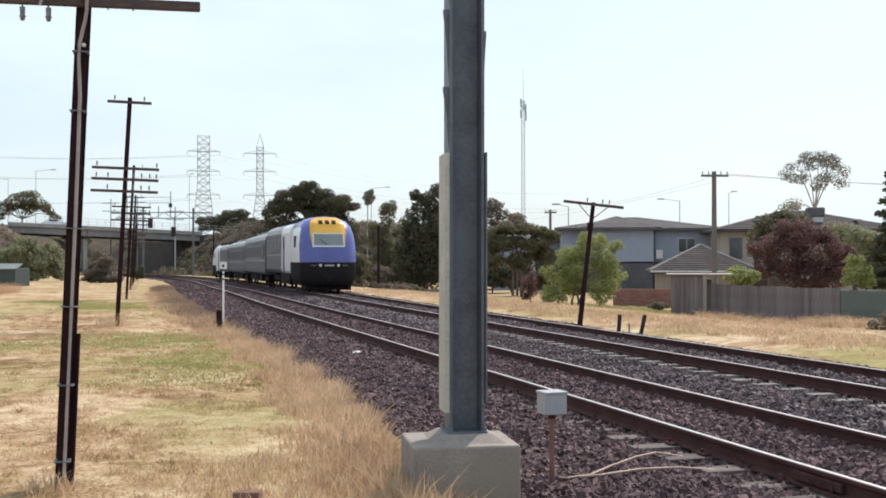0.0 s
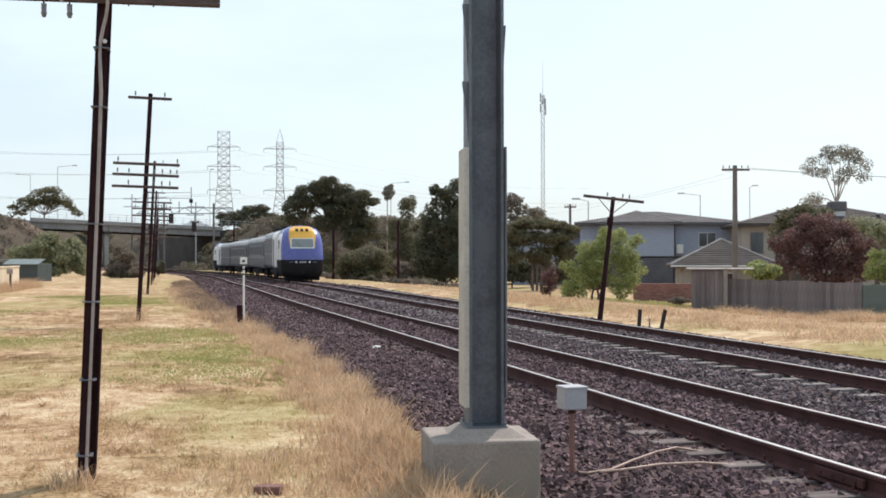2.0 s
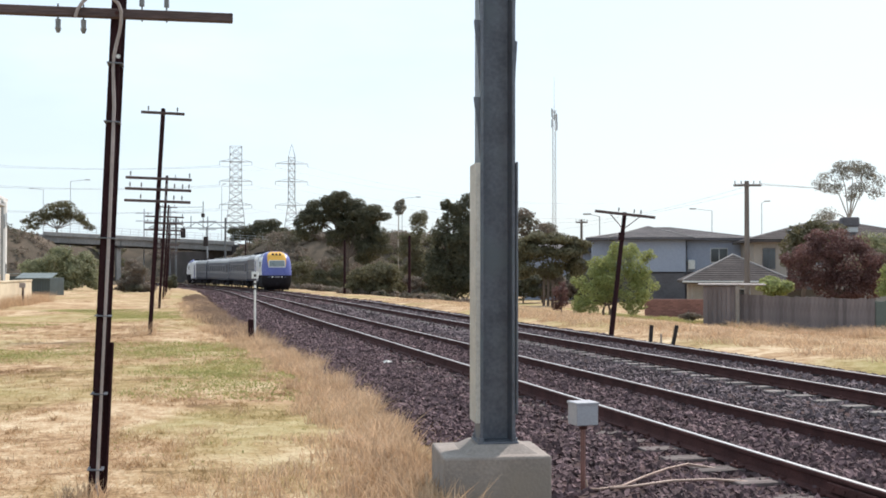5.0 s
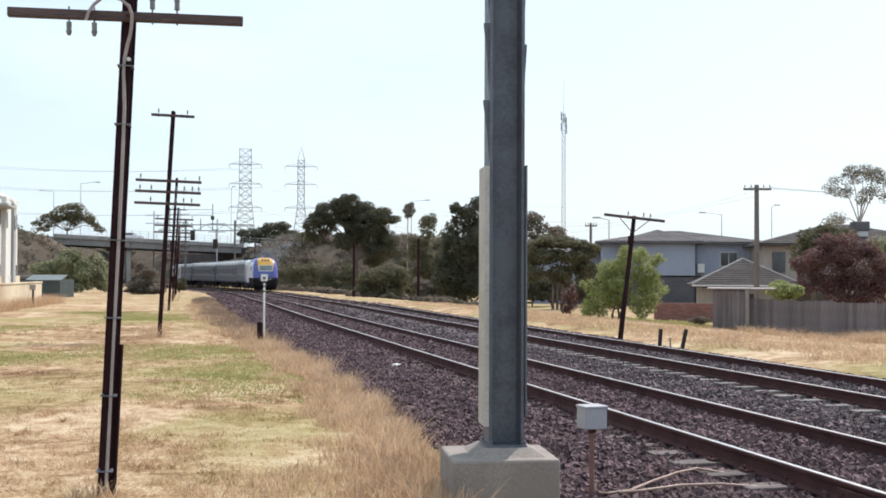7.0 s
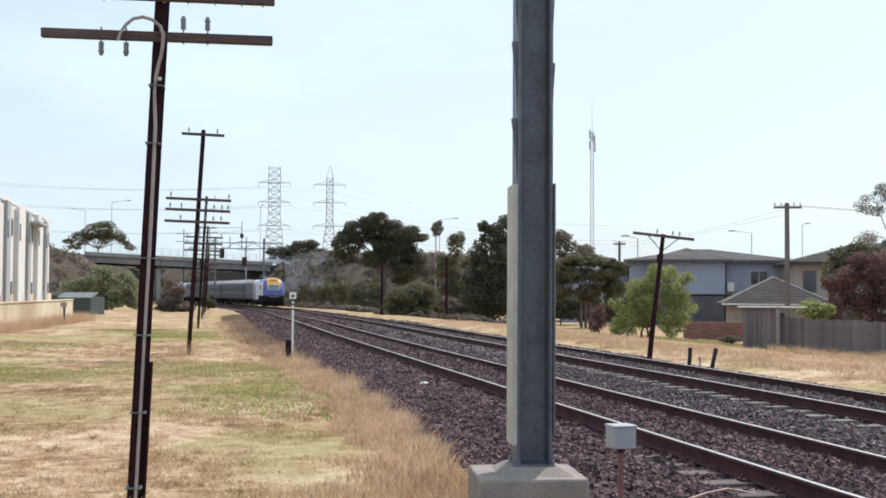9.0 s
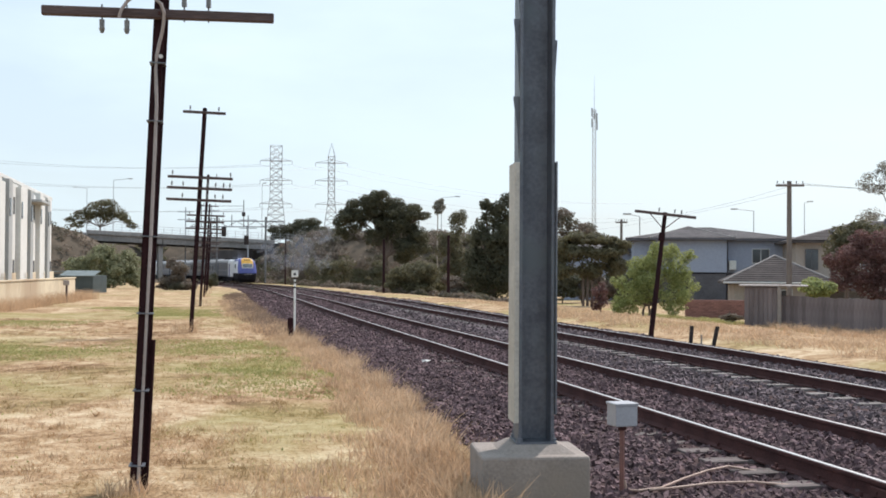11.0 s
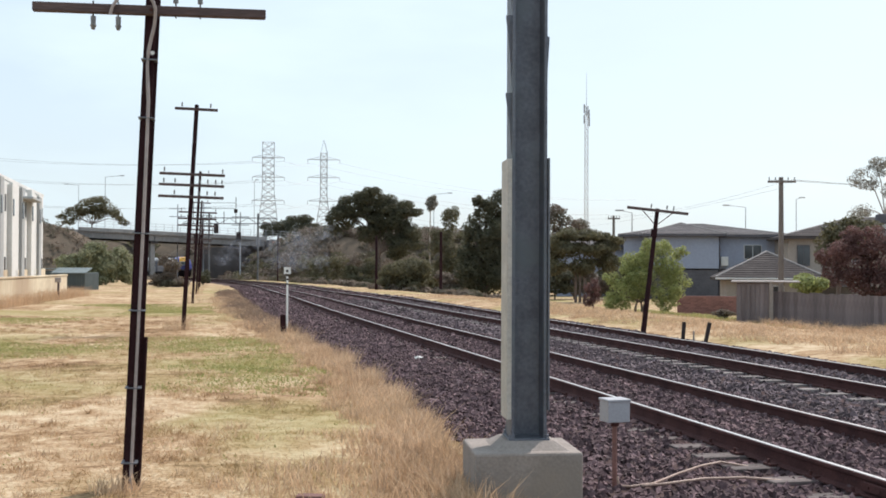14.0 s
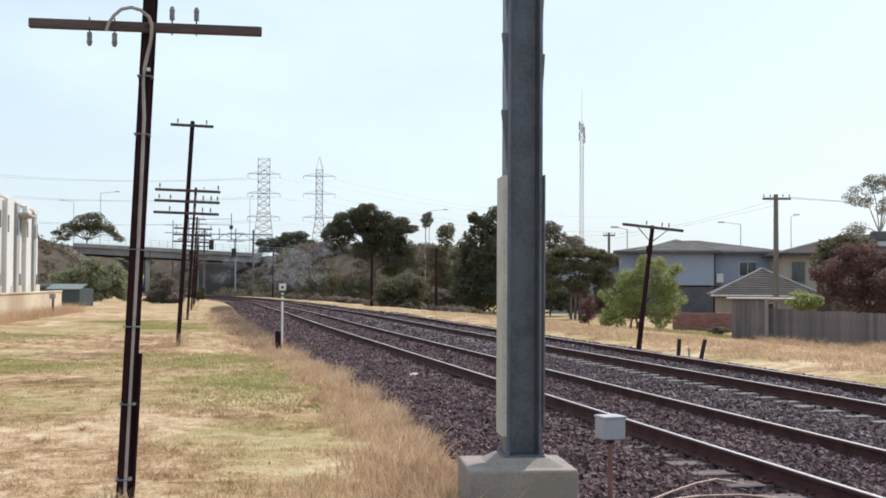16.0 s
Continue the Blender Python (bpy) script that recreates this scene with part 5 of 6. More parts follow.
def house_blue():
    h = empty("house", Matrix.Translation((10.2, 100.0, -1.35)) @ Matrix.Rotation(radians(-4), 4, "Z"))
    tagged(h, "two-storey blue-grey rendered house with hipped tile roof", "house", "houses by the line")
    part("ground_floor", abox(6.7, 6, 1.4, 12.6, 12, 3.0, 0.02), WALLDARK, h, "dark brick ground floor")
    part("upper_floor", abox(7.0, 6, 4.3, 13.4, 12.2, 2.9, 0.02), WALLBLUE, h, "blue-grey rendered upper storey")
    bm = bmesh.new()
    hip_roof(bm, 0.3, 13.7, -0.1, 12.1, 5.75, 1.12, 0.6)
    r = part("roof", bm, ROOFTILE, h, "grey tiled hipped roof")
    courses(h, 0.3, 13.7, -0.1, 12.1, 5.75, 1.12, ROOFTILE, 0.6)
    # bay that steps forward under its own hip
    part("front_bay", abox(5.2, -0.6, 4.28, 6.0, 1.5, 2.84, 0.02), WALLBLUE, h)
    bm = bmesh.new()
    hip_roof(bm, 2.2, 8.2, -1.35, 7.0, 5.78, 1.05, 0.6)
    part("bay_roof", bm, ROOFTILE, h)
    courses(h, 2.2, 8.2, -1.35, 7.0, 5.78, 1.05, ROOFTILE, 0.6)
    part("bay_gutter", abox(5.2, -2.0, 5.69, 7.2, 0.12, 0.14, 0.02), WALLDARK, h)
    part("bay_base", abox(5.2, -0.55, 1.3, 5.9, 1.3, 2.9, 0.02), WALLDARK, h)
    part("gutter", abox(7.0, -0.72, 5.66, 14.7, 0.12, 0.14, 0.02), WALLDARK, h)
    part("downpipe", atube((8.35, -0.16, 0.2), (8.35, -0.16, 5.6), 0.09), WALLDARK, h)
    # dark strip added as the downpipe's shadow on the render
    part("downpipe_shadow_strip", abox(8.2, -0.13, 4.0, 0.10, 0.05, 3.2), WALLDARK, h)
    window(h, 11.2, -0.12, 4.3, 1.5, 1.3)
    window(h, 4.2, -1.24, 1.6, 1.8, 1.3, WALLDARK)
    part("air_conditioner", abox(8.8, -0.3, 3.5, 0.6, 0.35, 0.8, 0.04), WHITE, h, "white wall-mounted air conditioner")
    # lower wing further back
    part("side_wing", abox(-2.6, 9, 2.2, 6.4, 9, 5.0, 0.02), WALLBLUE, h)
    bm = bmesh.new()
    hip_roof(bm, -5.8, 0.6, 4.5, 13.5, 4.75, 1.3, 0.5)
    part("wing_roof", bm, ROOFTILE, h)
    return h


def house_low():
    h = empty("house", Matrix.Translation((14.6, 77.0, -1.5)) @ Matrix.Rotation(radians(-8), 4, "Z"))
    tagged(h, "single-storey beige house with brown tiled roof", "house", "houses by the line")
    part("wall", abox(3.1, 4, 1.2, 5.8, 8, 2.6, 0.02), WALLBEIGE, h)
    bm = bmesh.new()
    hip_roof(bm, 0.2, 6.0, 0, 8, 2.45, 1.75, 0.7)
    part("roof", bm, ROOFBROWN, h)
    courses(h, 0.2, 6.0, 0, 8, 2.45, 1.75, ROOFBROWN, 0.7)
    window(h, 3.2, -0.03, 1.4, 1.6, 1.1)
    part("door_panel", abox(1.4, -0.04, 1.05, 0.9, 0.08, 2.05, 0.02), WALLDARK, h)
    part("gutter", abox(3.1, -0.8, 2.4, 7.2, 0.12, 0.12, 0.02), FRAMEMETAL, h)


def house_beige():
    h = empty("house", Matrix.Translation((21.6, 92.0, -1.6)) @ Matrix.Rotation(radians(-5), 4, "Z"))
    tagged(h, "two-storey beige house with grey tiled roof and rooftop cooler", "house", "houses by the line")
    part("wall", abox(8, 6, 2.8, 14, 12, 5.9, 0.02), WALLBEIGE, h)
    bm = bmesh.new()
    hip_roof(bm, 1, 15, 0, 12, 5.7, 1.7, 0.7)
    part("roof", bm, ROOFBROWN, h)
    courses(h, 1, 15, 0, 12, 5.7, 1.7, ROOFBROWN, 0.7)
    window(h, 2.2, -0.03, 4.2, 1.0, 1.7, WALLDARK)
    window(h, 6.6, -0.03, 4.2, 1.4, 1.4)
    part("lean_to", abox(3, -2.2, 1.9, 7, 4, 0.25, 0.03), ROOFTILE, h)
    part("cooler", abox(9.0, 2.2, 7.2, 1.35, 1.3, 0.8, 0.12), WALLDARK, h, "dark rooftop evaporative cooler")
    part("cooler_base", abox(9.0, 2.2, 6.55, 1.1, 1.0, 0.7, 0.04), FRAMEMETAL, h)
    for x in (4.2, 12.2):
        part("skylight_strip", abox(x, 2.6, 6.55, 0.25, 3.6, 0.08), FRAMEMETAL, h, m=None)


def fence_run(x0, y0, x1, y1, height, name, material, label, w=0.14, posts=2.6, group=""):
    a, b = Vector((x0, y0, 0)), Vector((x1, y1, 0))
    d = (b - a)
    n = int(d.length / w)
    f = empty(name, Matrix())
    tagged(f, label, "fence", group)
    ang = math.atan2(d.y, d.x)
    bm = bmesh.new()
    box(bm, 0, 0, height / 2, w * 1.01, 0.02, height, 0.003)
    me = bpy.data.meshes.new("paling")
    bm.to_mesh(me)
    bm.free()
    me.materials.append(material)
    rnd = random.Random(int(x0 * 10))
    for k in range(n):
        p = a.lerp(b, (k + 0.5) / n)
        shared("paling", me, f, Matrix.Translation((p.x, p.y, gz(p.x, p.y) - 0.12 + rnd.uniform(-0.03, 0.03))) @ Matrix.Rotation(ang + rnd.uniform(-0.05, 0.05), 4, "Z"))
    for k in range(int(d.length / posts) + 1):
        p = a.lerp(b, min(1, k * posts / d.length))
        z = gz(p.x, p.y)
        part("fence_post", abox(p.x, p.y + 0.10, z + height / 2 - 0.2, 0.12, 0.12, height + 0.2, 0.01), material, f)
    for hz in (0.35, height - 0.3):
        bm = bmesh.new()
        m = Matrix.Rotation(ang, 4, "Z")
        c = (a + b) / 2
        box(bm, c.x, c.y + 0.045, gz(c.x, c.y) + hz, d.length, 0.05, 0.08, 0, m)
        part("fence_rail", bm, material, f)
    return f


def build_right_fences():
    fence_run(9.98, 43.3, 14.8, 42.15, 1.42, "paling_fence", FENCEWOOD, "weathered grey timber paling fence along dry grass", group="boundary fences")
    fence_run(14.82, 42.12, 23.0, 40.0, 1.32, "steel_fence", FENCEGREEN, "dull green sheet-steel boundary fence", w=0.3, group="boundary fences")
    # old shed at the fence's end
    x, y = 8.72, 43.25
    z = gz(x, y)
    s = empty("garden_shed", Matrix.Translation((x, y, z)) @ Matrix.Rotation(radians(-12), 4, "Z"))
    tagged(s, "small weathered timber shed with rusty sheet roof", "shed")
    part("wall", abox(0.6, 0.9, 0.72, 1.2, 1.8, 1.6, 0.01), FENCEWOOD, s)
    part("roof", abox(1.05, 0.95, 1.56, 2.5, 2.2, 0.05, 0.01), CONDUIT, s, "pale corrugated iron roof")
    for k in range(7):
        part("board", abox(0.09 + 0.17 * k, -0.015, 0.72, 0.155, 0.02, 1.55, 0.004), FENCEWOOD, s)
    part("corner_post", abox(1.26, -0.05, 0.74, 0.15, 0.14, 1.7, 0.01), CONCRETE, s)
    w = empty("brick_wall", Matrix.Translation((8.7, 57.5, gz(8.7, 57.5))) @ Matrix.Rotation(radians(-4), 4, "Z"))
    tagged(w, "low red brick garden wall", "wall")
    part("wall_core", abox(1.6, 0, 0.42, 3.3, 0.2, 1.0, 0.01), BRICKRED, w)
    me = bpy.data.meshes.new("brick")
    bm = abox(0, 0, 0, 0.235, 0.05, 0.072, 0.006)
    bm.to_mesh(me)
    bm.free()
    me.materials.append(BRICKRED)
    for r in range(11):
        for k in range(13):
            shared("brick", me, w, Matrix.Translation((0.12 + 0.247 * k + (0.12 if r % 2 else 0), -0.085, -0.03 + 0.084 * r)))


def townhouses():
    """Pale precast two-storey row along the left boundary."""
    a, b = Vector((-25.3, 52.0, 0)), Vector((-33.0, 79.0, 0))
    d = b - a
    ang = math.atan2(d.y, d.x)
    t = empty("townhouse_row", Matrix.Translation((a.x, a.y, -0.3)) @ Matrix.Rotation(ang, 4, "Z"))
    tagged(t, "pale grey precast townhouse row with vertical fins", "apartment building")
    L, H = d.length, 6.75
    part("wall", abox(L / 2, 4.0, H / 2, L, 8.0, H, 0.03), WALLPALE, t, "pale grey precast wall panels")
    part("parapet", abox(L / 2, 4.0, H + 0.1, L + 0.1, 8.1, 0.2, 0.02), WALLPALE, t)
    k = 0
    x = 0.2
    while x < L - 1.2:
        wide, out = ((2.1, 0.16), (1.5, 0.42), (2.4, 0.20), (1.2, 0.36))[k % 4]
        fin = part("panel", abox(x + wide / 2, -out / 2, H / 2 - 0.05 * (k % 3), wide, out, H - 0.1 - 0.1 * (k % 3), 0.02), WALLGREY if k % 4 == 3 else WALLPALE, t, "raised precast wall panel")
        for z in ((1.9, 5.4) if k % 2 == 0 else (5.2,)):
            part("window", abox(x + wide * (0.25 if k % 4 else 0.7), -out - 0.01, z, 0.42, 0.05, 0.95, 0.01), WINDOW, fin, "small dark slot window")
        part("joint", abox(x + wide + 0.11, -0.02, H / 2, 0.12, 0.05, H - 0.3), WALLGREY, t)
        x += wide + 0.24
        k += 1
    part("awning", abox(L * 0.62, -0.5, H - 0.75, 4.2, 0.9, 0.16, 0.03), WALLGREY, t)
    part("warm_base", abox(L / 2, -0.1, 0.9, L, 0.2, 1.5, 0.02), CREAMWALL, t)
    # cream boundary wall in front
    w0, w1 = Vector((-19.4, 40.0, 0)), Vector((-23.1, 58.5, 0))
    d = w1 - w0
    w = empty("boundary_wall", Matrix.Translation((w0.x, w0.y, -0.5)) @ Matrix.Rotation(math.atan2(d.y, d.x), 4, "Z"))
    tagged(w, "low cream block boundary wall streaked with dust", "wall")
    n = 9
    for k in range(n):
        part("wall_panel", abox(d.length * (k + 0.5) / n, 0.1, 0.72, d.length / n - 0.02, 0.2, 1.75 - 0.02 * (k % 2), 0.015), CREAMWALL, w)
    part("coping", abox(d.length / 2, 0.1, 1.62, d.length, 0.28, 0.07, 0.01), CREAMWALL, w)
    s = empty("garden_shed", Matrix.Translation((-34.6, 88.0, -0.7)) @ Matrix.Rotation(radians(-6), 4, "Z"))
    tagged(s, "low dark green steel shed with pale roof", "shed")
    part("wall", abox(0, 1.2, 0.75, 2.7, 2.4, 1.9, 0.02), SHEDGREEN, s)
    for k in range(13):
        part("rib", abox(-1.28 + 0.213 * k, -0.01, 0.75, 0.05, 0.03, 1.85), SHEDGREEN, s)
    bm = bmesh.new()
    vs = [bm.verts.new(p) for p in ((-1.5, -0.15, 1.62), (1.5, -0.15, 1.62), (0.7, 2.6, 2.02), (-2.3, 2.6, 2.02), (-1.5, -0.15, 1.68), (1.5, -0.15, 1.68), (0.7, 2.6, 2.08), (-2.3, 2.6, 2.08))]
    for f in ((3, 2, 1, 0), (4, 5, 6, 7), (0, 1, 5, 4), (1, 2, 6, 5), (2, 3, 7, 6), (3, 0, 4, 7)):
        bm.faces.new([vs[i] for i in f])
    roof = part("roof", bm, SHEDROOF, s, "pale green sloping sheet roof")
    for k in range(9):
        part("roof_rib", atube((-1.4 + 0.35 * k, -0.15, 1.69), (-2.2 + 0.35 * k, 2.6, 2.09), 0.02, seg=5), SHEDROOF, roof)
    part("lean_to_wall", abox(-2.6, 3.6, 0.8, 2.6, 2.0, 2.0, 0.02), SHEDGREEN, s)
    part("lean_to_roof", abox(-2.6, 3.5, 1.98, 3.0, 2.4, 0.06, 0.01), SHEDROOF, s, "second pale sheet roof behind")
    wx, wy = -21.75, 54.0
    wz = gz(wx, wy)
    m = empty("sign_post", Matrix.Translation((wx, wy, wz)))
    tagged(m, "short weathered post with a small grey board", "sign post")
    part("post", abox(0, 0, 0.4, 0.09, 0.09, 1.1, 0.01), ARMWOOD, m)
    part("board", abox(0, -0.07, 0.98, 0.30, 0.05, 0.24, 0.01), CONDUIT, m, "small grey board")


def parked_car():
    x, y = 4.6, 110.0
    c = empty("parked_car", Matrix.Translation((x, y, gz(x, y) - 0.02)) @ Matrix.Rotation(radians(12), 4, "Z"))
    tagged(c, "silver parked car behind dry grass", "car")
    bm = bmesh.new()
    extrude_profile(bm, [(-0.85, 0.3), (0.85, 0.3), (0.88, 0.8), (0.8, 0.95), (-0.8, 0.95), (-0.88, 0.8)], [Matrix.Translation((0, y2, 0)) for y2 in (-2.1, 2.1)])
    part("body", bm, CARWHITE, c)
    bm = bmesh.new()
    box(bm, 0, 0.2, 1.2, 1.5, 2.2, 0.55, 0.14)
    part("cabin", bm, WINDOW, c)
    part("roof", abox(0, 0.2, 1.48, 1.3, 1.7, 0.05, 0.02), CARWHITE, c)
    for sx in (-1, 1):
        for dy in (-1.3, 1.3):
            part("wheel", atube((sx * 0.7, dy, 0.32), (sx * 0.9, dy, 0.32), 0.32, seg=16), BLACK, c)


# ---- assembly ----
build_ground()
build_ballast()
build_track(0.0, "mainline track with worn rails on concrete sleepers", True)
build_track(NEAR, "nearer track with rusty rails on weathered sleepers", False)
build_stones("ballast_stones", 43000, -7.5, -2.4, 6.0, 27, STONE, "dark brown-grey crushed stone between and beside the rails", 6, 0.046)
build_stones("ballast_stones", 25000, -2.7, 2.1, 8.0, 32, STONE_PALE, "paler grey crushed stone of the far track", 7, 0.05)
build_stones("ballast_stones", 19000, -7.4, -2.4, 26.0, 62, STONE, "dark brown-grey crushed stone farther along the rails", 8, 0.065)
build_stones("ballast_stones", 8000, -2.6, 2.1, 30.0, 62, STONE_PALE, "paler grey crushed stone farther along the far track", 10, 0.08)
build_stones("ballast_stones", 5000, -7.3, 2.0, 60.0, 125, STONE, "dark crushed stone in the distance", 11, 0.13)
grng = np.random.default_rng(9)


def lawn_spots(n, ulo, uhi, ylo, yhi, h, count, rad, power=1.7):
    out = []
    for _ in range(n):
        y = ylo + (yhi - ylo) * grng.random() ** power
        p, hd = on_line(y, ulo + (uhi - ulo) * grng.random())
        out.append((p.x, p.y, h * (0.6 + 0.8 * grng.random()), count, rad))
    return out


blades("mown_grass", lawn_spots(5000, -22, -7.4, 5.5, 42, 0.032, 23, 0.32), LAWN, "short dry mown straw grass", 51, 1.5, 0.005)
def tufts(n, ulo, uhi, ylo, yhi, h, count):
    """Uneven raised clumps left by the mower, gathered in drifts."""
    out = []
    while len(out) < n:
        y = ylo + (yhi - ylo) * grng.random() ** 1.5
        p, hd = on_line(y, ulo + (uhi - ulo) * grng.random())
        if noise.noise((p.x * 0.8, p.y * 0.8, 3.0)) + 0.5 * noise.noise((p.x * 2.7, p.y * 2.7, 8.0)) > -0.05:
            out.append((p.x, p.y, h * (0.5 + 0.9 * grng.random()), count, 0.07 + 0.10 * grng.random()))
    return out


blades("mown_tufts", tufts(2600, -19, -7.9, 6.5, 40, 0.06, 22), LAWN, "raised clumps of dry mown grass", 58, 0.75, 0.005)
blades("straw_tufts", tufts(900, -19, -7.8, 6.5, 34, 0.085, 16), STRAW, "bleached straw tufts in the mown grass", 59, 0.7, 0.004)
blades("green_grass", lawn_spots(120, -20, -7.9, 7, 45, 0.03, 26, 0.9) + [(x + 1.2 * dx, y + 2.2 * dy, 0.045, 380, 0.75) for x, y in ((-3.8, 19.5), (-12.0, 40.5), (-15.5, 46.0), (-14.5, 33.0), (-3.0, 16.6), (-5.5, 23.6), (-9.8, 22.0), (-13.0, 44.0), (-7.6, 24.5)) for dx in (-.9, -.3, .3, .9) for dy in (-.6, 0, .6)], GREENBLADE, "patches of greener mown grass", 52, 0.8, 0.010)
EDGE_Y = [5.0, 10.0, 11.6, 13.8, 18.8, 23.0, 27.5, 45.0, 62.0]
EDGE_U = [-7.85, -7.8, -7.68, -7.3, -7.0, -7.02, -7.18, -7.5, -7.6]


def edge_spots(n, ylo, yhi, h, count, rad, inner, power):
    """Clumps crowded against the ballast's ragged edge, thinning out over the lawn."""
    out = []
    for _ in range(n):
        y = ylo + (yhi - ylo) * grng.random() ** power
        back = inner * grng.random() ** 1.5
        u = float(np.interp(y, EDGE_Y, EDGE_U)) - 0.12 - back + 0.10 * math.sin(y * 2.3) + 0.07 * math.sin(y * 5.1)
        p, hd = on_line(y, u)
        out.append((p.x, p.y, h * (0.65 + 0.6 * grng.random()) * (1 - 0.45 * back / inner), count, rad))
    return out


blades("tall_dry_grass", edge_spots(700, 6.5, 34, 0.20, 40, 0.15, 0.9, 1.3) + edge_spots(130, 6.5, 34, 0.33, 46, 0.16, 0.5, 1.2) + edge_spots(320, 30, 62, 0.24, 36, 0.3, 1.2, 1.0) + lawn_spots(150, -9.6, -8.0, 6.5, 12, 0.11, 30, 0.3, 1.0), STRAW, "tall dry grass along the ballast edge", 53, 0.5, 0.0045)
blades("dead_weeds", edge_spots(420, 30, 78, 0.28, 34, 0.32, 0.7, 1.0), WEEDS, "dead brown weeds on the ballast shoulder", 57, 0.5, 0.009)
def fence_tuft(k):
    x = 9.2 + 13.8 * grng.random()
    y = (43.0 - 0.24 * (x - 9.98)) - 0.25 - 2.6 * grng.random() ** 2.2
    return (x, y, 0.16 + 0.34 * grng.random() ** 1.6 * (0.6 + 0.4 * math.sin(x * 1.9 + math.sin(x * 4.7))), 42, 0.32)


blades("tall_dry_grass", lawn_spots(1050, 3.4, 13, 14, 72, 0.085, 28, 0.5, 0.9) + [fence_tuft(k) for k in range(330)] + lawn_spots(330, 2.9, 6.0, 13, 46, 0.15, 30, 0.3, 0.9), STRAW, "dry grass on the far side of the tracks", 54, 0.8, 0.008)
blades("green_grass", [(6.2 + 3.2 * grng.random(), 44.5 + 9 * grng.random(), 0.16, 60, 0.5) for _ in range(46)] + [(9.0 + 2.5 * grng.random(), 40.8 + 1.6 * grng.random(), 0.14, 50, 0.45) for _ in range(14)], GREENBLADE, "tufts of greener grass by the old shed", 56, 0.7, 0.012)
blades("pole_grass", [(-8.3, 28.4, 0.4, 160, 0.4), (-2.85, 8.2, 0.16, 120, 0.18), (-5.5, 27.6, 0.35, 80, 0.3), (0.1, 7.95, 0.16, 150, 0.22), (0.35, 7.95, 0.10, 60, 0.2), (-0.35, 8.2, 0.2, 160, 0.25), (-0.5, 8.9, 0.22, 160, 0.3)]
       + [(-2.83 - 5.42 * k, 8.4 + 20.2 * k, 0.35, 100, 0.5) for k in (2, 3, 4)] + [(-19.1 - 4.2 * k / 40, 40.0 + 21 * k / 40, 0.55, 110, 0.6) for k in range(41)], STRAW, "dry grass tufts round post feet", 55, 0.4, 0.004)
build_mast()
build_box()
build_marker()
leaning_pole()
LOW = [(-0.42, True), (-0.24, True), (0.18, False), (0.36, False)]
MANY = [(-0.70, False), (-0.42, False), (0.20, False), (0.40, False), (0.60, False), (0.76, False)]
TOPS = [(-0.36, False), (0.36, False)]
telegraph_pole(-2.83, 8.4, [(3.635, 0.85, LOW), (3.945, 0.85, MANY), (5.8, 0.54, TOPS)], 5.95, 2.3, "old iron telegraph pole with crossarms and strapped conduit", True, -2.8)
for k in range(1, 6):
    telegraph_pole(-2.83 - 5.42 * k, 8.4 + 20.2 * k, [(3.46, 0.82, MANY[1:5]), (3.76, 0.82, MANY), (4.04, 0.82, MANY[::5]), (5.72, 0.54, TOPS)], 5.85, 3.0, "old iron telegraph pole with wooden crossarms in dry grass", False, -1.5)
build_bridge()
build_approaches()
CARS = [(bridge_car("white car driving over the bridge"), 2.45), (bridge_car("white car following over the bridge"), 8.95)]
mound("embankment", -21, 207, 33, 30, 7.3, BANK, "scrubby embankment beside the bridge", 1)
mound("embankment", -91, 178, 37, 27, 8.2, BANK, "scrubby embankment at the far end of the bridge", 2)
mound("embankment", -69, 188, 9.5, 13, 5.2, BANK, "bare earth slope under the end span", 5)
mound("embankment", -60, 268, 32, 22, 6.0, BANK, "dry bank beside the line beyond the bridge", 3)
pylon(360, 480, 241, (268, 303, 345), 6.8, True, "grey steel lattice transmission pylon with flat top")
pylon(460, 520, 237, (272, 304, 346), 7.4, False, "grey steel lattice transmission pylon with pointed top")
mound("far_hill", -150, 360, 120, 30, 9.6, BANK, "low scrubby rise far beyond the bridge", 4)
build_antenna()
house_blue()
house_low()
house_beige()
build_right_fences()
townhouses()
parked_car()
power_pole(1264, 62, 6.55, 0.75, "weathered timber power pole with short crossarm")
power_pole(974, 95, 5.9, 0.5, "weathered timber power pole among trees", 0.14)

def debris(x, y, s, label):
    bm = bmesh.new()
    r = bmesh.ops.create_icosphere(bm, subdivisions=2, radius=s)
    for v in r["verts"]:
        v.co = v.co * (0.75 + 0.5 * noise.noise(v.co * 9 / s * 0.2 + Vector((x, y, 0))))
        v.co.z *= 0.4
        v.co.x *= 1.25
    u = float(off_line(x, y))
    tagged(part("litter", bm, DEBRIS, None, label, m=Matrix.Translation((x, y, float(rail_z(y)) + bed_z(u) + s * 0.35))), category="litter")


debris(-1.66, 21.6, 0.10, "crumpled white paper lying on ballast")
debris(-7.9, 48.0, 0.09, "small white scrap beside the rail")
bm = bmesh.new()
box(bm, -1.39, 8.06, 0.02, 0.2, 0.11, 0.12, 0.012)
tagged(part("loose_brick", bm, BRICKRED, None, "weathered red-brown brick lying in dry grass"), category="brick")


GANTRYSTEEL = mat("dull_gantry_steel", (0.16, 0.165, 0.175), (0.11, 0.115, 0.12), scale=1.0, rough=0.7, metal=0.2, bump=0.0)


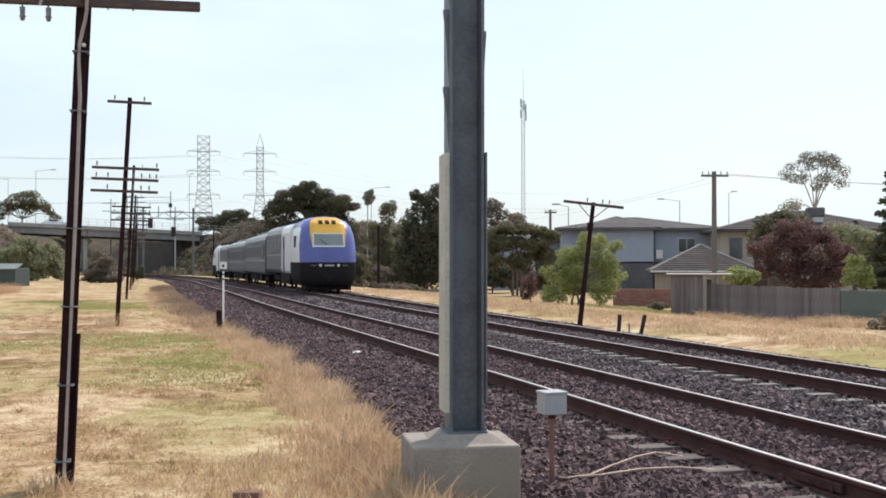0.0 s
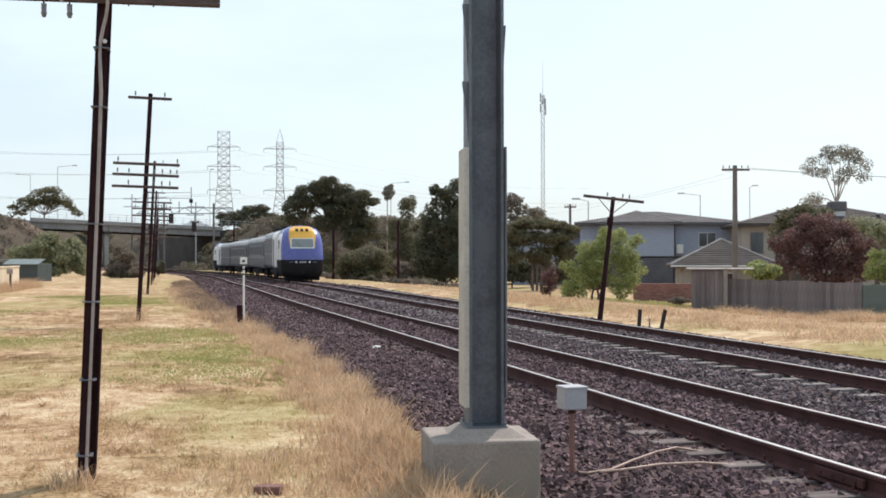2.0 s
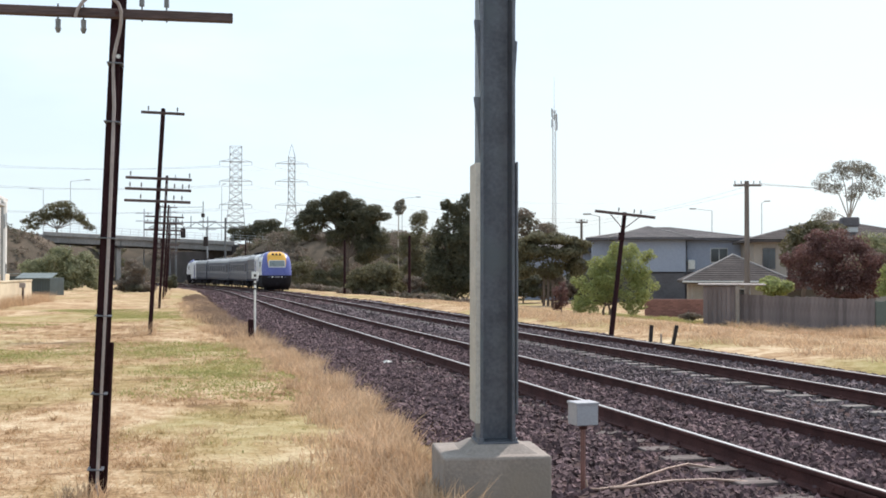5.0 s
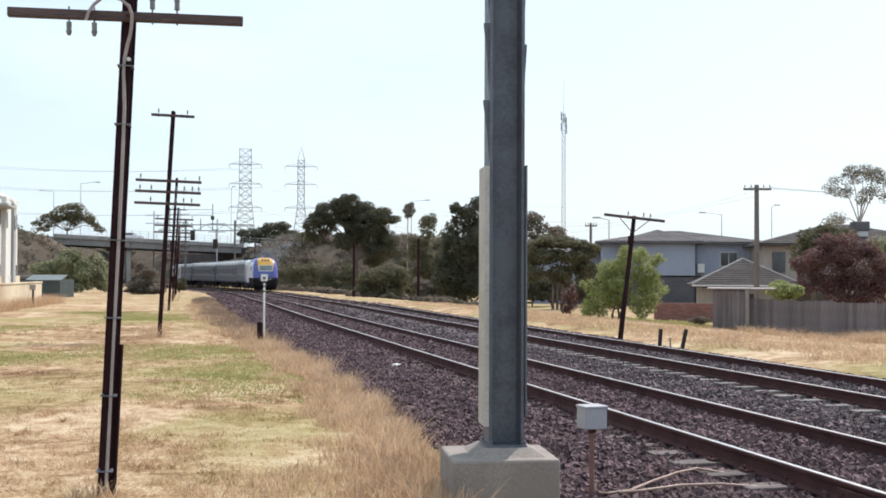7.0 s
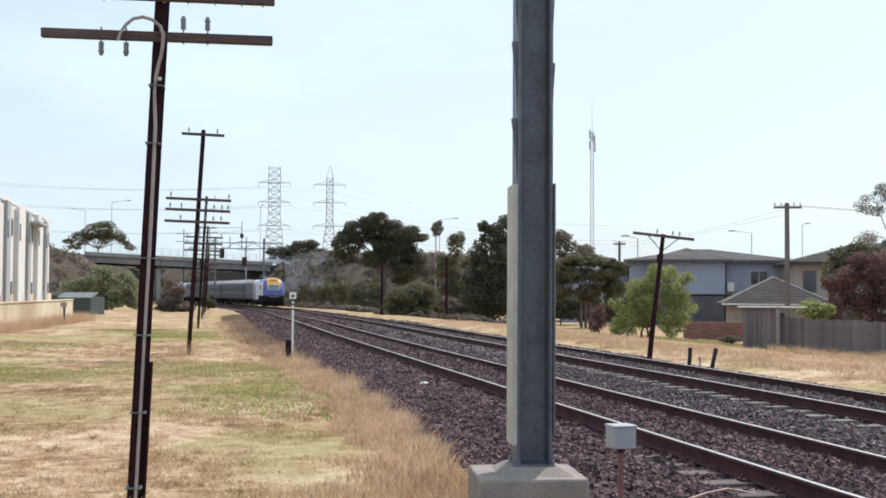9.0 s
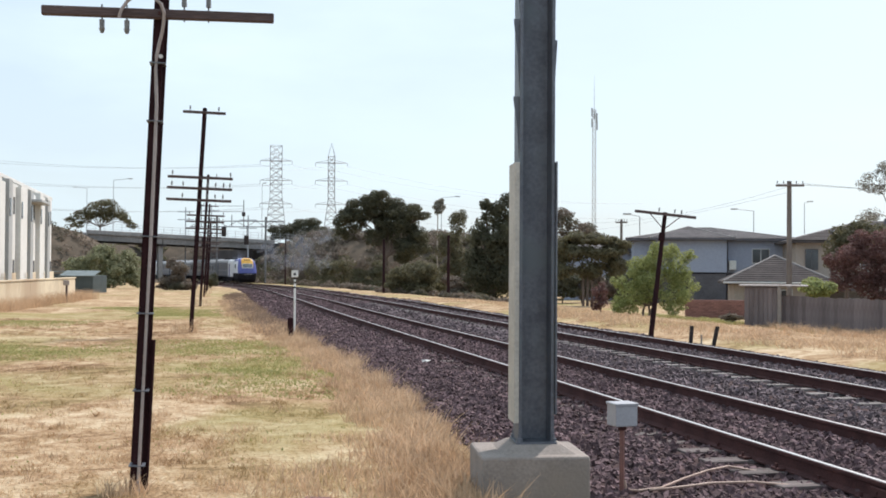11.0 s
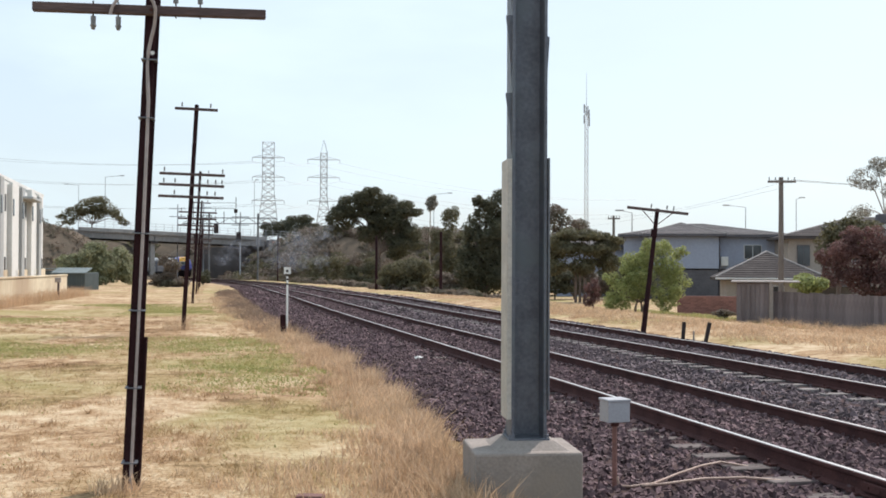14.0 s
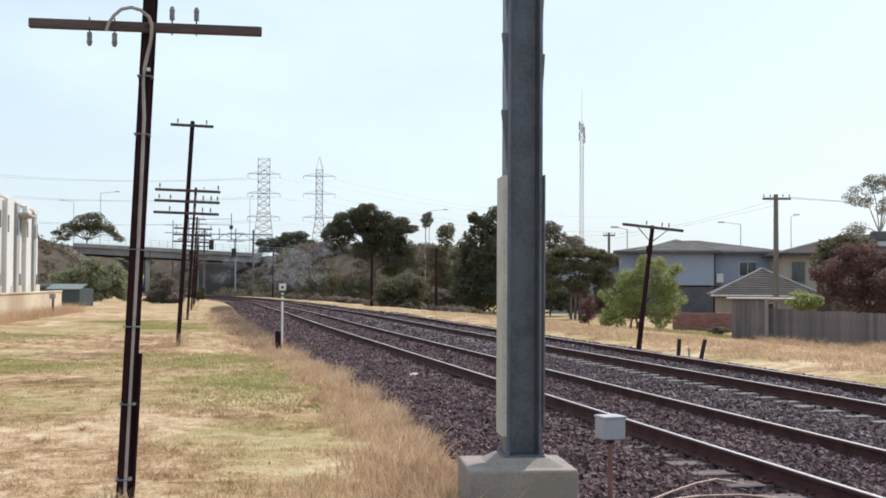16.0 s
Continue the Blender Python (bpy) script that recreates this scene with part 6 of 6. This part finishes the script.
def gantry():
    g = empty("signal_gantry", Matrix.Translation((-43.5, 176.0, -0.9)))
    tagged(g, "grey steel signal gantry truss in front of the bridge", "signal gantry")
    for x in (-3.2, 4.6):
        part("leg", atube((x, 0, 0), (x, 0, 10.6), 0.16, seg=6), GANTRYSTEEL, g)
    for z in (9.0, 9.9):
        part("chord", atube((-7.5, 0, z), (7.5, 0, z), 0.07, seg=6), GANTRYSTEEL, g)
    for k in range(10):
        part("web_bar", atube((-7.5 + 1.5 * k, 0, 9.0 + 0.9 * (k % 2)), (-6.0 + 1.5 * k, 0, 9.9 - 0.9 * (k % 2)), 0.045, seg=5), GANTRYSTEEL, g)
    for z in (11.4, 12.3):
        part("cable_rail", atube((-5.8, 0.3, z), (1.0, 0.3, z), 0.04, seg=5), GANTRYSTEEL, g)
    for x, z in ((-5.8, 12.6), (1.0, 13.2), (-0.9, 10.9), (-6.6, 10.9)):
        part("upright", atube((x, 0.3, 9.0), (x, 0.3, z), 0.07, seg=5), GANTRYSTEEL, g)
    part("relay_box", abox(1.0, 0.2, 11.0, 0.5, 0.4, 0.6, 0.04), BLACK, g)
    for x, z in ((-5.2, 6.6), (1.6, 6.9), (-2.0, 8.2)):
        part("signal_head", abox(x, -0.3, z, 0.7, 0.4, 1.5, 0.05), BLACK, g, "black signal head")
        part("hanger", atube((x, 0, z), (x, 0, 9.2), 0.06, seg=5), GANTRYSTEEL, g)


gantry()
street_lamp(63, 230, 303, 3.2, "tall street lamp beyond the bridge")
street_lamp(14, 250, 318, -2.5, "tall street lamp beyond the bridge")
street_lamp(335, 300, 310, 0.6, "slim tall lamp pole beyond the bridge")
street_lamp(657, 230, 334, 3.0, "street lamp behind the trees")
street_lamp(1203, 170, 356, -2.6, "street lamp behind the houses")
street_lamp(1290, 200, 342, 0.9, "slim street pole behind the houses")
street_lamp(1006, 140, 366, -1.4, "street lamp by the houses")
for q, (px, dep, ty) in enumerate(((196, 200, 352), (310, 190, 366), (243, 200, 350), (670, 88, 400), (555, 103, 408), (378, 172, 408))):
    x = (px - 784) / 2000 * dep
    tp = 1.73 + (459 - ty) * dep / 2000
    p = empty("wooden_pole", Matrix.Translation((x, dep, gz(x, min(dep, 300)) - 0.2)))
    tagged(p, "dark slim pole near the line", "pole", "slim poles near the line")
    hh = tp - gz(x, min(dep, 300)) + 0.2
    part("pole", atube((0, 0, 0), (0, 0, hh), 0.13, 0.10), OLDRAIL if dep < 180 else STEELGREY, p)
    if dep >= 190:
        for z in (hh - 0.8, hh - 2.2):
            part("crossarm", abox(0, 0, z, 3.0, 0.12, 0.14), STEELGREY, p)
S1, S2 = 480 / 2000, 520 / 2000
L1 = [((360 - 784) * S1 + dx, 480.0, 1.73 + (459 - ay) * S1 - 1.6) for ay in (268, 303, 345) for dx in (-6.6, 6.6)]
L2 = [((460 - 784) * S2 + dx, 520.0, 1.73 + (459 - ay) * S2 - 1.6) for ay in (272, 304, 346) for dx in (-7.2, 7.2)]
wires("transmission_wires", list(zip(L1, L2)), 2.0, 0.05, "thin transmission wires between pylons", STEELGREY)
wires("transmission_wires", [(p, (p[0] - 190, p[1] - 40, p[2] + 8)) for p in L1], 6.0, 0.05, "thin transmission wires leaving the pylon", STEELGREY)
wires("transmission_wires", [(p, (p[0] + 150, p[1] + 120, p[2] - 10)) for p in L2], 5.0, 0.05, "thin transmission wires leaving the pylon", STEELGREY)
PX = (1264 - 784) / 2000 * 62
wires("power_wires", [((PX + dx, 62, 6.42), (PX + 42 + dx, 80 + 4 * dx, 6.9)) for dx in (-0.6, -0.3, 0.4, 0.7)] + [((PX - 0.2, 62, 6.2), (6.3, 95, 5.6)), ((PX + 0.2, 62, 6.0), (PX - 9.6, 150, 6.5))], 0.5, 0.006, "thin power wires to the street pole")

# trees
tree("gum_tree", 560, 152, 480, [(dx, dy, z, rx * 1.24, ry * 1.2, rz * 1.2) for dx, dy, z, rx, ry, rz in ((-0.9, 0, 10.7, 1.8, 2.2, 1.5), (-3.2, 0, 9.5, 2.0, 2.2, 1.7), (-6.0, 0, 7.5, 1.3, 1.8, 1.9), (-4.9, 0, 8.8, 1.2, 1.6, 1.2), (2.5, 0, 9.0, 2.0, 2.4, 1.5), (4.7, 0, 8.7, 1.3, 1.4, 0.55), (0.6, 0, 9.4, 1.8, 1.8, 1.5), (-1.4, 0, 5.6, 1.8, 1.8, 1.2), (4.4, 0, 5.9, 1.3, 1.6, 1.7), (1.7, 0.5, 6.6, 2.3, 2.2, 2.4), (3.0, 0, 4.0, 2.2, 2.0, 1.5), (0.2, 0, 7.6, 1.6, 1.8, 1.4), (-2.2, 0, 10.3, 1.6, 1.8, 1.2), (-4.3, 0, 8.0, 1.4, 1.6, 1.3), (-2.0, 0, 8.6, 1.4, 1.6, 1.0))], 0.34, 31000, LEAF_DARK, BARK, "large dark spreading gum tree beside the bridge bank", 11, 0.4)
tree("gum_tree", 748, 96, 512, [(-0.3, 0, 2.6, 2.3, 2.2, 2.2), (0.6, 0, 5.0, 2.0, 2, 1.7), (1.2, 0, 7.6, 1.2, 1.3, 1.4), (0.0, 0, 6.9, 1.0, 1.0, 1.2), (-1.2, 0, 5.6, 1.1, 1.1, 1.2), (1.9, 0, 5.8, 1.2, 1.3, 2.0), (-1.7, 0, 3.6, 0.9, 1.0, 1.3), (0.4, 0, 1.0, 2.5, 2, 1.4), (2.2, 0, 3.0, 1.0, 1.2, 1.8), (-0.6, 0, 8.0, 0.6, 0.6, 0.7), (0.4, 0.4, 4.2, 2.3, 2.0, 3.2)], 0.30, 17000, LEAF_DARK, BARK, "tall dense dark green tree reaching the ground", 12, 0.3)
tree("gum_tree", 683, 120, 505, [(0.2, 0, 7.4, 1.2, 1.2, 1.7), (-0.5, 0, 5.2, 1.6, 1.4, 1.9), (0.7, 0, 3.6, 1.7, 1.4, 1.9), (-0.3, 0, 2.0, 1.8, 1.4, 1.6)], 0.30, 5200, LEAF_OLIVE, BARK, "slim olive green tree", 13, 0.15)
tree("palm_like_tree", 651, 170, 470, [(0, 0, 10.3, 1.1, 1.1, 1.3)], 0.45, 500, LEAF_GREY, BARK_PALE, "small-headed tree on a bare slim trunk", 14, 0.14)
tree("shrub", 606, 100, 508, [(0, 0, 1.8, 2.1, 1.8, 1.6), (1.2, 0, 1.9, 1.3, 1.4, 1.4), (-1.2, 0, 1.0, 1.3, 1.2, 1.1), (0.3, -0.4, 0.6, 2.2, 1.4, 0.9)], 0.26, 7000, LEAF_OLIVE, BARK, "rounded dark green shrub by the track", 15, 0.12, category="shrub")
tree("gum_tree", 888, 130, 490, [(-1.2, 0, 7.6, 1.9, 2, 1.6), (0.9, 0, 6.8, 1.7, 2, 1.5), (-1.0, 0, 9.0, 1.1, 1.2, 0.8), (2.0, 0, 6.0, 1.3, 1.5, 1.2), (0, 0, 5.6, 2.2, 2, 1.6), (-0.4, 0, 4.2, 2.4, 2, 1.8)], 0.4, 5000, SCRUB, BARK, "brown-tinged tree behind others", 16, 0.25, base_z=-0.95)
tree("gum_tree", 958, 150, 490, [(0, 0, 5.6, 2.0, 2, 1.5), (1.6, 0, 5.0, 1.6, 1.5, 1.2)], 0.45, 2200, LEAF_OLIVE, BARK, "small olive tree near the street", 32, 0.2, base_z=-1.2)
tree("gum_tree", 915, 82, 512, [(-1.9, 0, 3.9, 1.1, 1.2, 0.8), (-0.7, 0, 4.5, 1.2, 1.2, 0.6), (0.7, 0, 4.4, 1.3, 1.3, 0.6), (2.0, 0, 3.9, 1.1, 1.2, 0.7), (-0.9, 0, 3.3, 1.5, 1.4, 0.8), (1.2, 0, 3.2, 1.5, 1.4, 0.8), (2.2, 0, 2.4, 1.0, 1.1, 0.9), (-1.6, 0, 2.2, 1.0, 1.1, 0.9), (0.2, 0, 2.2, 1.2, 1.2, 0.8)], 0.26, 10000, LEAF_OLIVE, BARK, "flat-topped olive tree with several bare trunks", 17, 0.12, 3)
for q, (px, dep, hh, w) in enumerate(((872, 90, 2.2, 1.5), (905, 92, 2.6, 1.7), (944, 94, 2.4, 1.6), (968, 90, 1.7, 1.2))):
    tree("shrub", px, dep, 512, [(0, 0, hh * 0.45, w, w, hh * 0.5), (w * 0.6, 0, hh * 0.75, w * 0.6, w * 0.6, hh * 0.3), (-w * 0.6, 0, hh * 0.6, w * 0.6, w * 0.6, hh * 0.35)], 0.28, 2600, (LEAF_DARK, SCRUB)[q % 2], BARK, "dark undergrowth shrub below the flat-topped tree", 80 + q, 0.08, category="shrub", group="trackside shrubs")
tree("green_bush", 1022, 48, 540, [(-0.7, 0, 0.9, 0.9, 1.0, 0.9), (0.4, 0, 2.3, 0.8, 0.9, 0.7), (1.2, 0, 2.0, 0.7, 0.8, 0.7), (1.5, 0, 1.3, 0.6, 0.8, 0.7), (0.0, 0, 1.6, 1.0, 1.0, 0.9), (0.9, -0.3, 0.9, 0.8, 0.8, 0.6), (-1.2, 0, 0.5, 0.5, 0.6, 0.5), (-0.4, 0, 2.0, 0.6, 0.6, 0.6), (0.8, 0, 2.7, 0.45, 0.5, 0.4), (1.0, -0.5, 0.4, 0.5, 0.5, 0.4), (0.2, -0.4, 2.9, 0.3, 0.3, 0.3), (1.7, 0, 2.5, 0.35, 0.3, 0.3), (-1.3, -0.3, 1.4, 0.35, 0.35, 0.35)], 0.12, 11500, LEAF_GREEN, BARK, "bright green leafy bush in dry grass", 18, 0.07, 3, category="bush")
tree("small_tree", 938, 49, 546, [(0, 0, 1.1, 0.45, 0.45, 0.5), (-0.1, 0, 0.7, 0.4, 0.4, 0.4)], 0.12, 900, LEAF_RED, BARK, "small reddish sapling in dry grass", 19, 0.04, category="sapling")
tree("gum_tree", 1442, 112, 470, [(dx, dy, z + 2.0, rx, ry, rz) for dx, dy, z, rx, ry, rz in ((-2.0, 0, 9.2, 1.6, 1.6, 1.3), (0.4, 0, 10.4, 1.9, 1.8, 1.4), (2.2, 0, 9.0, 1.5, 1.5, 1.5), (-2.2, 0, 6.0, 1.4, 1.3, 1.0), (0.6, 0, 8.2, 1.0, 1.0, 1.0), (-0.9, 0, 10.6, 1.0, 1, 0.9), (1.6, 0, 10.4, 0.9, 1, 0.8))], 0.20, 5200, LEAF_GREY, BARK_PALE, "sparse grey-green gum tree with open crown", 20, 0.16, base_z=-0.9)
tree("plum_tree", 1418, 56, 520, [(-1.0, 0, 2.0, 1.4, 1.3, 1.3), (0.8, 0, 1.9, 1.5, 1.3, 1.2), (-0.2, 0, 2.9, 1.3, 1.2, 0.8), (1.8, 0, 1.2, 0.8, 0.9, 0.9), (-1.9, 0, 1.4, 0.6, 0.8, 0.8), (0.2, 0, 0.7, 1.7, 1.2, 0.9), (-0.9, 0, 3.2, 0.6, 0.6, 0.6), (1.1, 0, 3.0, 0.7, 0.7, 0.6), (-2.3, 0, 2.2, 0.45, 0.5, 0.5), (2.4, 0, 2.0, 0.5, 0.5, 0.5)], 0.15, 16000, LEAF_RED, BARK, "dark red-leaved tree behind the fence", 21, 0.12)
tree("gum_tree", 1360, 62, 520, [(0, 0, 3.0, 1.5, 1.4, 1.4), (1.0, 0, 3.8, 1.4, 1.3, 0.9)], 0.25, 4000, LEAF_OLIVE, BARK, "olive green tree behind the red one", 22, 0.15)
tree("leafy_tree", 1510, 64, 520, [(0, 0, 3.0, 1.8, 1.4, 1.2), (1.5, 0, 2.4, 1.4, 1.4, 1.4), (-0.6, 0, 2.2, 1.4, 1.2, 1.2)], 0.25, 4500, LEAF_MID, BARK, "mid green leafy garden tree", 23, 0.15)
tree("leafy_shrub", 1515, 50, 520, [(0, 0, 1.0, 0.7, 0.7, 0.8), (0.5, 0, 0.6, 0.5, 0.6, 0.5)], 0.16, 1800, LEAF_GREEN, BARK, "bright green shrub over the fence", 24, 0.05, category="shrub")
tree("leafy_shrub", 1308, 47, 520, [(0, 0, 0.75, 0.8, 0.7, 0.45)], 0.2, 1200, LEAF_GREEN, BARK, "spiky pale green shrub over the fence", 25, 0.05, category="shrub")
tree("dry_shrub", 1562, 38, 600, [(0, 0, 0.35, 0.5, 0.5, 0.45), (0.4, 0, 0.5, 0.5, 0.5, 0.5)], 0.12, 1500, SCRUB, BARK, "brown dry shrub in front of the fence", 33, 0.04, category="shrub")
tree("dry_shrub", 1162, 46, 548, [(0, 0, 0.12, 0.5, 0.4, 0.2)], 0.12, 700, SCRUB, BARK, "low dry tussock in the grass", 34, 0.03, category="shrub")
tree("conifer", 1590, 52, 530, [(0, 0, 0.8 + 0.62 * k, 1.7 - 0.14 * k, 1.6 - 0.14 * k, 0.42) for k in range(11)], 0.28, 7000, LEAF_DARK, BARK, "tall dark conifer with tiered branches", 26, 0.2)
tree("gum_tree", 39, 230, 452, [(-3.5, 0, 9.6, 2.6, 2.2, 1.4), (0.2, 0, 11.8, 3.8, 2.5, 1.5), (3.4, 0, 10.6, 2.6, 2.2, 1.5), (5.4, 0, 9.0, 1.4, 2, 1.2), (-5.0, 0, 8.0, 1.6, 1.6, 1.0), (-1.6, 0, 10.6, 2.6, 2.2, 1.5), (1.6, 0, 9.6, 2.6, 2.2, 1.4), (6.6, 0, 7.8, 1.2, 1.4, 0.9), (-6.4, 0, 8.8, 1.2, 1.4, 0.8)], 0.5, 4200, LEAF_OLIVE, BARK, "flat-crowned gum tree beyond the bridge", 27, 0.25)
tree("willow_like_bush", 42, 120, 500, [(0, 0, 2.9, 2.4, 2.2, 2.0), (2.2, 0, 2.6, 2.0, 2, 1.8), (-2.6, 0, 2.2, 1.8, 1.8, 1.4), (3.6, 0, 1.4, 1.0, 1, 1.2), (0.5, 0, 1.2, 3.4, 2, 1.4)], 0.36, 9000, LEAF_MID, BARK, "broad pale green bush by the shed", 28, 0.2, category="bush")
tree("dry_shrub", 178, 105, 498, [(0, 0, 0.55, 1.5, 1.2, 0.9), (1.0, 0, 0.3, 1.0, 0.9, 0.6), (-0.9, 0, 0.3, 0.9, 0.9, 0.6), (0.2, 0, 1.2, 0.8, 0.8, 0.5), (0.5, 0, 1.8, 1.1, 1.0, 0.8), (-0.2, 0, 2.3, 0.7, 0.7, 0.6)], 0.26, 4600, SCRUB, BARK, "dry brownish shrub in the grass", 29, 0.08, category="shrub")
tree("dry_shrub", 243, 120, 495, [(0, 0, 0.7, 0.8, 0.8, 0.9)], 0.3, 900, LEAF_DARK, BARK, "small dark shrub by the far poles", 30, 0.06, category="shrub")
tree("dark_tree", 415, 260, 440, [(0, 0, 11.8, 4.2, 3, 2.5), (-6.4, 0, 10.8, 2.7, 2.4, 1.9), (3.4, 0, 10.6, 2.6, 2.4, 2.0), (-2.2, 0, 10.8, 3.4, 3, 2.2), (0.6, 0, 9.4, 5.2, 3, 1.9), (5.6, 0, 8.8, 2.6, 2, 1.7)], 0.5, 14000, LEAF_DARK, BARK, "dark rounded trees above the embankment", 31, 0.3, base_z=-0.9)
for q, (px, dep, w, hh, lm, nm) in enumerate(((470, 158, 2.6, 4.6, LEAF_OLIVE, "olive shrub on the bank"), (505, 165, 2.4, 5.4, SCRUB, "dry brown shrub on the bank"), (530, 150, 2.4, 3.4, LEAF_OLIVE, "olive shrub on the bank"),
                                               (590, 132, 2.0, 3.2, LEAF_OLIVE, "olive shrub along the line"), (655, 128, 2.2, 4.0, LEAF_OLIVE, "olive shrub along the line"), (690, 108, 1.5, 2.6, SCRUB, "dry brown shrub along the line"),
                                               (440, 172, 2.4, 5.0, LEAF_OLIVE, "olive shrub on the bank"), (405, 178, 2.0, 5.6, SCRUB, "dry brown shrub on the bank"), (600, 160, 3.0, 5.0, SCRUB, "dry brown shrub on the bank"), (715, 125, 2.0, 5.2, LEAF_DARK, "dark green shrub behind the line"),
                                               (830, 110, 2.6, 4.2, LEAF_OLIVE, "olive tree behind the line"), (985, 90, 1.4, 3.0, LEAF_DARK, "dark green tree in a garden"))):
    tree("shrub", px, dep, 500, [(0, 0, hh * 0.45, w, w * 0.9, hh * 0.42), (w * 0.5, 0, hh * 0.7, w * 0.6, w * 0.6, hh * 0.28), (-w * 0.6, 0, hh * 0.6, w * 0.55, w * 0.6, hh * 0.3), (0, -0.4, hh * 0.2, w * 1.1, w, hh * 0.25)], 0.36, 2600, lm, BARK, nm, 60 + q, 0.1, base_z=gz((px - 784) / 2000 * dep, dep), category="shrub", group="trackside shrubs")


def bank(cx, cy, rx, ry, h):
    return lambda x, y: -1.5 + (h + 1.5) * float(step(1.0, 0.45, math.hypot((x - cx) / rx, (y - cy) / ry)))


scrub("embankment_scrub", -24, 194, 25, 17, bank(-21, 207, 33, 30, 7.3), 34000, 0.40, SCRUB, "dry brown scrub covering the bank", 41, 1.3, 260)
scrub("embankment_scrub", -22, 194, 24, 17, bank(-21, 207, 33, 30, 7.3), 14000, 0.40, LEAF_OLIVE, "olive scrub covering the bank", 43, 1.3, 90)
scrub("embankment_scrub", -86, 166, 27, 13, bank(-91, 178, 37, 27, 8.2), 20000, 0.40, SCRUB, "dry brown scrub on the bank by the bridge", 44, 1.3, 200)
scrub("embankment_scrub", -66, 255, 26, 9, bank(-60, 268, 32, 22, 6.0), 12000, 0.5, SCRUB, "dry scrub on the bank beyond the bridge", 45, 1.4)
scrub("far_scrub", -125, 336, 70, 10, bank(-150, 360, 120, 30, 9.6), 16000, 0.9, LEAF_OLIVE, "olive scrub on the far rise", 46, 1.8)


for q, (ya, yb, ua, ub, hm) in enumerate(((66, 100, 7.5, 11, 0.4), (96, 130, 5.5, 10, 0.5), (126, 168, 5.0, 10, 0.75))):
    rng = np.random.default_rng(70 + q)
    blobs = []
    for _ in range(46):
        p, hd = on_line(ya + (yb - ya) * rng.random(), ua + (ub - ua) * rng.random())
        sz = hm * (0.4 + 0.7 * rng.random())
        blobs.append((p.x, p.y, gz(p.x, p.y) + sz * 0.35, sz * 1.4, sz * 1.3, sz * 0.8))
    v, f = crown_mesh(blobs, 8000, 0.3, 75 + q)
    tagged(soup("verge_scrub", v, f, SCRUB, None, "low dry scrub along the far side of the line", "stuff"), category="scrub")


PUFFS = []
prnd = random.Random(77)
srng = np.random.default_rng(78)
for q in range(34):
    bm = bmesh.new()
    for c, n in zip(np.clip(srng.normal(0, (0.55, 1.0, 0.5), (40, 3)), (-0.95, -2.4, -0.85), (0.95, 2.4, 0.85)), srng.normal(0, 1, (40, 3))):
        n = Vector(n).normalized()
        a = n.orthogonal().normalized()
        b = n.cross(a)
        w = prnd.uniform(0.22, 0.42)
        ring = [bm.verts.new(Vector(c) + (a * math.cos(k * math.pi / 3) + b * math.sin(k * math.pi / 3)) * w) for k in range(6)]
        bm.faces.new(ring)
    p = part("smoke_puff", bm, SMOKE, None, "thin grey-blue puff of drifting diesel smoke", kind="stuff")
    tagged(p, category="smoke")
    PUFFS.append((p, 5.2 + 7.2 * q / 34 + prnd.uniform(-0.1, 0.1), prnd.uniform(4.0, 12.0), prnd.uniform(-1, 1), prnd.uniform(0, 1), prnd.uniform(-14, 14)))


def motions():
    """The train runs away along the far track and in under the bridge."""
    ts = [0, 0.5, 1, 1.5, 2, 2.5, 3, 3.5, 4, 4.7, 5.4, 6, 6.5, 7, 7.5, 8, 8.5, 9, 9.5, 10.2, 11, 11.8, 12.2, 12.6, 13, 13.5, 14, 14.5, 15, 15.5, 16]
    for car, back, turn in TRAIN:
        walk(car, [(t, car_pose(t, back, turn)) for t in ts])
    for car, at in CARS:
        rows = []
        for t in np.arange(0, 16.01, 0.5):
            x = min(48.0, max(-56.0, 2.0 + 10.7 * (float(t) - at)))
            rows.append((float(t), DECK @ Matrix.Translation((x, 3.4, road_z(x)))))
        walk(car, rows)
    for puff, start, back, dx, dz, spin in PUFFS:
        rows = []
        for t in sorted(set(ts) | {start}):
            m = car_pose(min(t, start), back, 0) @ Matrix.Translation((0, 0, 2.35))
            age = max(0.0, t - start)
            k = 1 - math.exp(-age * 1.2)
            shift = Vector((2.2 * k * (0.5 + dx) + 0.22 * age, -1.0 * k, k * (1.4 + 2.2 * dz) - 1.6 * (1 - math.exp(-age * 0.35)) * (1 - dz)))
            rows.append((t, Matrix.Translation(shift) @ m @ pose(0, 0, 0, 0, 0, spin * min(age, 8.0))))
        walk(puff, rows)


motions()
